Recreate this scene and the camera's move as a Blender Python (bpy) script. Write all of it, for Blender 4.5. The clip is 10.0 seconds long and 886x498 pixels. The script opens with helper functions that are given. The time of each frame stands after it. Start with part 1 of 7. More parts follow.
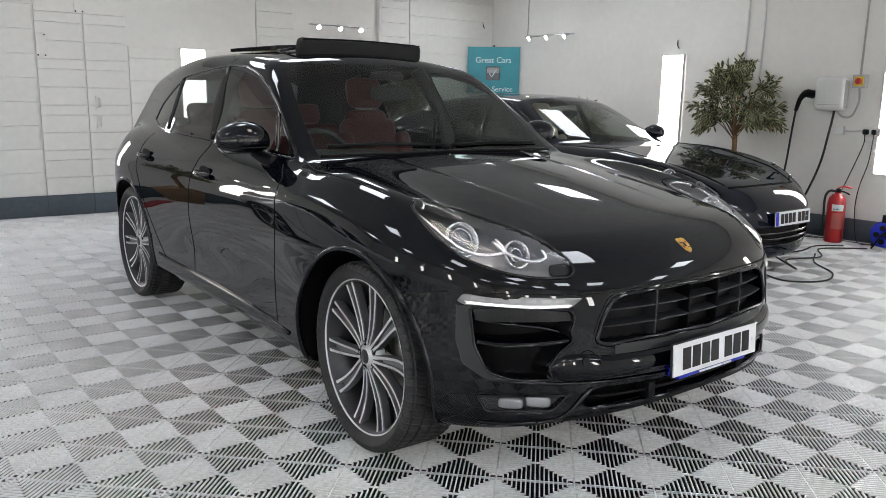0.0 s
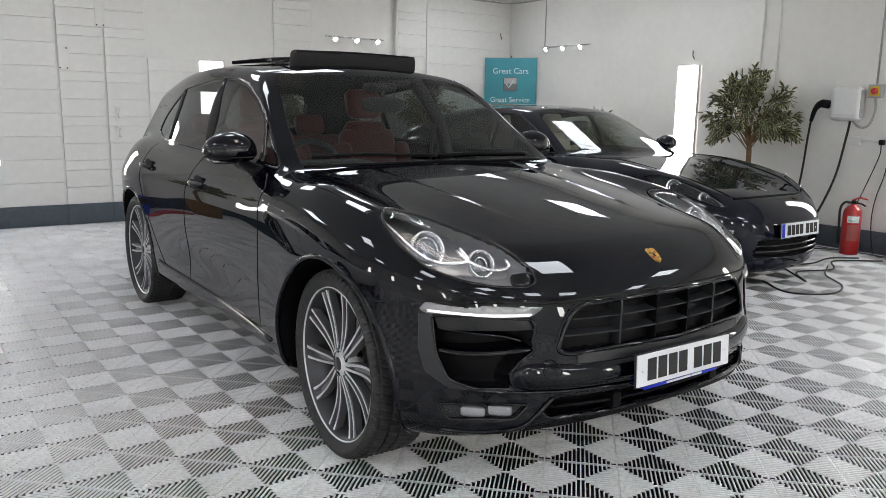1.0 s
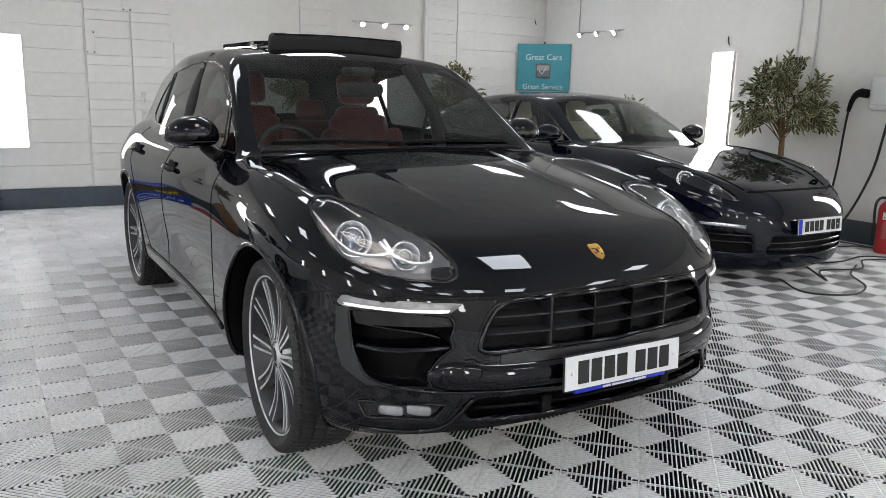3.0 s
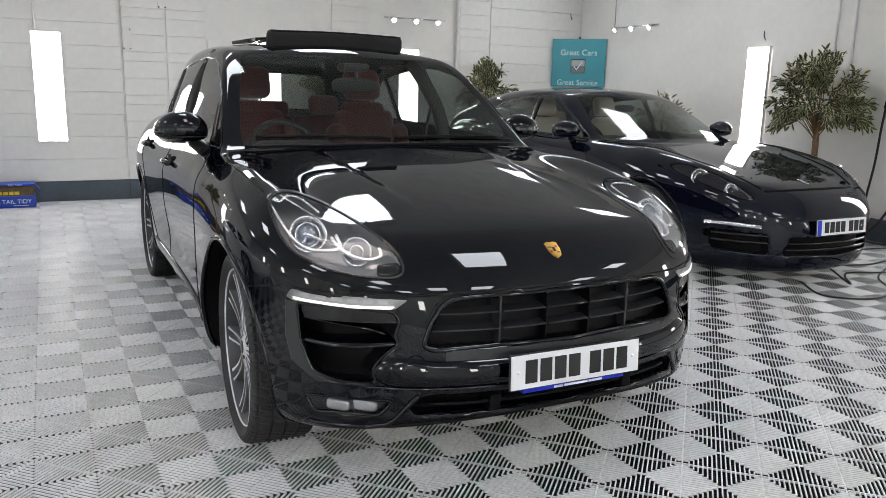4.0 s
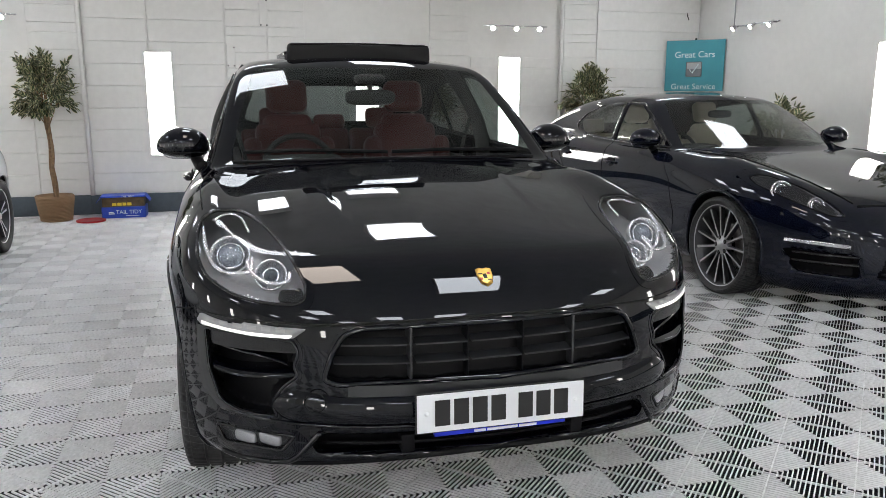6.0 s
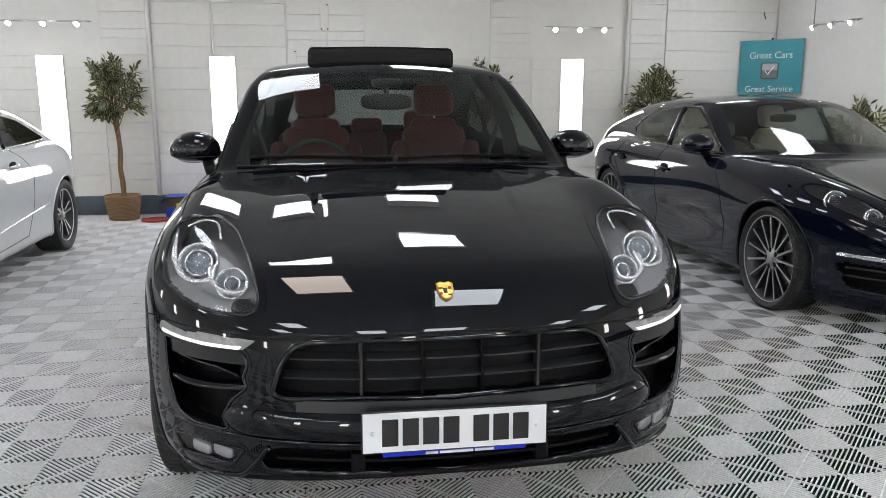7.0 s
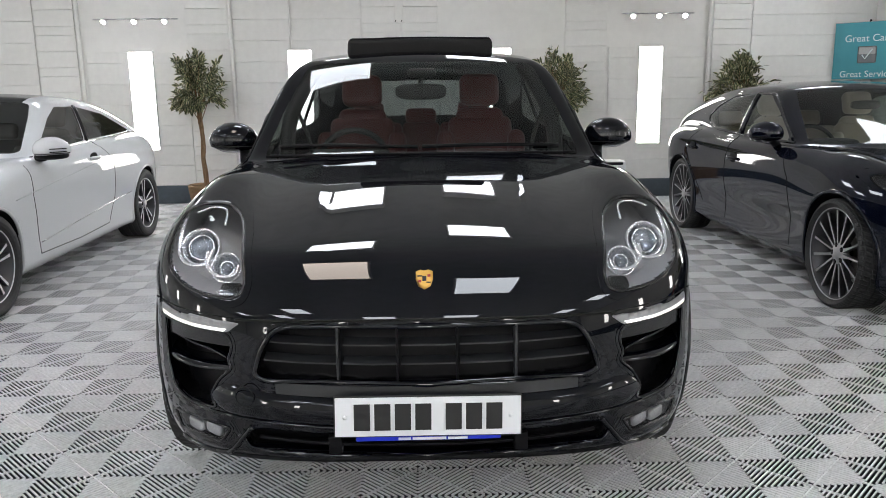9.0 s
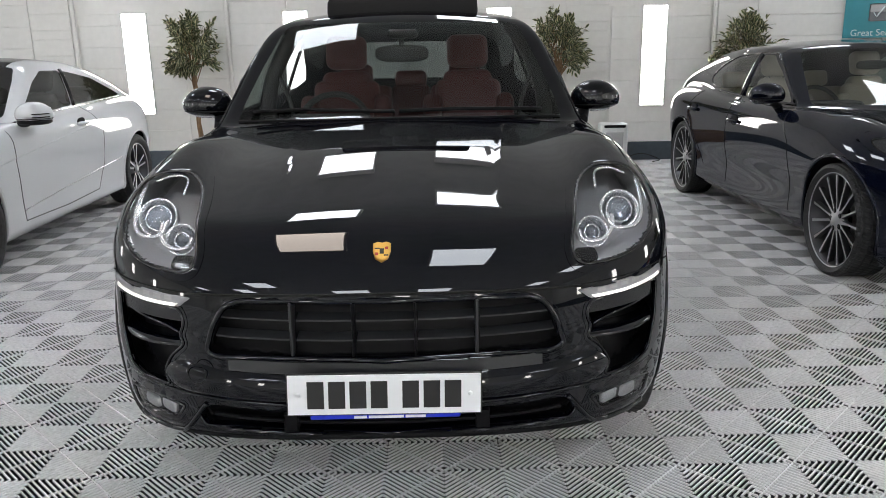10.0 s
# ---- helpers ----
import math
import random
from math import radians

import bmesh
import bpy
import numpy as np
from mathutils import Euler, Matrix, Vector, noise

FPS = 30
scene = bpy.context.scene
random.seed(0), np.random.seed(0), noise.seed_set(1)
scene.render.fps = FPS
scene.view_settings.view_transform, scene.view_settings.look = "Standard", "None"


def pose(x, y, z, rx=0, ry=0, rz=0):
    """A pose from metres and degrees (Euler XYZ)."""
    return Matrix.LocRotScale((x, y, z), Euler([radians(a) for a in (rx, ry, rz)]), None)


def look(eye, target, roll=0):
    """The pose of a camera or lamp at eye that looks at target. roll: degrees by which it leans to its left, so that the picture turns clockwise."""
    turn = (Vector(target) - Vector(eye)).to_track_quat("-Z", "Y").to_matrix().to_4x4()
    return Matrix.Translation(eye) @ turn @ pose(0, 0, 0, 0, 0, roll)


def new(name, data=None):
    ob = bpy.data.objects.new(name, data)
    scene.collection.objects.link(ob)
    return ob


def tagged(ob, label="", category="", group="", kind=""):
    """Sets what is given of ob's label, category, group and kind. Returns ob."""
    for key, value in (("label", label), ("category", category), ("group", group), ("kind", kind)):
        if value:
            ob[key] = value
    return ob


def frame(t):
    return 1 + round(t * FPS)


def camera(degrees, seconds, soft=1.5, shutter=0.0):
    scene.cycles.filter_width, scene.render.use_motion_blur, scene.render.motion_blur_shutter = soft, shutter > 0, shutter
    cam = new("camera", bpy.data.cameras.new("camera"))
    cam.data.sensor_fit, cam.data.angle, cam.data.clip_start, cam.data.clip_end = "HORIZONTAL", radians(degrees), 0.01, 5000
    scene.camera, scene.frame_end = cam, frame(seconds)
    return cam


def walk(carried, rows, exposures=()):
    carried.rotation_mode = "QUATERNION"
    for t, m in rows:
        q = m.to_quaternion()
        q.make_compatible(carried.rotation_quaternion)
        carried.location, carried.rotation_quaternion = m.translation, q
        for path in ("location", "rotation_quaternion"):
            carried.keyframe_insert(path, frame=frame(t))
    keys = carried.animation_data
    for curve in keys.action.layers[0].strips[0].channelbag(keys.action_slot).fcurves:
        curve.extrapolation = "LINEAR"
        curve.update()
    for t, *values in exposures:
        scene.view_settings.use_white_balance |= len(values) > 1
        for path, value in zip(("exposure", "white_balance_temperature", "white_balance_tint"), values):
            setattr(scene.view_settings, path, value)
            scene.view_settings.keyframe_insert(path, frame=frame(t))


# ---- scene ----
cam = camera(59.6, 10.0, soft=0.5)
PATH = [
    (0, (-2.403, -2.472, 1.359), (-1.199, -0.923, 0.974), 1.1),
    (0.5, (-2.299, -2.563, 1.369), (-1.128, -0.985, 0.998), 1.1),
    (1, (-2.236, -2.631, 1.363), (-1.095, -1.029, 1.003), 1.0),
    (1.5, (-2.161, -2.642, 1.362), (-1.049, -1.021, 0.997), 0.9),
    (2, (-2.042, -2.667, 1.363), (-0.957, -1.029, 0.988), 0.9),
    (2.5, (-1.922, -2.692, 1.36), (-0.866, -1.038, 0.974), 1.2),
    (4, (-1.501, -2.935, 1.375), (-0.61, -1.192, 0.966), 1.5),
    (4.5, (-1.316, -2.939, 1.369), (-0.502, -1.159, 0.957), 1.2),
    (5, (-1.122, -2.923, 1.393), (-0.393, -1.106, 0.984), 0.7),
    (6.5, (-0.533, -3.014, 1.39), (-0.119, -1.096, 1.002), 0.0),
    (7, (-0.343, -2.966, 1.401), (-0.035, -1.028, 1.013), 0.0),
    (7.5, (-0.197, -2.958, 1.404), (0.02, -1.008, 1.016), -0.1),
    (8, (-0.08, -2.988, 1.394), (0.057, -1.03, 1.008), -0.3),
    (8.5, (-0.041, -2.999, 1.393), (0.041, -1.039, 1.0), -0.5),
    (9, (0.001, -3.002, 1.39), (0.055, -1.045, 0.982), -0.7),
    (9.5, (0.085, -2.998, 1.393), (0.135, -1.046, 0.957), -1.0),
    (10, (0.152, -2.903, 1.389), (0.175, -0.967, 0.889), -1.0),
]
walk(cam, [(t, look(eye, target, roll)) for t, eye, target, roll in PATH])


# ---- world and lights ----
world = bpy.data.worlds.new("world")
scene.world = world
world.use_nodes = True
world.node_tree.nodes["Background"].inputs[0].default_value = (0.95, 0.97, 1.0, 1)
world.node_tree.nodes["Background"].inputs[1].default_value = 0.25
PANEL_GLOW, TUBE_GLOW, SPOT_GLOW = 18.0, 12.1, 60.0


# ---- materials ----
def mat(name, color, rough=0.5, metal=0.0, grain=0.0, scale=40.0, bump=0.0, blotch=0.0, coat=0.0, spec=0.5, vary=0.0, bump_scale=None):
    """A surface with fine grain, larger blotches, relief and a little difference from piece to piece."""
    m = bpy.data.materials.new(name)
    m.use_nodes = True
    nt = m.node_tree
    b = nt.nodes["Principled BSDF"]
    b.inputs["Roughness"].default_value, b.inputs["Metallic"].default_value = rough, metal
    b.inputs["Coat Weight"].default_value, b.inputs["Specular IOR Level"].default_value = coat, spec
    b.inputs["Coat Roughness"].default_value = 0.02
    b.inputs["Base Color"].default_value = (*color, 1)
    if grain or blotch or bump or vary:
        tc = nt.nodes.new("ShaderNodeTexCoord")
        val = None
        for amount, sc in ((grain, scale), (blotch, 1.7)):
            if amount:
                n = nt.nodes.new("ShaderNodeTexNoise")
                n.inputs["Scale"].default_value, n.inputs["Detail"].default_value = sc, 6
                nt.links.new(tc.outputs["Object"], n.inputs["Vector"])
                r = nt.nodes.new("ShaderNodeMapRange")
                r.inputs[1].default_value, r.inputs[2].default_value = 0.3, 0.7
                r.inputs[3].default_value, r.inputs[4].default_value = 1 - amount, 1 + amount
                nt.links.new(n.outputs["Fac"], r.inputs[0])
                val = r.outputs[0] if val is None else times(nt, val, r.outputs[0])
        if vary:
            o = nt.nodes.new("ShaderNodeObjectInfo")
            r = nt.nodes.new("ShaderNodeMapRange")
            r.inputs[3].default_value, r.inputs[4].default_value = 1 - vary, 1 + vary
            nt.links.new(o.outputs["Random"], r.inputs[0])
            val = r.outputs[0] if val is None else times(nt, val, r.outputs[0])
        if val is not None:
            mix = nt.nodes.new("ShaderNodeVectorMath")
            mix.operation = "SCALE"
            mix.inputs[0].default_value = color
            nt.links.new(val, mix.inputs["Scale"])
            nt.links.new(mix.outputs[0], b.inputs["Base Color"])
        if bump:
            n = nt.nodes.new("ShaderNodeTexNoise")
            n.inputs["Scale"].default_value, n.inputs["Detail"].default_value = bump_scale or scale, 5
            nt.links.new(tc.outputs["Object"], n.inputs["Vector"])
            bp = nt.nodes.new("ShaderNodeBump")
            bp.inputs["Strength"].default_value, bp.inputs["Distance"].default_value = bump, 0.01
            nt.links.new(n.outputs["Fac"], bp.inputs["Height"])
            nt.links.new(bp.outputs[0], b.inputs["Normal"])
    return m


def times(nt, a, b):
    n = nt.nodes.new("ShaderNodeMath")
    n.operation = "MULTIPLY"
    nt.links.new(a, n.inputs[0])
    nt.links.new(b, n.inputs[1])
    return n.outputs[0]


def glow(name, color, strength):
    m = bpy.data.materials.new(name)
    m.use_nodes = True
    b = m.node_tree.nodes["Principled BSDF"]
    b.inputs["Base Color"].default_value = (0.8, 0.8, 0.8, 1)
    b.inputs["Emission Color"].default_value, b.inputs["Emission Strength"].default_value = (*color, 1), strength
    return m


def pane(name, tint, rough=0.0, face=0.045):
    """A thin sheet of tinted glass: clear through, with the gloss that its slant gives it on either side."""
    m = bpy.data.materials.new(name)
    m.use_nodes = True
    nt = m.node_tree
    nt.nodes.remove(nt.nodes["Principled BSDF"])
    t, g, mix, lw = (nt.nodes.new("ShaderNode" + k) for k in ("BsdfTransparent", "BsdfGlossy", "MixShader", "LayerWeight"))
    t.inputs[0].default_value, g.inputs["Roughness"].default_value, lw.inputs["Blend"].default_value = (*tint, 1), rough, 0.5
    p, a = nt.nodes.new("ShaderNodeMath"), nt.nodes.new("ShaderNodeMath")
    p.operation, a.operation = "POWER", "MULTIPLY_ADD"
    p.inputs[1].default_value, a.inputs[1].default_value, a.inputs[2].default_value = 5.0, 1 - face, face
    nt.links.new(lw.outputs["Facing"], p.inputs[0])
    nt.links.new(p.outputs[0], a.inputs[0])
    nt.links.new(a.outputs[0], mix.inputs[0])
    nt.links.new(t.outputs[0], mix.inputs[1])
    nt.links.new(g.outputs[0], mix.inputs[2])
    nt.links.new(mix.outputs[0], nt.nodes["Material Output"].inputs[0])
    return m


BLACK_PAINT = mat("black_paint", (0.0014, 0.0018, 0.0040), 0.4, coat=1.0, spec=0.0)
NAVY_PAINT = mat("navy_paint", (0.003, 0.0045, 0.013), 0.4, coat=1.0, spec=0.0)
NAVY_PAINT.node_tree.nodes["Principled BSDF"].inputs["Coat Roughness"].default_value = 0.04
WHITE_PAINT = mat("white_car_paint", (0.70, 0.71, 0.725), 0.4, coat=1.0, spec=0.0)
BLACK_PLASTIC = mat("black_plastic", (0.0036, 0.0036, 0.0046), 0.5, spec=0.14, grain=0.2, scale=300, bump=0.05)
GLOSS_PLASTIC = mat("gloss_plastic", (0.008, 0.008, 0.009), 0.18)
GAP = mat("shut_gap", (0.002, 0.002, 0.002), 0.9)
RUBBER = mat("rubber", (0.025, 0.025, 0.026), 0.62, grain=0.35, scale=60, bump=0.08, blotch=0.15)
ALLOY = mat("machined_alloy", (0.80, 0.80, 0.81), 0.36, 0.65, grain=0.08, scale=200)
DARK_ALLOY = mat("dark_alloy", (0.07, 0.07, 0.075), 0.32, 0.7)
GREY_LACQUER = mat("grey_lacquer", (0.22, 0.22, 0.23), 0.3, 0.6)
GREY_ALLOY = mat("grey_alloy", (0.42, 0.42, 0.43), 0.38, 0.8)
STEEL = mat("brake_steel", (0.22, 0.21, 0.2), 0.4, 1.0, grain=0.2, scale=90)
CHROME = mat("chrome", (0.75, 0.75, 0.76), 0.08, 1.0)
SILVER = mat("reflector", (0.92, 0.92, 0.94), 0.27, 0.78)
LENS_CORE = mat("lens_core", (0.34, 0.36, 0.40), 0.12, 0.6)
LAMP_GREY = mat("lamp_housing", (0.34, 0.34, 0.35), 0.32, 0.3)
SATIN = mat("satin_plastic", (0.024, 0.025, 0.027), 0.38, grain=0.1, scale=200)
SCREEN_GLASS = pane("screen_glass", (0.58, 0.64, 0.62), face=0.072)
SIDE_GLASS = pane("side_glass", (0.45, 0.50, 0.47), face=0.10)
PRIVACY_GLASS = pane("privacy_glass", (0.30, 0.32, 0.315), face=0.08)
CLEAR_GLASS = pane("clear_glass", (0.96, 0.97, 0.98), face=0.035)
LENS_GLASS = pane("lens_glass", (0.88, 0.90, 0.92), face=0.06)
RED_LEATHER = mat("red_leather", (0.105, 0.015, 0.013), 0.45, grain=0.15, scale=120, bump=0.1, blotch=0.1)
CREAM_LEATHER = mat("cream_leather", (0.50, 0.44, 0.36), 0.5, grain=0.1, scale=120, bump=0.1)
GREY_LEATHER = mat("grey_leather", (0.10, 0.095, 0.09), 0.5, grain=0.1, scale=120, bump=0.1)
CABIN = mat("cabin_trim", (0.014, 0.013, 0.013), 0.6, grain=0.2, scale=150, bump=0.1)
FABRIC = mat("roof_fabric", (0.008, 0.008, 0.009), 0.85, grain=0.3, scale=400, bump=0.2)
PLATE_WHITE = mat("plate_white", (0.82, 0.83, 0.85), 0.3)
PLATE_BLUE = mat("plate_blue", (0.01, 0.03, 0.55), 0.35)
INK = mat("ink_black", (0.01, 0.01, 0.01), 0.5)
GOLD = mat("gold", (0.70, 0.42, 0.10), 0.3, 0.8)
CREST_RED = mat("crest_red", (0.35, 0.02, 0.02), 0.4)
LED = glow("led_strip", (1.0, 0.97, 0.90), 0.62)
FLOOR_PLASTIC = mat("floor_plastic", (0.85, 0.85, 0.86), 0.38, grain=0.12, scale=60, bump=0.05, blotch=0.10, vary=0.05)
FLOOR_FAR = mat("floor_plastic_far", (0.85, 0.85, 0.86), 0.35, grain=0.10, scale=60, blotch=0.10)
# near-black lower ribs and cross bars: slot shade put into the colour
RIB_SHADE = mat("rib_slot_shade", (0.018, 0.0195, 0.027), 0.6, grain=0.3, scale=40)
UNDER_SHADE = mat("sub_floor_shade", (0.004, 0.004, 0.004), 0.9, grain=0.3, scale=30)
WALL_PAINT = mat("wall_paint", (0.80, 0.785, 0.755), 0.62, grain=0.02, scale=12, bump=0.12, blotch=0.025, bump_scale=90)
WALL_PIECE = mat("wall_block_paint", (0.80, 0.785, 0.755), 0.6, grain=0.025, scale=14, bump=0.15, blotch=0.02, vary=0.015, bump_scale=80)
CEIL_PAINT = mat("ceiling_paint", (0.54, 0.55, 0.56), 0.8, grain=0.06, scale=5, bump=0.1)
SKIRT_PAINT = mat("skirt_paint", (0.075, 0.095, 0.115), 0.5, grain=0.1, scale=20, bump=0.2, blotch=0.1, bump_scale=60)
PANEL_LIGHT = glow("panel_light", (1.0, 0.975, 0.93), PANEL_GLOW)
COOL_LIGHT = glow("cool_light", (0.87, 0.925, 1.0), TUBE_GLOW)
WARM_LIGHT = glow("warm_light", (1.0, 0.87, 0.77), TUBE_GLOW * 0.75)
SPOT_LIGHT = glow("spot_light", (1.0, 0.97, 0.92), SPOT_GLOW)
WHITE_PLASTIC = mat("white_plastic", (0.74, 0.74, 0.73), 0.4, grain=0.03, scale=30)
GREY_PLASTIC = mat("grey_plastic", (0.42, 0.42, 0.42), 0.45, grain=0.05, scale=50)
YELLOW = mat("yellow_plastic", (0.75, 0.55, 0.03), 0.4)
RED_PAINT = mat("red_enamel", (0.45, 0.015, 0.02), 0.28, coat=0.5, blotch=0.1)
CABLE = mat("cable_rubber", (0.012, 0.012, 0.012), 0.55, grain=0.2, scale=80)
BLUE_CARD = mat("blue_card", (0.012, 0.055, 0.42), 0.45, grain=0.1, scale=60, blotch=0.1)
BROWN_CARD = mat("brown_card", (0.10, 0.065, 0.025), 0.6, grain=0.3, scale=20, blotch=0.3)
TEAL = mat("poster_teal", (0.05, 0.30, 0.36), 0.35, blotch=0.12)
POSTER_WHITE = mat("poster_white", (0.72, 0.80, 0.80), 0.4)
POSTER_GREY = mat("poster_grey", (0.16, 0.17, 0.18), 0.3, blotch=0.2)
BARK = mat("bark", (0.20, 0.12, 0.06), 0.8, grain=0.35, scale=40, bump=0.4)
WICKER = mat("wicker", (0.26, 0.16, 0.085), 0.7, grain=0.35, scale=90, bump=0.3, vary=0.15)
SOIL = mat("soil", (0.05, 0.035, 0.02), 0.95, grain=0.4, scale=60, bump=0.5)


def leaf_material():
    m = mat("variegated_leaf", (0.05, 0.08, 0.03), 0.45)
    nt = m.node_tree
    b = nt.nodes["Principled BSDF"]
    uv, sep = nt.nodes.new("ShaderNodeUVMap"), nt.nodes.new("ShaderNodeSeparateXYZ")
    nt.links.new(uv.outputs[0], sep.inputs[0])
    n = nt.nodes.new("ShaderNodeTexNoise")
    n.inputs["Scale"].default_value = 60
    g = nt.nodes.new("ShaderNodeNewGeometry")
    add = nt.nodes.new("ShaderNodeMath")
    add.operation = "MULTIPLY_ADD"
    add.inputs[1].default_value = 0.5
    nt.links.new(n.outputs["Fac"], add.inputs[0])
    nt.links.new(sep.outputs["X"], add.inputs[2])
    ramp = nt.nodes.new("ShaderNodeValToRGB")
    e = ramp.color_ramp.elements
    e[0].position, e[0].color = 0.80, (0.045, 0.070, 0.022, 1)
    e[1].position, e[1].color = 0.92, (0.50, 0.46, 0.28, 1)
    nt.links.new(add.outputs[0], ramp.inputs[0])
    hsv = nt.nodes.new("ShaderNodeHueSaturation")
    r = nt.nodes.new("ShaderNodeMapRange")
    r.inputs[3].default_value, r.inputs[4].default_value = 0.55, 1.35
    nt.links.new(g.outputs["Random Per Island"], r.inputs[0])
    nt.links.new(r.outputs[0], hsv.inputs["Value"])
    nt.links.new(ramp.outputs[0], hsv.inputs["Color"])
    nt.links.new(hsv.outputs[0], b.inputs["Base Color"])
    return m


LEAF = leaf_material()


# ---- mesh helpers ----
def mesh(name, verts, faces, material, parent=None, label="", smooth=True, normals=None, slots=None):
    me = bpy.data.meshes.new(name)
    me.from_pydata([tuple(v) for v in np.asarray(verts, float).tolist()], [], [tuple(f) for f in (faces.tolist() if hasattr(faces, "tolist") else faces)])
    for m in (material if isinstance(material, (list, tuple)) else [material]):
        me.materials.append(m)
    me.polygons.foreach_set("use_smooth", [smooth] * len(me.polygons))
    if slots is not None:
        me.polygons.foreach_set("material_index", list(slots))
    me.update()
    if normals is not None:
        me.normals_split_custom_set_from_vertices([tuple(n) for n in normals.tolist()])
    ob = new(name, me)
    ob.parent = parent
    if label:
        tagged(ob, label)
    return ob


def part(name, bm, material, parent=None, label="", smooth=True):
    me = bpy.data.meshes.new(name)
    bm.to_mesh(me)
    bm.free()
    for m in (material if isinstance(material, (list, tuple)) else [material]):
        me.materials.append(m)
    me.polygons.foreach_set("use_smooth", [smooth] * len(me.polygons))
    ob = new(name, me)
    ob.parent = parent
    if label:
        tagged(ob, label)
    return ob


def thing(name, x=0, y=0, z=0, turn=0, label="", category="", group="", kind=""):
    ob = new(name)
    ob.empty_display_size = 0.1
    ob.matrix_basis = pose(x, y, z, 0, 0, turn)
    return tagged(ob, label, category, group, kind)


def box(bm, x0, y0, z0, x1, y1, z1, bevel=0.0, seg=2, m=None):
    r = bmesh.ops.create_cube(bm, size=1.0)
    vs = r["verts"]
    for v in vs:
        v.co = Vector(((x0 + x1) / 2 + v.co.x * (x1 - x0), (y0 + y1) / 2 + v.co.y * (y1 - y0), (z0 + z1) / 2 + v.co.z * (z1 - z0)))
    if bevel:
        es = {e for v in vs for e in v.link_edges}
        out = bmesh.ops.bevel(bm, geom=list(es), offset=bevel, segments=seg, profile=0.5, affect="EDGES")
        vs = list({v for f in out["faces"] for v in f.verts} | {v for v in vs if v.is_valid})
    if m is not None:
        bmesh.ops.transform(bm, matrix=m, verts=vs)
    return vs


def boxed(name, dims, material, parent=None, label="", bevel=0.0, seg=2, smooth=False, m=None):
    bm = bmesh.new()
    box(bm, *dims, bevel, seg, m)
    return part(name, bm, material, parent, label, smooth)


def revolve(profile, n=48, axis="z", closed=False):
    """Vertices and quads of a profile [(radius, along)] turned about an axis."""
    p = np.array(profile, float)
    a = np.linspace(0, 2 * np.pi, n, endpoint=False)
    c, s = np.cos(a), np.sin(a)
    u = p[:, 0][:, None] * c
    v = p[:, 0][:, None] * s
    w = np.repeat(p[:, 1][:, None], n, 1)
    V = {"z": (u, v, w), "x": (w, u, v), "y": (v, w, u)}[axis]
    V = np.stack(V, -1).reshape(-1, 3)
    k = len(p)
    F = []
    for i in range(k if closed else k - 1):
        j = (i + 1) % k
        for q in range(n):
            r = (q + 1) % n
            F.append((i * n + q, i * n + r, j * n + r, j * n + q))
    return V, F


def tube(points, r=0.01, n=8, closed=False, caps=True, taper=None):
    p = np.array(points, float)
    k = len(p)
    if closed:
        t = np.roll(p, -1, 0) - np.roll(p, 1, 0)
    else:
        t = np.gradient(p, axis=0)
    t /= np.maximum(np.linalg.norm(t, axis=1), 1e-9)[:, None]
    up = np.array((0.0, 0.0, 1.0))
    if abs(t[0] @ up) > 0.9:
        up = np.array((1.0, 0.0, 0.0))
    V, side = [], None
    for i in range(k):
        s = np.cross(t[i], up) if side is None else side - t[i] * (side @ t[i])
        side = s / max(np.linalg.norm(s), 1e-9)
        b = np.cross(t[i], side)
        rr = r if taper is None else r * taper[i]
        for q in range(n):
            a = 2 * np.pi * q / n
            V.append(p[i] + rr * (np.cos(a) * side + np.sin(a) * b))
    F = []
    for i in range(k if closed else k - 1):
        j = (i + 1) % k
        for q in range(n):
            w = (q + 1) % n
            F.append((i * n + q, i * n + w, j * n + w, j * n + q))
    if caps and not closed:
        F.append(tuple(range(n))[::-1])
        F.append(tuple((k - 1) * n + q for q in range(n)))
    return np.array(V), F


def spline(points, n=8):
    """A smooth line through points."""
    p = np.array(points, float)
    t = np.arange(len(p))
    s = np.linspace(0, len(p) - 1, (len(p) - 1) * n + 1)
    out = []
    for u in s:
        i = min(int(u), len(p) - 2)
        f = u - i
        a, b = p[i], p[i + 1]
        ma = (p[i + 1] - p[i - 1]) / 2 if i > 0 else b - a
        mb = (p[i + 2] - p[i]) / 2 if i + 2 < len(p) else b - a
        out.append((2 * f**3 - 3 * f * f + 1) * a + (f**3 - 2 * f * f + f) * ma + (3 * f * f - 2 * f**3) * b + (f**3 - f * f) * mb)
    return np.array(out)


def blob(a, b, c, e1=1.0, e2=1.0, n=20, m=28):
    """A rounded body with the given half sizes."""
    u = np.linspace(-np.pi / 2, np.pi / 2, n)[:, None]
    v = np.linspace(-np.pi, np.pi, m, endpoint=False)[None]
    w = lambda x, e: np.sign(x) * np.abs(x) ** e
    X = a * w(np.cos(u), e1) * w(np.cos(v), e2)
    Y = b * w(np.cos(u), e1) * w(np.sin(v), e2)
    Z = c * w(np.sin(u), e1) + 0 * v
    V = np.stack([X, Y, Z], -1).reshape(-1, 3)
    F = [(i * m + j, i * m + (j + 1) % m, (i + 1) * m + (j + 1) % m, (i + 1) * m + j) for i in range(n - 1) for j in range(m)]
    return V, F


def join(pieces):
    V, F, o = [], [], 0
    for v, f in pieces:
        V.append(np.asarray(v, float))
        F += [tuple(i + o for i in q) for q in f]
        o += len(v)
    return np.concatenate(V), F


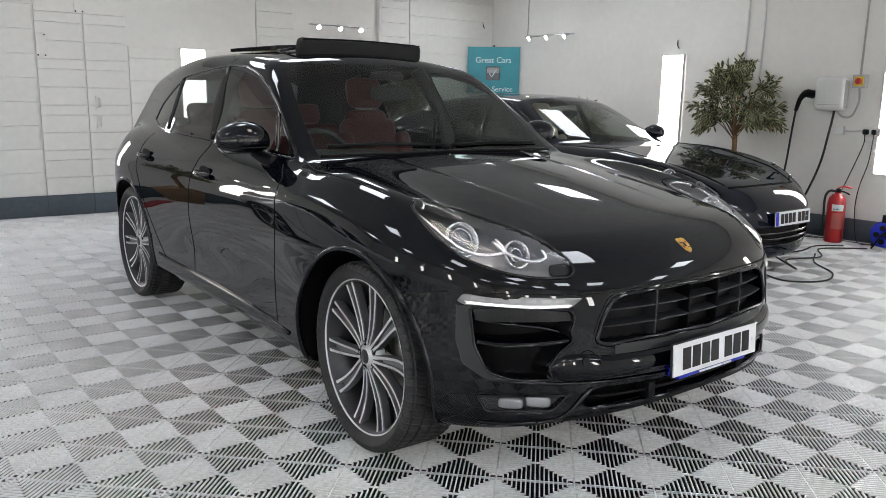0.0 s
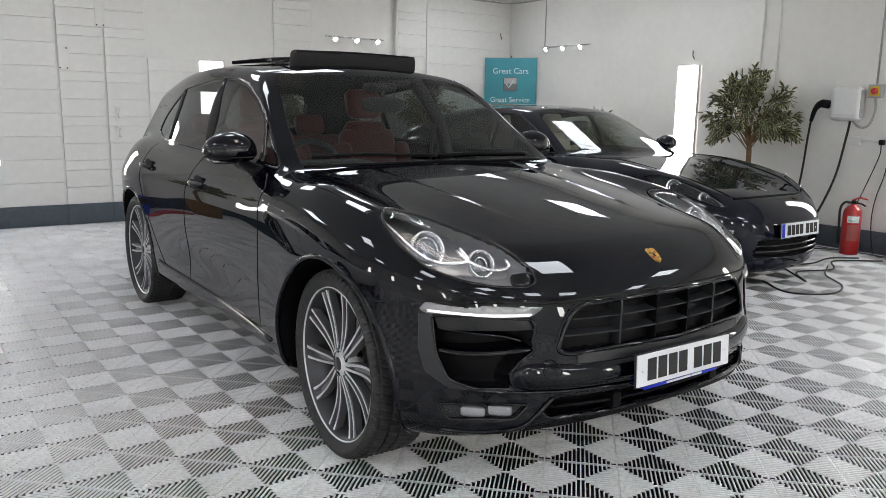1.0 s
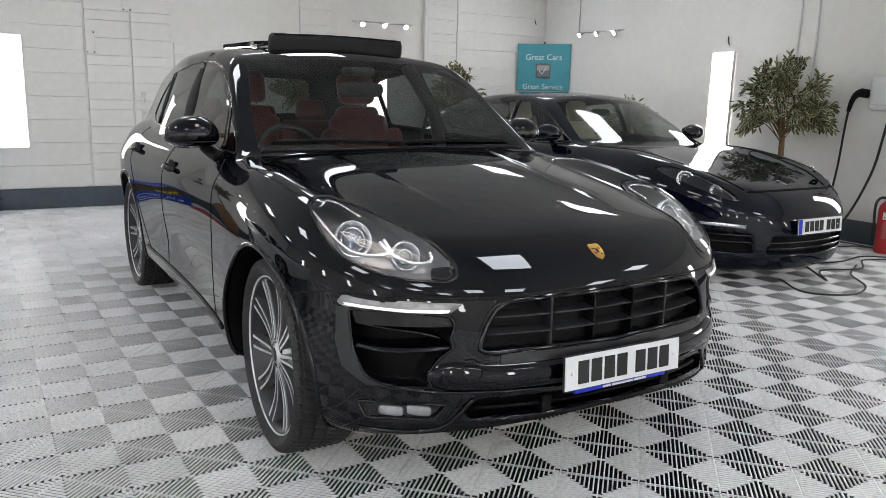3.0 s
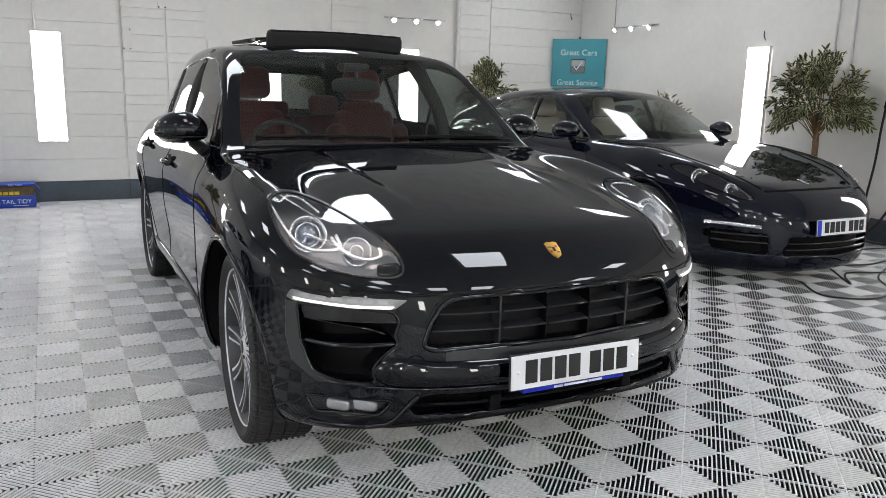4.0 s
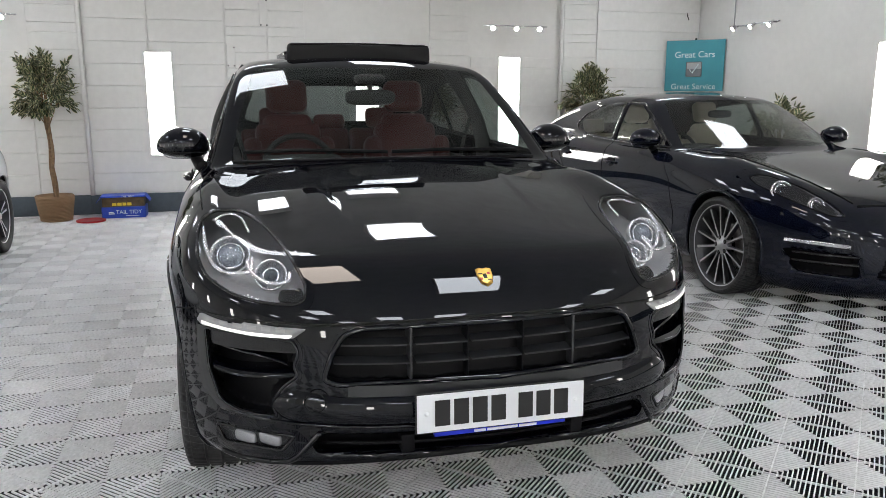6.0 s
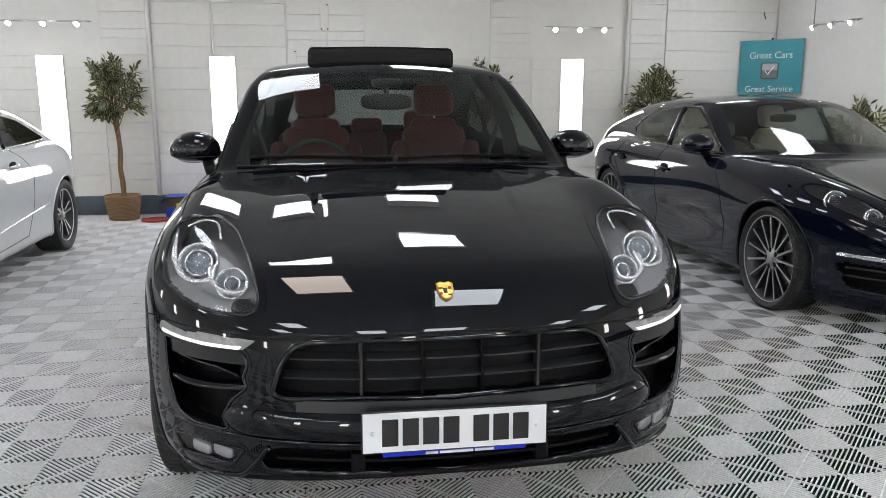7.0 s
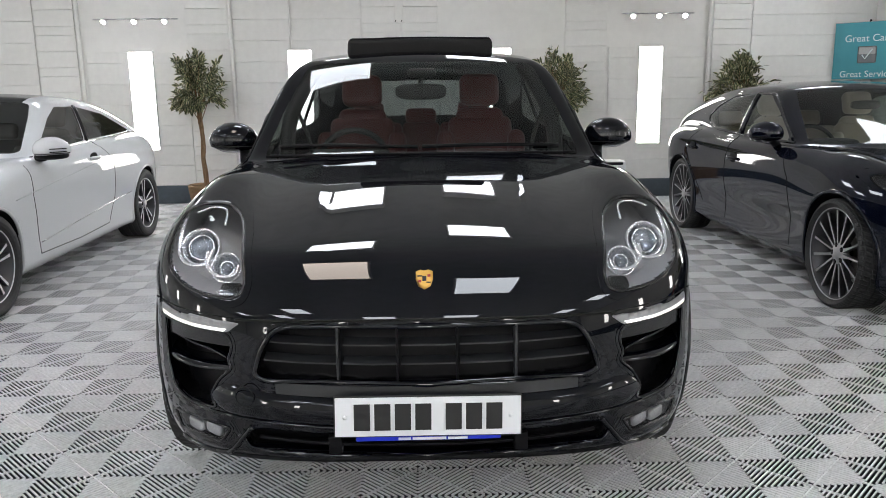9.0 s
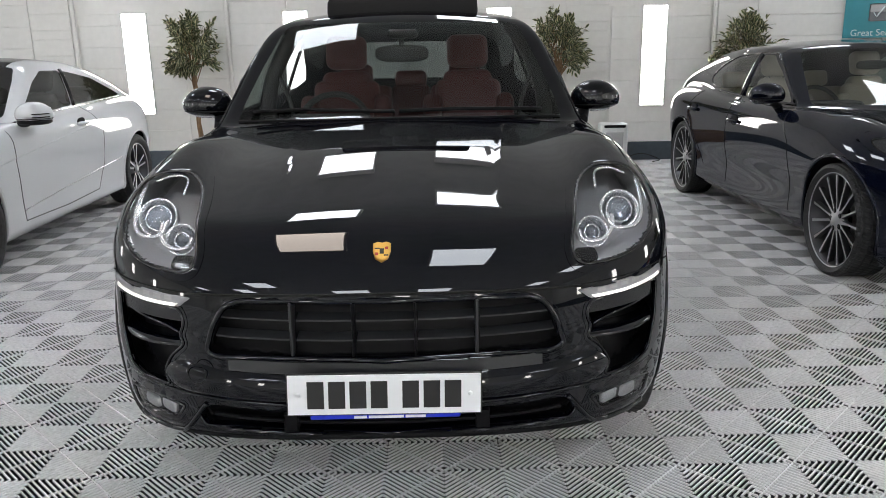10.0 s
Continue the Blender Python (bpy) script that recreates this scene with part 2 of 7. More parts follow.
def moved(vf, m):
    V = np.asarray(vf[0], float)
    M = np.array(m)
    return V @ M[:3, :3].T + M[:3, 3], vf[1]


def text(name, words, size, material, parent, m, depth=0.001, label=""):
    cu = bpy.data.curves.new(name, "FONT")
    cu.body, cu.size, cu.extrude, cu.align_x, cu.align_y = words, size, depth, "CENTER", "CENTER"
    tmp = bpy.data.objects.new(name, cu)
    scene.collection.objects.link(tmp)
    me = bpy.data.meshes.new_from_object(tmp.evaluated_get(bpy.context.evaluated_depsgraph_get()))
    bpy.data.objects.remove(tmp)
    me.materials.clear()
    me.materials.append(material)
    ob = new(name, me)
    ob.parent = parent
    ob.matrix_basis = m
    if label:
        tagged(ob, label)
    return ob


# ---- shape tools: closed forms, their skins, patches and tubes ----
def keys(t, *pairs):
    """A smooth curve through (t, value) pairs, flat beyond its ends."""
    p = np.array(pairs, float)
    x, v = p[:, 0], p[:, 1]
    d = np.diff(v) / np.diff(x)
    m = np.zeros(len(x))
    if len(x) > 2:
        w = d[:-1] * d[1:]
        m[1:-1] = np.where(w > 0, 2 * w / np.where(np.abs(d[:-1] + d[1:]) < 1e-9, 1, d[:-1] + d[1:]), 0)
    m[0], m[-1] = d[0], d[-1]
    t = np.clip(np.asarray(t, float), x[0], x[-1])
    i = np.clip(np.searchsorted(x, t, side="right") - 1, 0, len(x) - 2)
    h = x[i + 1] - x[i]
    s = (t - x[i]) / h
    return ((2 * s**3 - 3 * s**2 + 1) * v[i] + (s**3 - 2 * s**2 + s) * h * m[i]
            + (-2 * s**3 + 3 * s**2) * v[i + 1] + (s**3 - s**2) * h * m[i + 1])


def smax(a, b, k):
    h = np.maximum(k - np.abs(a - b), 0) / k
    return np.maximum(a, b) + h * h * k / 4


def smin(a, b, k):
    return -smax(-a, -b, k)


def bell(t):
    return np.exp(-t * t)


def step(t):
    t = np.clip(t, 0, 1)
    return t * t * (3 - 2 * t)


def poly_sd(px, py, poly):
    """Signed distance to a closed polygon, negative inside."""
    q = np.array(poly, float)
    px, py = np.broadcast_arrays(px, py)
    best = np.full(np.shape(px), 1e9)
    odd = np.zeros(np.shape(px), bool)
    for (ax, ay), (bx, by) in zip(q, np.roll(q, -1, 0)):
        ex, ey = bx - ax, by - ay
        s = np.clip(((px - ax) * ex + (py - ay) * ey) / (ex * ex + ey * ey + 1e-12), 0, 1)
        best = np.minimum(best, (px - ax - s * ex) ** 2 + (py - ay - s * ey) ** 2)
        if by != ay:
            odd ^= ((ay > py) != (by > py)) & (px < ax + (py - ay) * ex / ey)
    return np.where(odd, -1, 1) * np.sqrt(best)


def rounded(poly, r=0.03, n=4):
    """A polygon with its corners rounded."""
    out, q = [], np.array(poly, float)
    for i in range(len(q)):
        a, b, c = q[i - 1], q[i], q[(i + 1) % len(q)]
        u, v = a - b, c - b
        lu, lv = np.hypot(*u), np.hypot(*v)
        rr = min(r, lu * 0.45, lv * 0.45)
        p0, p1 = b + u / lu * rr, b + v / lv * rr
        for s in np.linspace(0, 1, n + 1):
            out.append(tuple((1 - s) ** 2 * p0 + 2 * s * (1 - s) * b + s * s * p1))
    return out


def grad(f, p, h=0.002):
    g = np.empty_like(p)
    for k in range(3):
        d = np.zeros(3)
        d[k] = h
        a, b = p + d, p - d
        g[:, k] = (f(*a.T) - f(*b.T)) / (2 * h)
    return g


def skin(f, xs, ys, zs):
    """Quads on the surface f = 0 over a box grid; xs[0] = -xs[1], and the half x < 0 is mirrored."""
    F = f(xs[:, None, None], ys[None, :, None], zs[None, None, :]) + np.zeros((len(xs), len(ys), len(zs)))
    S = F < 0
    n = [len(a) - 1 for a in (xs, ys, zs)]
    acc, cnt = np.zeros((*n, 3)), np.zeros(n)
    axes = (xs, ys, zs)
    for ax in range(3):
        lo = [slice(None)] * 3
        hi = [slice(None)] * 3
        lo[ax], hi[ax] = slice(0, -1), slice(1, None)
        a, b = F[tuple(lo)], F[tuple(hi)]
        cross = (a < 0) != (b < 0)
        s = np.where(cross, a / np.where(cross, a - b, 1), 0)
        sh = [1, 1, 1]
        sh[ax] = -1
        along = axes[ax][:-1].reshape(sh) + s * np.diff(axes[ax]).reshape(sh)
        o1, o2 = [k for k in range(3) if k != ax]
        for d1 in (0, 1):
            for d2 in (0, 1):
                sl = [slice(None)] * 3
                sl[o1], sl[o2] = slice(d1, d1 + n[o1]), slice(d2, d2 + n[o2])
                c = cross[tuple(sl)]
                cnt += c
                acc[..., ax] += np.where(c, along[tuple(sl)], 0)
                for o, d in ((o1, d1), (o2, d2)):
                    sh2 = [1, 1, 1]
                    sh2[o] = -1
                    acc[..., o] += np.where(c, axes[o][d:d + n[o]].reshape(sh2), 0)
    act = cnt > 0
    idx = np.full(n, -1)
    idx[act] = np.arange(act.sum())
    P = acc[act] / cnt[act][:, None]
    mid = np.argwhere(act)[:, 0] == 0
    quads = []
    for ax in range(3):
        o1, o2 = (ax + 1) % 3, (ax + 2) % 3
        lo = [slice(None)] * 3
        hi = [slice(None)] * 3
        lo[ax], hi[ax] = slice(0, -1), slice(1, None)
        for o in (o1, o2):
            lo[o] = hi[o] = slice(1, -1)
        a, b = S[tuple(lo)], S[tuple(hi)]
        for way in (0, 1):
            e = np.argwhere((a & ~b) if way == 0 else (~a & b))
            if not len(e):
                continue
            e[:, o1] += 1
            e[:, o2] += 1
            c = []
            for d1, d2 in ((-1, -1), (0, -1), (0, 0), (-1, 0)):
                q = e.copy()
                q[:, o1] += d1
                q[:, o2] += d2
                c.append(idx[q[:, 0], q[:, 1], q[:, 2]])
            q = np.stack(c, 1)
            quads.append(q if way == 0 else q[:, ::-1])
    Q = np.concatenate(quads)
    cell = min(np.diff(zs).min(), np.diff(ys).min())
    for _ in range(4):
        g = grad(f, P)
        move = f(*P.T)[:, None] * g / np.maximum((g * g).sum(1), 0.2)[:, None]
        ln = np.linalg.norm(move, axis=1)[:, None]
        P -= move * np.minimum(1, 0.5 * cell / np.maximum(ln, 1e-9))
        P[mid, 0] = 0
    # the mirrored half
    twin = np.arange(len(P))
    twin[~mid] = len(P) + np.arange((~mid).sum())
    P2 = np.concatenate([P, P[~mid] * (-1, 1, 1)])
    Q2 = np.concatenate([Q, twin[Q][:, ::-1]])
    keep = np.array([len(set(q)) == 4 for q in Q2.tolist()])
    return P2, Q2[keep]


def snap(P, Q, f, inside, curve, proj, pick=None):
    """Splits faces at a closed outline: the corners between inside and outside faces move onto it. Returns the inside mask."""
    C = P[Q].mean(1)
    m = inside(C)
    if pick is not None:
        m &= pick(C)
    vin, vout = np.zeros(len(P), bool), np.zeros(len(P), bool)
    vin[Q[m].ravel()] = True
    vout[Q[~m].ravel()] = True
    edge = np.flatnonzero(vin & vout)
    o1, o2, o3 = proj
    c = np.array(curve, float)
    e = np.roll(c, -1, 0) - c
    p = np.stack([np.abs(P[edge, o1]) if o1 == 0 else P[edge, o1], P[edge, o2]], 1)
    s = np.clip(((p[:, None] - c[None]) * e[None]).sum(2) / ((e * e).sum(1)[None] + 1e-12), 0, 1)
    near = c[None] + s[..., None] * e[None]
    d = ((near - p[:, None]) ** 2).sum(2)
    best = near[np.arange(len(p)), d.argmin(1)]
    ok = d.min(1) < 0.05 ** 2
    sgn = np.where(P[edge, o1] < 0, -1, 1) if o1 == 0 else 1
    T = P[edge].copy()
    T[:, o1], T[:, o2] = best[:, 0] * sgn, best[:, 1]
    for _ in range(5):
        g = grad(f, T)
        gk = g[:, o3]
        T[:, o3] -= np.clip(f(*T.T) / np.where(np.abs(gk) < 0.15, np.sign(gk + 1e-9) * 0.15, gk), -0.02, 0.02)
    far = np.linalg.norm(T - P[edge], axis=1) > 0.06
    ok &= ~far
    P[edge[ok]] = T[ok]
    return m


def march(f, o, d, far=3.0, n=160):
    """Where rays o + s d first enter f < 0."""
    o, d = np.atleast_2d(o).astype(float), np.atleast_2d(d).astype(float)
    o = o + 0 * d
    d = d / np.linalg.norm(d, axis=1)[:, None] + 0 * o
    lo, hi = np.zeros(len(o)), np.zeros(len(o))
    found = np.zeros(len(o), bool)
    for _ in range(n):
        v = f(*(o + hi[:, None] * d).T)
        found |= v < 0
        go = ~found & (hi < far)
        if not go.any():
            break
        lo = np.where(go, hi, lo)
        hi = np.where(go, hi + np.clip(v * 0.55, 0.004, 0.25), hi)
    for _ in range(14):
        m = (lo + hi) / 2
        inn = f(*(o + m[:, None] * d).T) < 0
        hi, lo = np.where(inn, m, hi), np.where(inn, lo, m)
    return o + hi[:, None] * d, found


# ---- the forms of the three cars: x across, y back from the front axle, z up ----
def car_form(c):
    """f(x, y, z) of a car's outer skin, and of the same with its openings, from its table of curves."""
    def lower(x, y, z):
        a = np.abs(x)
        W = c["side"](y, z)
        t = np.maximum(c["y0"] - y, 0) / (c["y0"] - c["nose"](z))
        r = np.maximum(y - c["y1"], 0) / (c["tail"](z) - c["y1"])
        p = ((a / W) ** c["m"] + t ** c["n"] + r ** 3.2) ** (1 / c["m"]) - 1
        f = smax(p * W, z - c["deck"](a, y), c["edge"](y))
        return smax(f, c["floor"](y) - z, 0.05)

    def house(x, y, z):
        a = np.abs(x)
        f = smax(a - c["pane"](y, z), c["screen"](a, z) - y, c.get("corner", 0.06))
        f = smax(f, z - c["roof"](a, y), c.get("brow", 0.10))
        f = smax(f, y - c["back"](a, z), 0.08)
        return np.maximum(f, c["foot"] - z)

    def skinned(x, y, z):
        return smin(lower(x, y, z), house(x, y, z), c["join"])

    def opened(x, y, z):
        f = skinned(x, y, z)
        a = np.abs(x)
        for yw in (c.get("front", 0.0), c["base"]):
            r = np.sqrt((y - yw) ** 2 + (z - c["axle"]) ** 2)
            f = smax(f, -smax(r - c["arch"], c["well"] - a, 0.02), 0.012)
        for poly, depth in c["holes"]:
            if f.ndim == 1:
                k = np.flatnonzero((y < 0.1) & (a < 0.9))
                f[k] = smax(f[k], np.minimum(-poly_sd(a[k], z[k], poly), f[k] + depth), 0.012)
            else:
                f = np.where((y < 0.1), smax(f, np.minimum(-poly_sd(a, z, poly), f + depth), 0.012), f)
        for fn, depth in c["dents"]:
            f = smax(f, np.minimum(-fn(a, y, z), f + depth), 0.012)
        return f
    return skinned, opened


GRILLE = rounded([(-0.2, 0.730), (0.40, 0.726), (0.448, 0.706), (0.482, 0.650), (0.506, 0.576), (0.470, 0.564), (-0.2, 0.566)], 0.02)
INTAKE = rounded([(0.836, 0.688), (0.584, 0.686), (0.572, 0.650), (0.588, 0.612), (0.576, 0.586), (0.622, 0.546), (0.654, 0.490), (0.634, 0.452), (0.745, 0.449), (0.802, 0.472), (0.829, 0.56)], 0.018)
LOW_INTAKE = rounded([(-0.2, 0.410), (0.505, 0.412), (0.548, 0.378), (0.53, 0.348), (-0.2, 0.352)], 0.014)
HEADLIGHT = rounded([(0.795, 0.993), (0.72, 0.985), (0.635, 0.952), (0.570, 0.900), (0.538, 0.834), (0.546, 0.799), (0.576, 0.786), (0.67, 0.787), (0.755, 0.802), (0.828, 0.838), (0.851, 0.885), (0.850, 0.938), (0.836, 0.974)], 0.03)
FOG = rounded([(0.818, 0.384), (0.592, 0.396), (0.628, 0.344), (0.795, 0.329)], 0.012)


def suv_table():
    W = lambda y, z: (keys(z, (0.2, 0.855), (0.30, 0.912), (0.42, 0.932), (0.55, 0.940), (0.68, 0.946), (0.80, 0.950), (0.90, 0.950), (1.0, 0.93), (1.15, 0.865))
                      + (0.022 + 0.040 * step((0.75 - z) / 0.3)) * bell(y / 0.55) * step((0.95 - z) / 0.2) + 0.016 * bell((y - 2.85) / 0.6) * step((1.15 - z) / 0.2)
                      - 0.022 * bell((y - 1.4) / 0.6) * bell((z - 0.50) / 0.14) - 0.028 * step((y - 0.35) / 0.5) * step((z - 0.85) / 0.2))
    def deck(a, y):
        zc = keys(y, (-0.95, 0.806), (-0.82, 0.860), (-0.75, 0.888), (-0.66, 0.916), (-0.58, 0.934), (-0.45, 0.9575), (-0.30, 0.983), (-0.15, 1.007), (0.0, 1.030), (0.2, 1.058), (0.4, 1.083), (0.54, 1.098), (0.85, 1.106), (1.2, 1.106), (2.0, 1.10), (3.0, 1.14), (3.75, 1.16))
        crease = 0.0045 * step((a - 0.365 - 0.10 * y) / 0.035) * step((1.2 - y) / 0.5) * step((y + 0.55) / 0.5)
        wing = 0.056 * bell((a - 0.83) / 0.12) * step((0.70 - y) / 0.6) * step((y + 0.75) / 0.5)
        return zc - 0.045 * (a / 0.7) ** 2 * step((0.9 - y) / 0.5) + crease + wing
    return dict(
        side=W, deck=deck, y0=0.15, y1=2.7, m=2.35, n=3.6, foot=0.98, brow=0.075, corner=0.04, front=-0.045, base=2.807, axle=0.37, arch=0.425, well=0.56, join=0.035,
        nose=lambda z: keys(z, (0.18, -0.84), (0.25, -0.90), (0.34, -0.935), (0.48, -0.935), (0.60, -0.925), (0.70, -0.912), (0.78, -0.89), (0.85, -0.845), (0.95, -0.71), (1.1, -0.4)),
        tail=lambda z: keys(z, (0.2, 3.58), (0.45, 3.74), (0.8, 3.72), (1.1, 3.60), (1.3, 3.42)),
        edge=lambda y: 0.13 + 0 * y, floor=lambda y: keys(y, (-0.94, 0.330), (-0.84, 0.300), (-0.74, 0.272), (-0.6, 0.238), (-0.3, 0.205), (0, 0.2), (0.5, 0.235), (2.4, 0.245), (3.7, 0.3)),
        pane=lambda y, z: keys(z, (1.0, 0.846), (1.1, 0.828), (1.3, 0.760), (1.5, 0.677), (1.65, 0.60)) - 0.13 * step((y - 2.1) / 1.5) - 0.02 * step((1.4 - y) / 0.8),
        screen=lambda a, z: 0.47 + 1.47 * (z - 1.05) + 0.10 * (a / 0.75) ** 2.2,
        roof=lambda a, y: keys(y, (0.9, 1.48), (1.1, 1.535), (1.3, 1.575), (1.6, 1.606), (2.0, 1.618), (2.4, 1.607), (2.7, 1.580), (3.1, 1.512), (3.5, 1.40), (3.8, 1.3)) - 0.042 * (a / 0.6) ** 2,
        back=lambda a, z: keys(z, (1.0, 3.66), (1.2, 3.46), (1.4, 3.28), (1.6, 3.10)) - 0.1 * a * a,
        holes=[(GRILLE, 0.07), (INTAKE, 0.075), (LOW_INTAKE, 0.06), (HEADLIGHT, 0.085), (FOG, 0.025)], dents=[])


def saloon_table():
    W = lambda y, z: (keys(z, (0.15, 0.84), (0.25, 0.90), (0.45, 0.91), (0.62, 0.93), (0.76, 0.935), (0.86, 0.92), (0.96, 0.88), (1.1, 0.82))
                      + 0.025 * bell(y / 0.5) * step((0.85 - z) / 0.2) + 0.03 * bell((y - 2.95) / 0.6) * step((1.05 - z) / 0.2)
                      - 0.02 * bell((y - 1.4) / 0.6) * bell((z - 0.42) / 0.14))
    def deck(a, y):
        zc = keys(y, (-1.02, 0.60), (-0.85, 0.70), (-0.55, 0.79), (-0.2, 0.855), (0.3, 0.925), (0.75, 0.965), (1.1, 0.965), (2.0, 0.97), (3.0, 1.01), (3.9, 1.0))
        return zc + 0.06 * bell((a - 0.72) / 0.17) * step((0.8 - y) / 0.7) * step((y + 1.0) / 0.5) - 0.02 * (a / 0.7) ** 2 * step((0.9 - y) / 0.5)
    return dict(
        side=W, deck=deck, y0=0.2, y1=2.8, m=2.5, n=2.6, foot=0.88, brow=0.08, corner=0.045, base=2.86, axle=0.345, arch=0.385, well=0.56, join=0.04,
        nose=lambda z: keys(z, (0.12, -0.93), (0.2, -0.99), (0.35, -1.02), (0.52, -1.01), (0.62, -0.97), (0.75, -0.86), (0.9, -0.6), (1.0, -0.4)),
        tail=lambda z: keys(z, (0.2, 3.75), (0.5, 3.93), (0.8, 3.9), (1.0, 3.8), (1.2, 3.6)),
        edge=lambda y: 0.15 + 0 * y, floor=lambda y: keys(y, (-0.9, 0.13), (0, 0.14), (0.5, 0.16), (2.4, 0.17), (3.7, 0.25)),
        pane=lambda y, z: keys(z, (0.9, 0.80), (1.0, 0.782), (1.2, 0.697), (1.35, 0.612), (1.45, 0.53)) - 0.12 * step((y - 2.0) / 1.8) - 0.02 * step((1.5 - y) / 0.8),
        screen=lambda a, z: 0.53 + 2.05 * (z - 0.95) + 0.24 * (a / 0.72) ** 2.2,
        roof=lambda a, y: keys(y, (1.1, 1.33), (1.5, 1.385), (1.9, 1.41), (2.3, 1.405), (2.8, 1.365), (3.3, 1.27), (3.8, 1.12)) - 0.05 * (a / 0.6) ** 2,
        back=lambda a, z: keys(z, (0.9, 3.9), (1.1, 3.7), (1.3, 3.3), (1.45, 3.0)) - 0.1 * a * a,
        holes=[(SALOON_LAMP, 0.06), (SALOON_GRILLE, 0.05), (SALOON_INTAKE, 0.05)], dents=[])


SALOON_LAMP = rounded([(0.848, 0.80), (0.835, 0.845), (0.775, 0.868), (0.69, 0.81), (0.60, 0.71), (0.575, 0.648), (0.66, 0.655), (0.79, 0.735)], 0.03)
SALOON_GRILLE = rounded([(-0.2, 0.40), (0.40, 0.40), (0.44, 0.28), (-0.2, 0.26)], 0.02)
SALOON_INTAKE = rounded([(0.80, 0.43), (0.54, 0.42), (0.51, 0.28), (0.76, 0.29)], 0.03)


def coupe_table():
    W = lambda y, z: (keys(z, (0.15, 0.79), (0.24, 0.845), (0.40, 0.855), (0.60, 0.872), (0.72, 0.875), (0.82, 0.862), (0.92, 0.825), (1.05, 0.77))
                      + 0.022 * bell(y / 0.45) * step((0.85 - z) / 0.2) + 0.022 * bell((y - 2.76) / 0.5) * step((1.0 - z) / 0.2))
    def deck(a, y):
        zc = keys(y, (-0.85, 0.68), (-0.5, 0.80), (0.0, 0.875), (0.6, 0.935), (1.0, 0.945), (2.0, 0.975), (3.0, 0.985), (3.8, 0.97))
        return zc
    return dict(
        side=W, deck=deck, y0=0.2, y1=2.55, m=2.6, n=2.6, foot=0.88, base=2.76, axle=0.325, arch=0.365, well=0.5, join=0.04,
        nose=lambda z: keys(z, (0.12, -0.80), (0.3, -0.87), (0.55, -0.87), (0.72, -0.80), (0.9, -0.6)),
        tail=lambda z: keys(z, (0.2, 3.55), (0.5, 3.72), (0.8, 3.70), (1.0, 3.6), (1.2, 3.4)),
        edge=lambda y: 0.12 + 0 * y, floor=lambda y: keys(y, (-0.9, 0.14), (0.5, 0.16), (2.4, 0.18), (3.5, 0.25)),
        pane=lambda y, z: keys(z, (0.9, 0.755), (1.0, 0.725), (1.2, 0.625), (1.35, 0.53), (1.45, 0.44)) - 0.10 * step((y - 2.0) / 1.6),
        screen=lambda a, z: 0.66 + 1.9 * (z - 0.95) + 0.2 * (a / 0.7) ** 2.2,
        roof=lambda a, y: keys(y, (1.0, 1.28), (1.4, 1.355), (1.8, 1.385), (2.2, 1.372), (2.6, 1.315), (3.0, 1.20), (3.4, 1.04), (3.7, 0.96)) - 0.05 * (a / 0.6) ** 2,
        back=lambda a, z: keys(z, (0.9, 3.6), (1.05, 3.42), (1.2, 3.1), (1.45, 2.6)) - 0.1 * a * a,
        holes=[], dents=[])


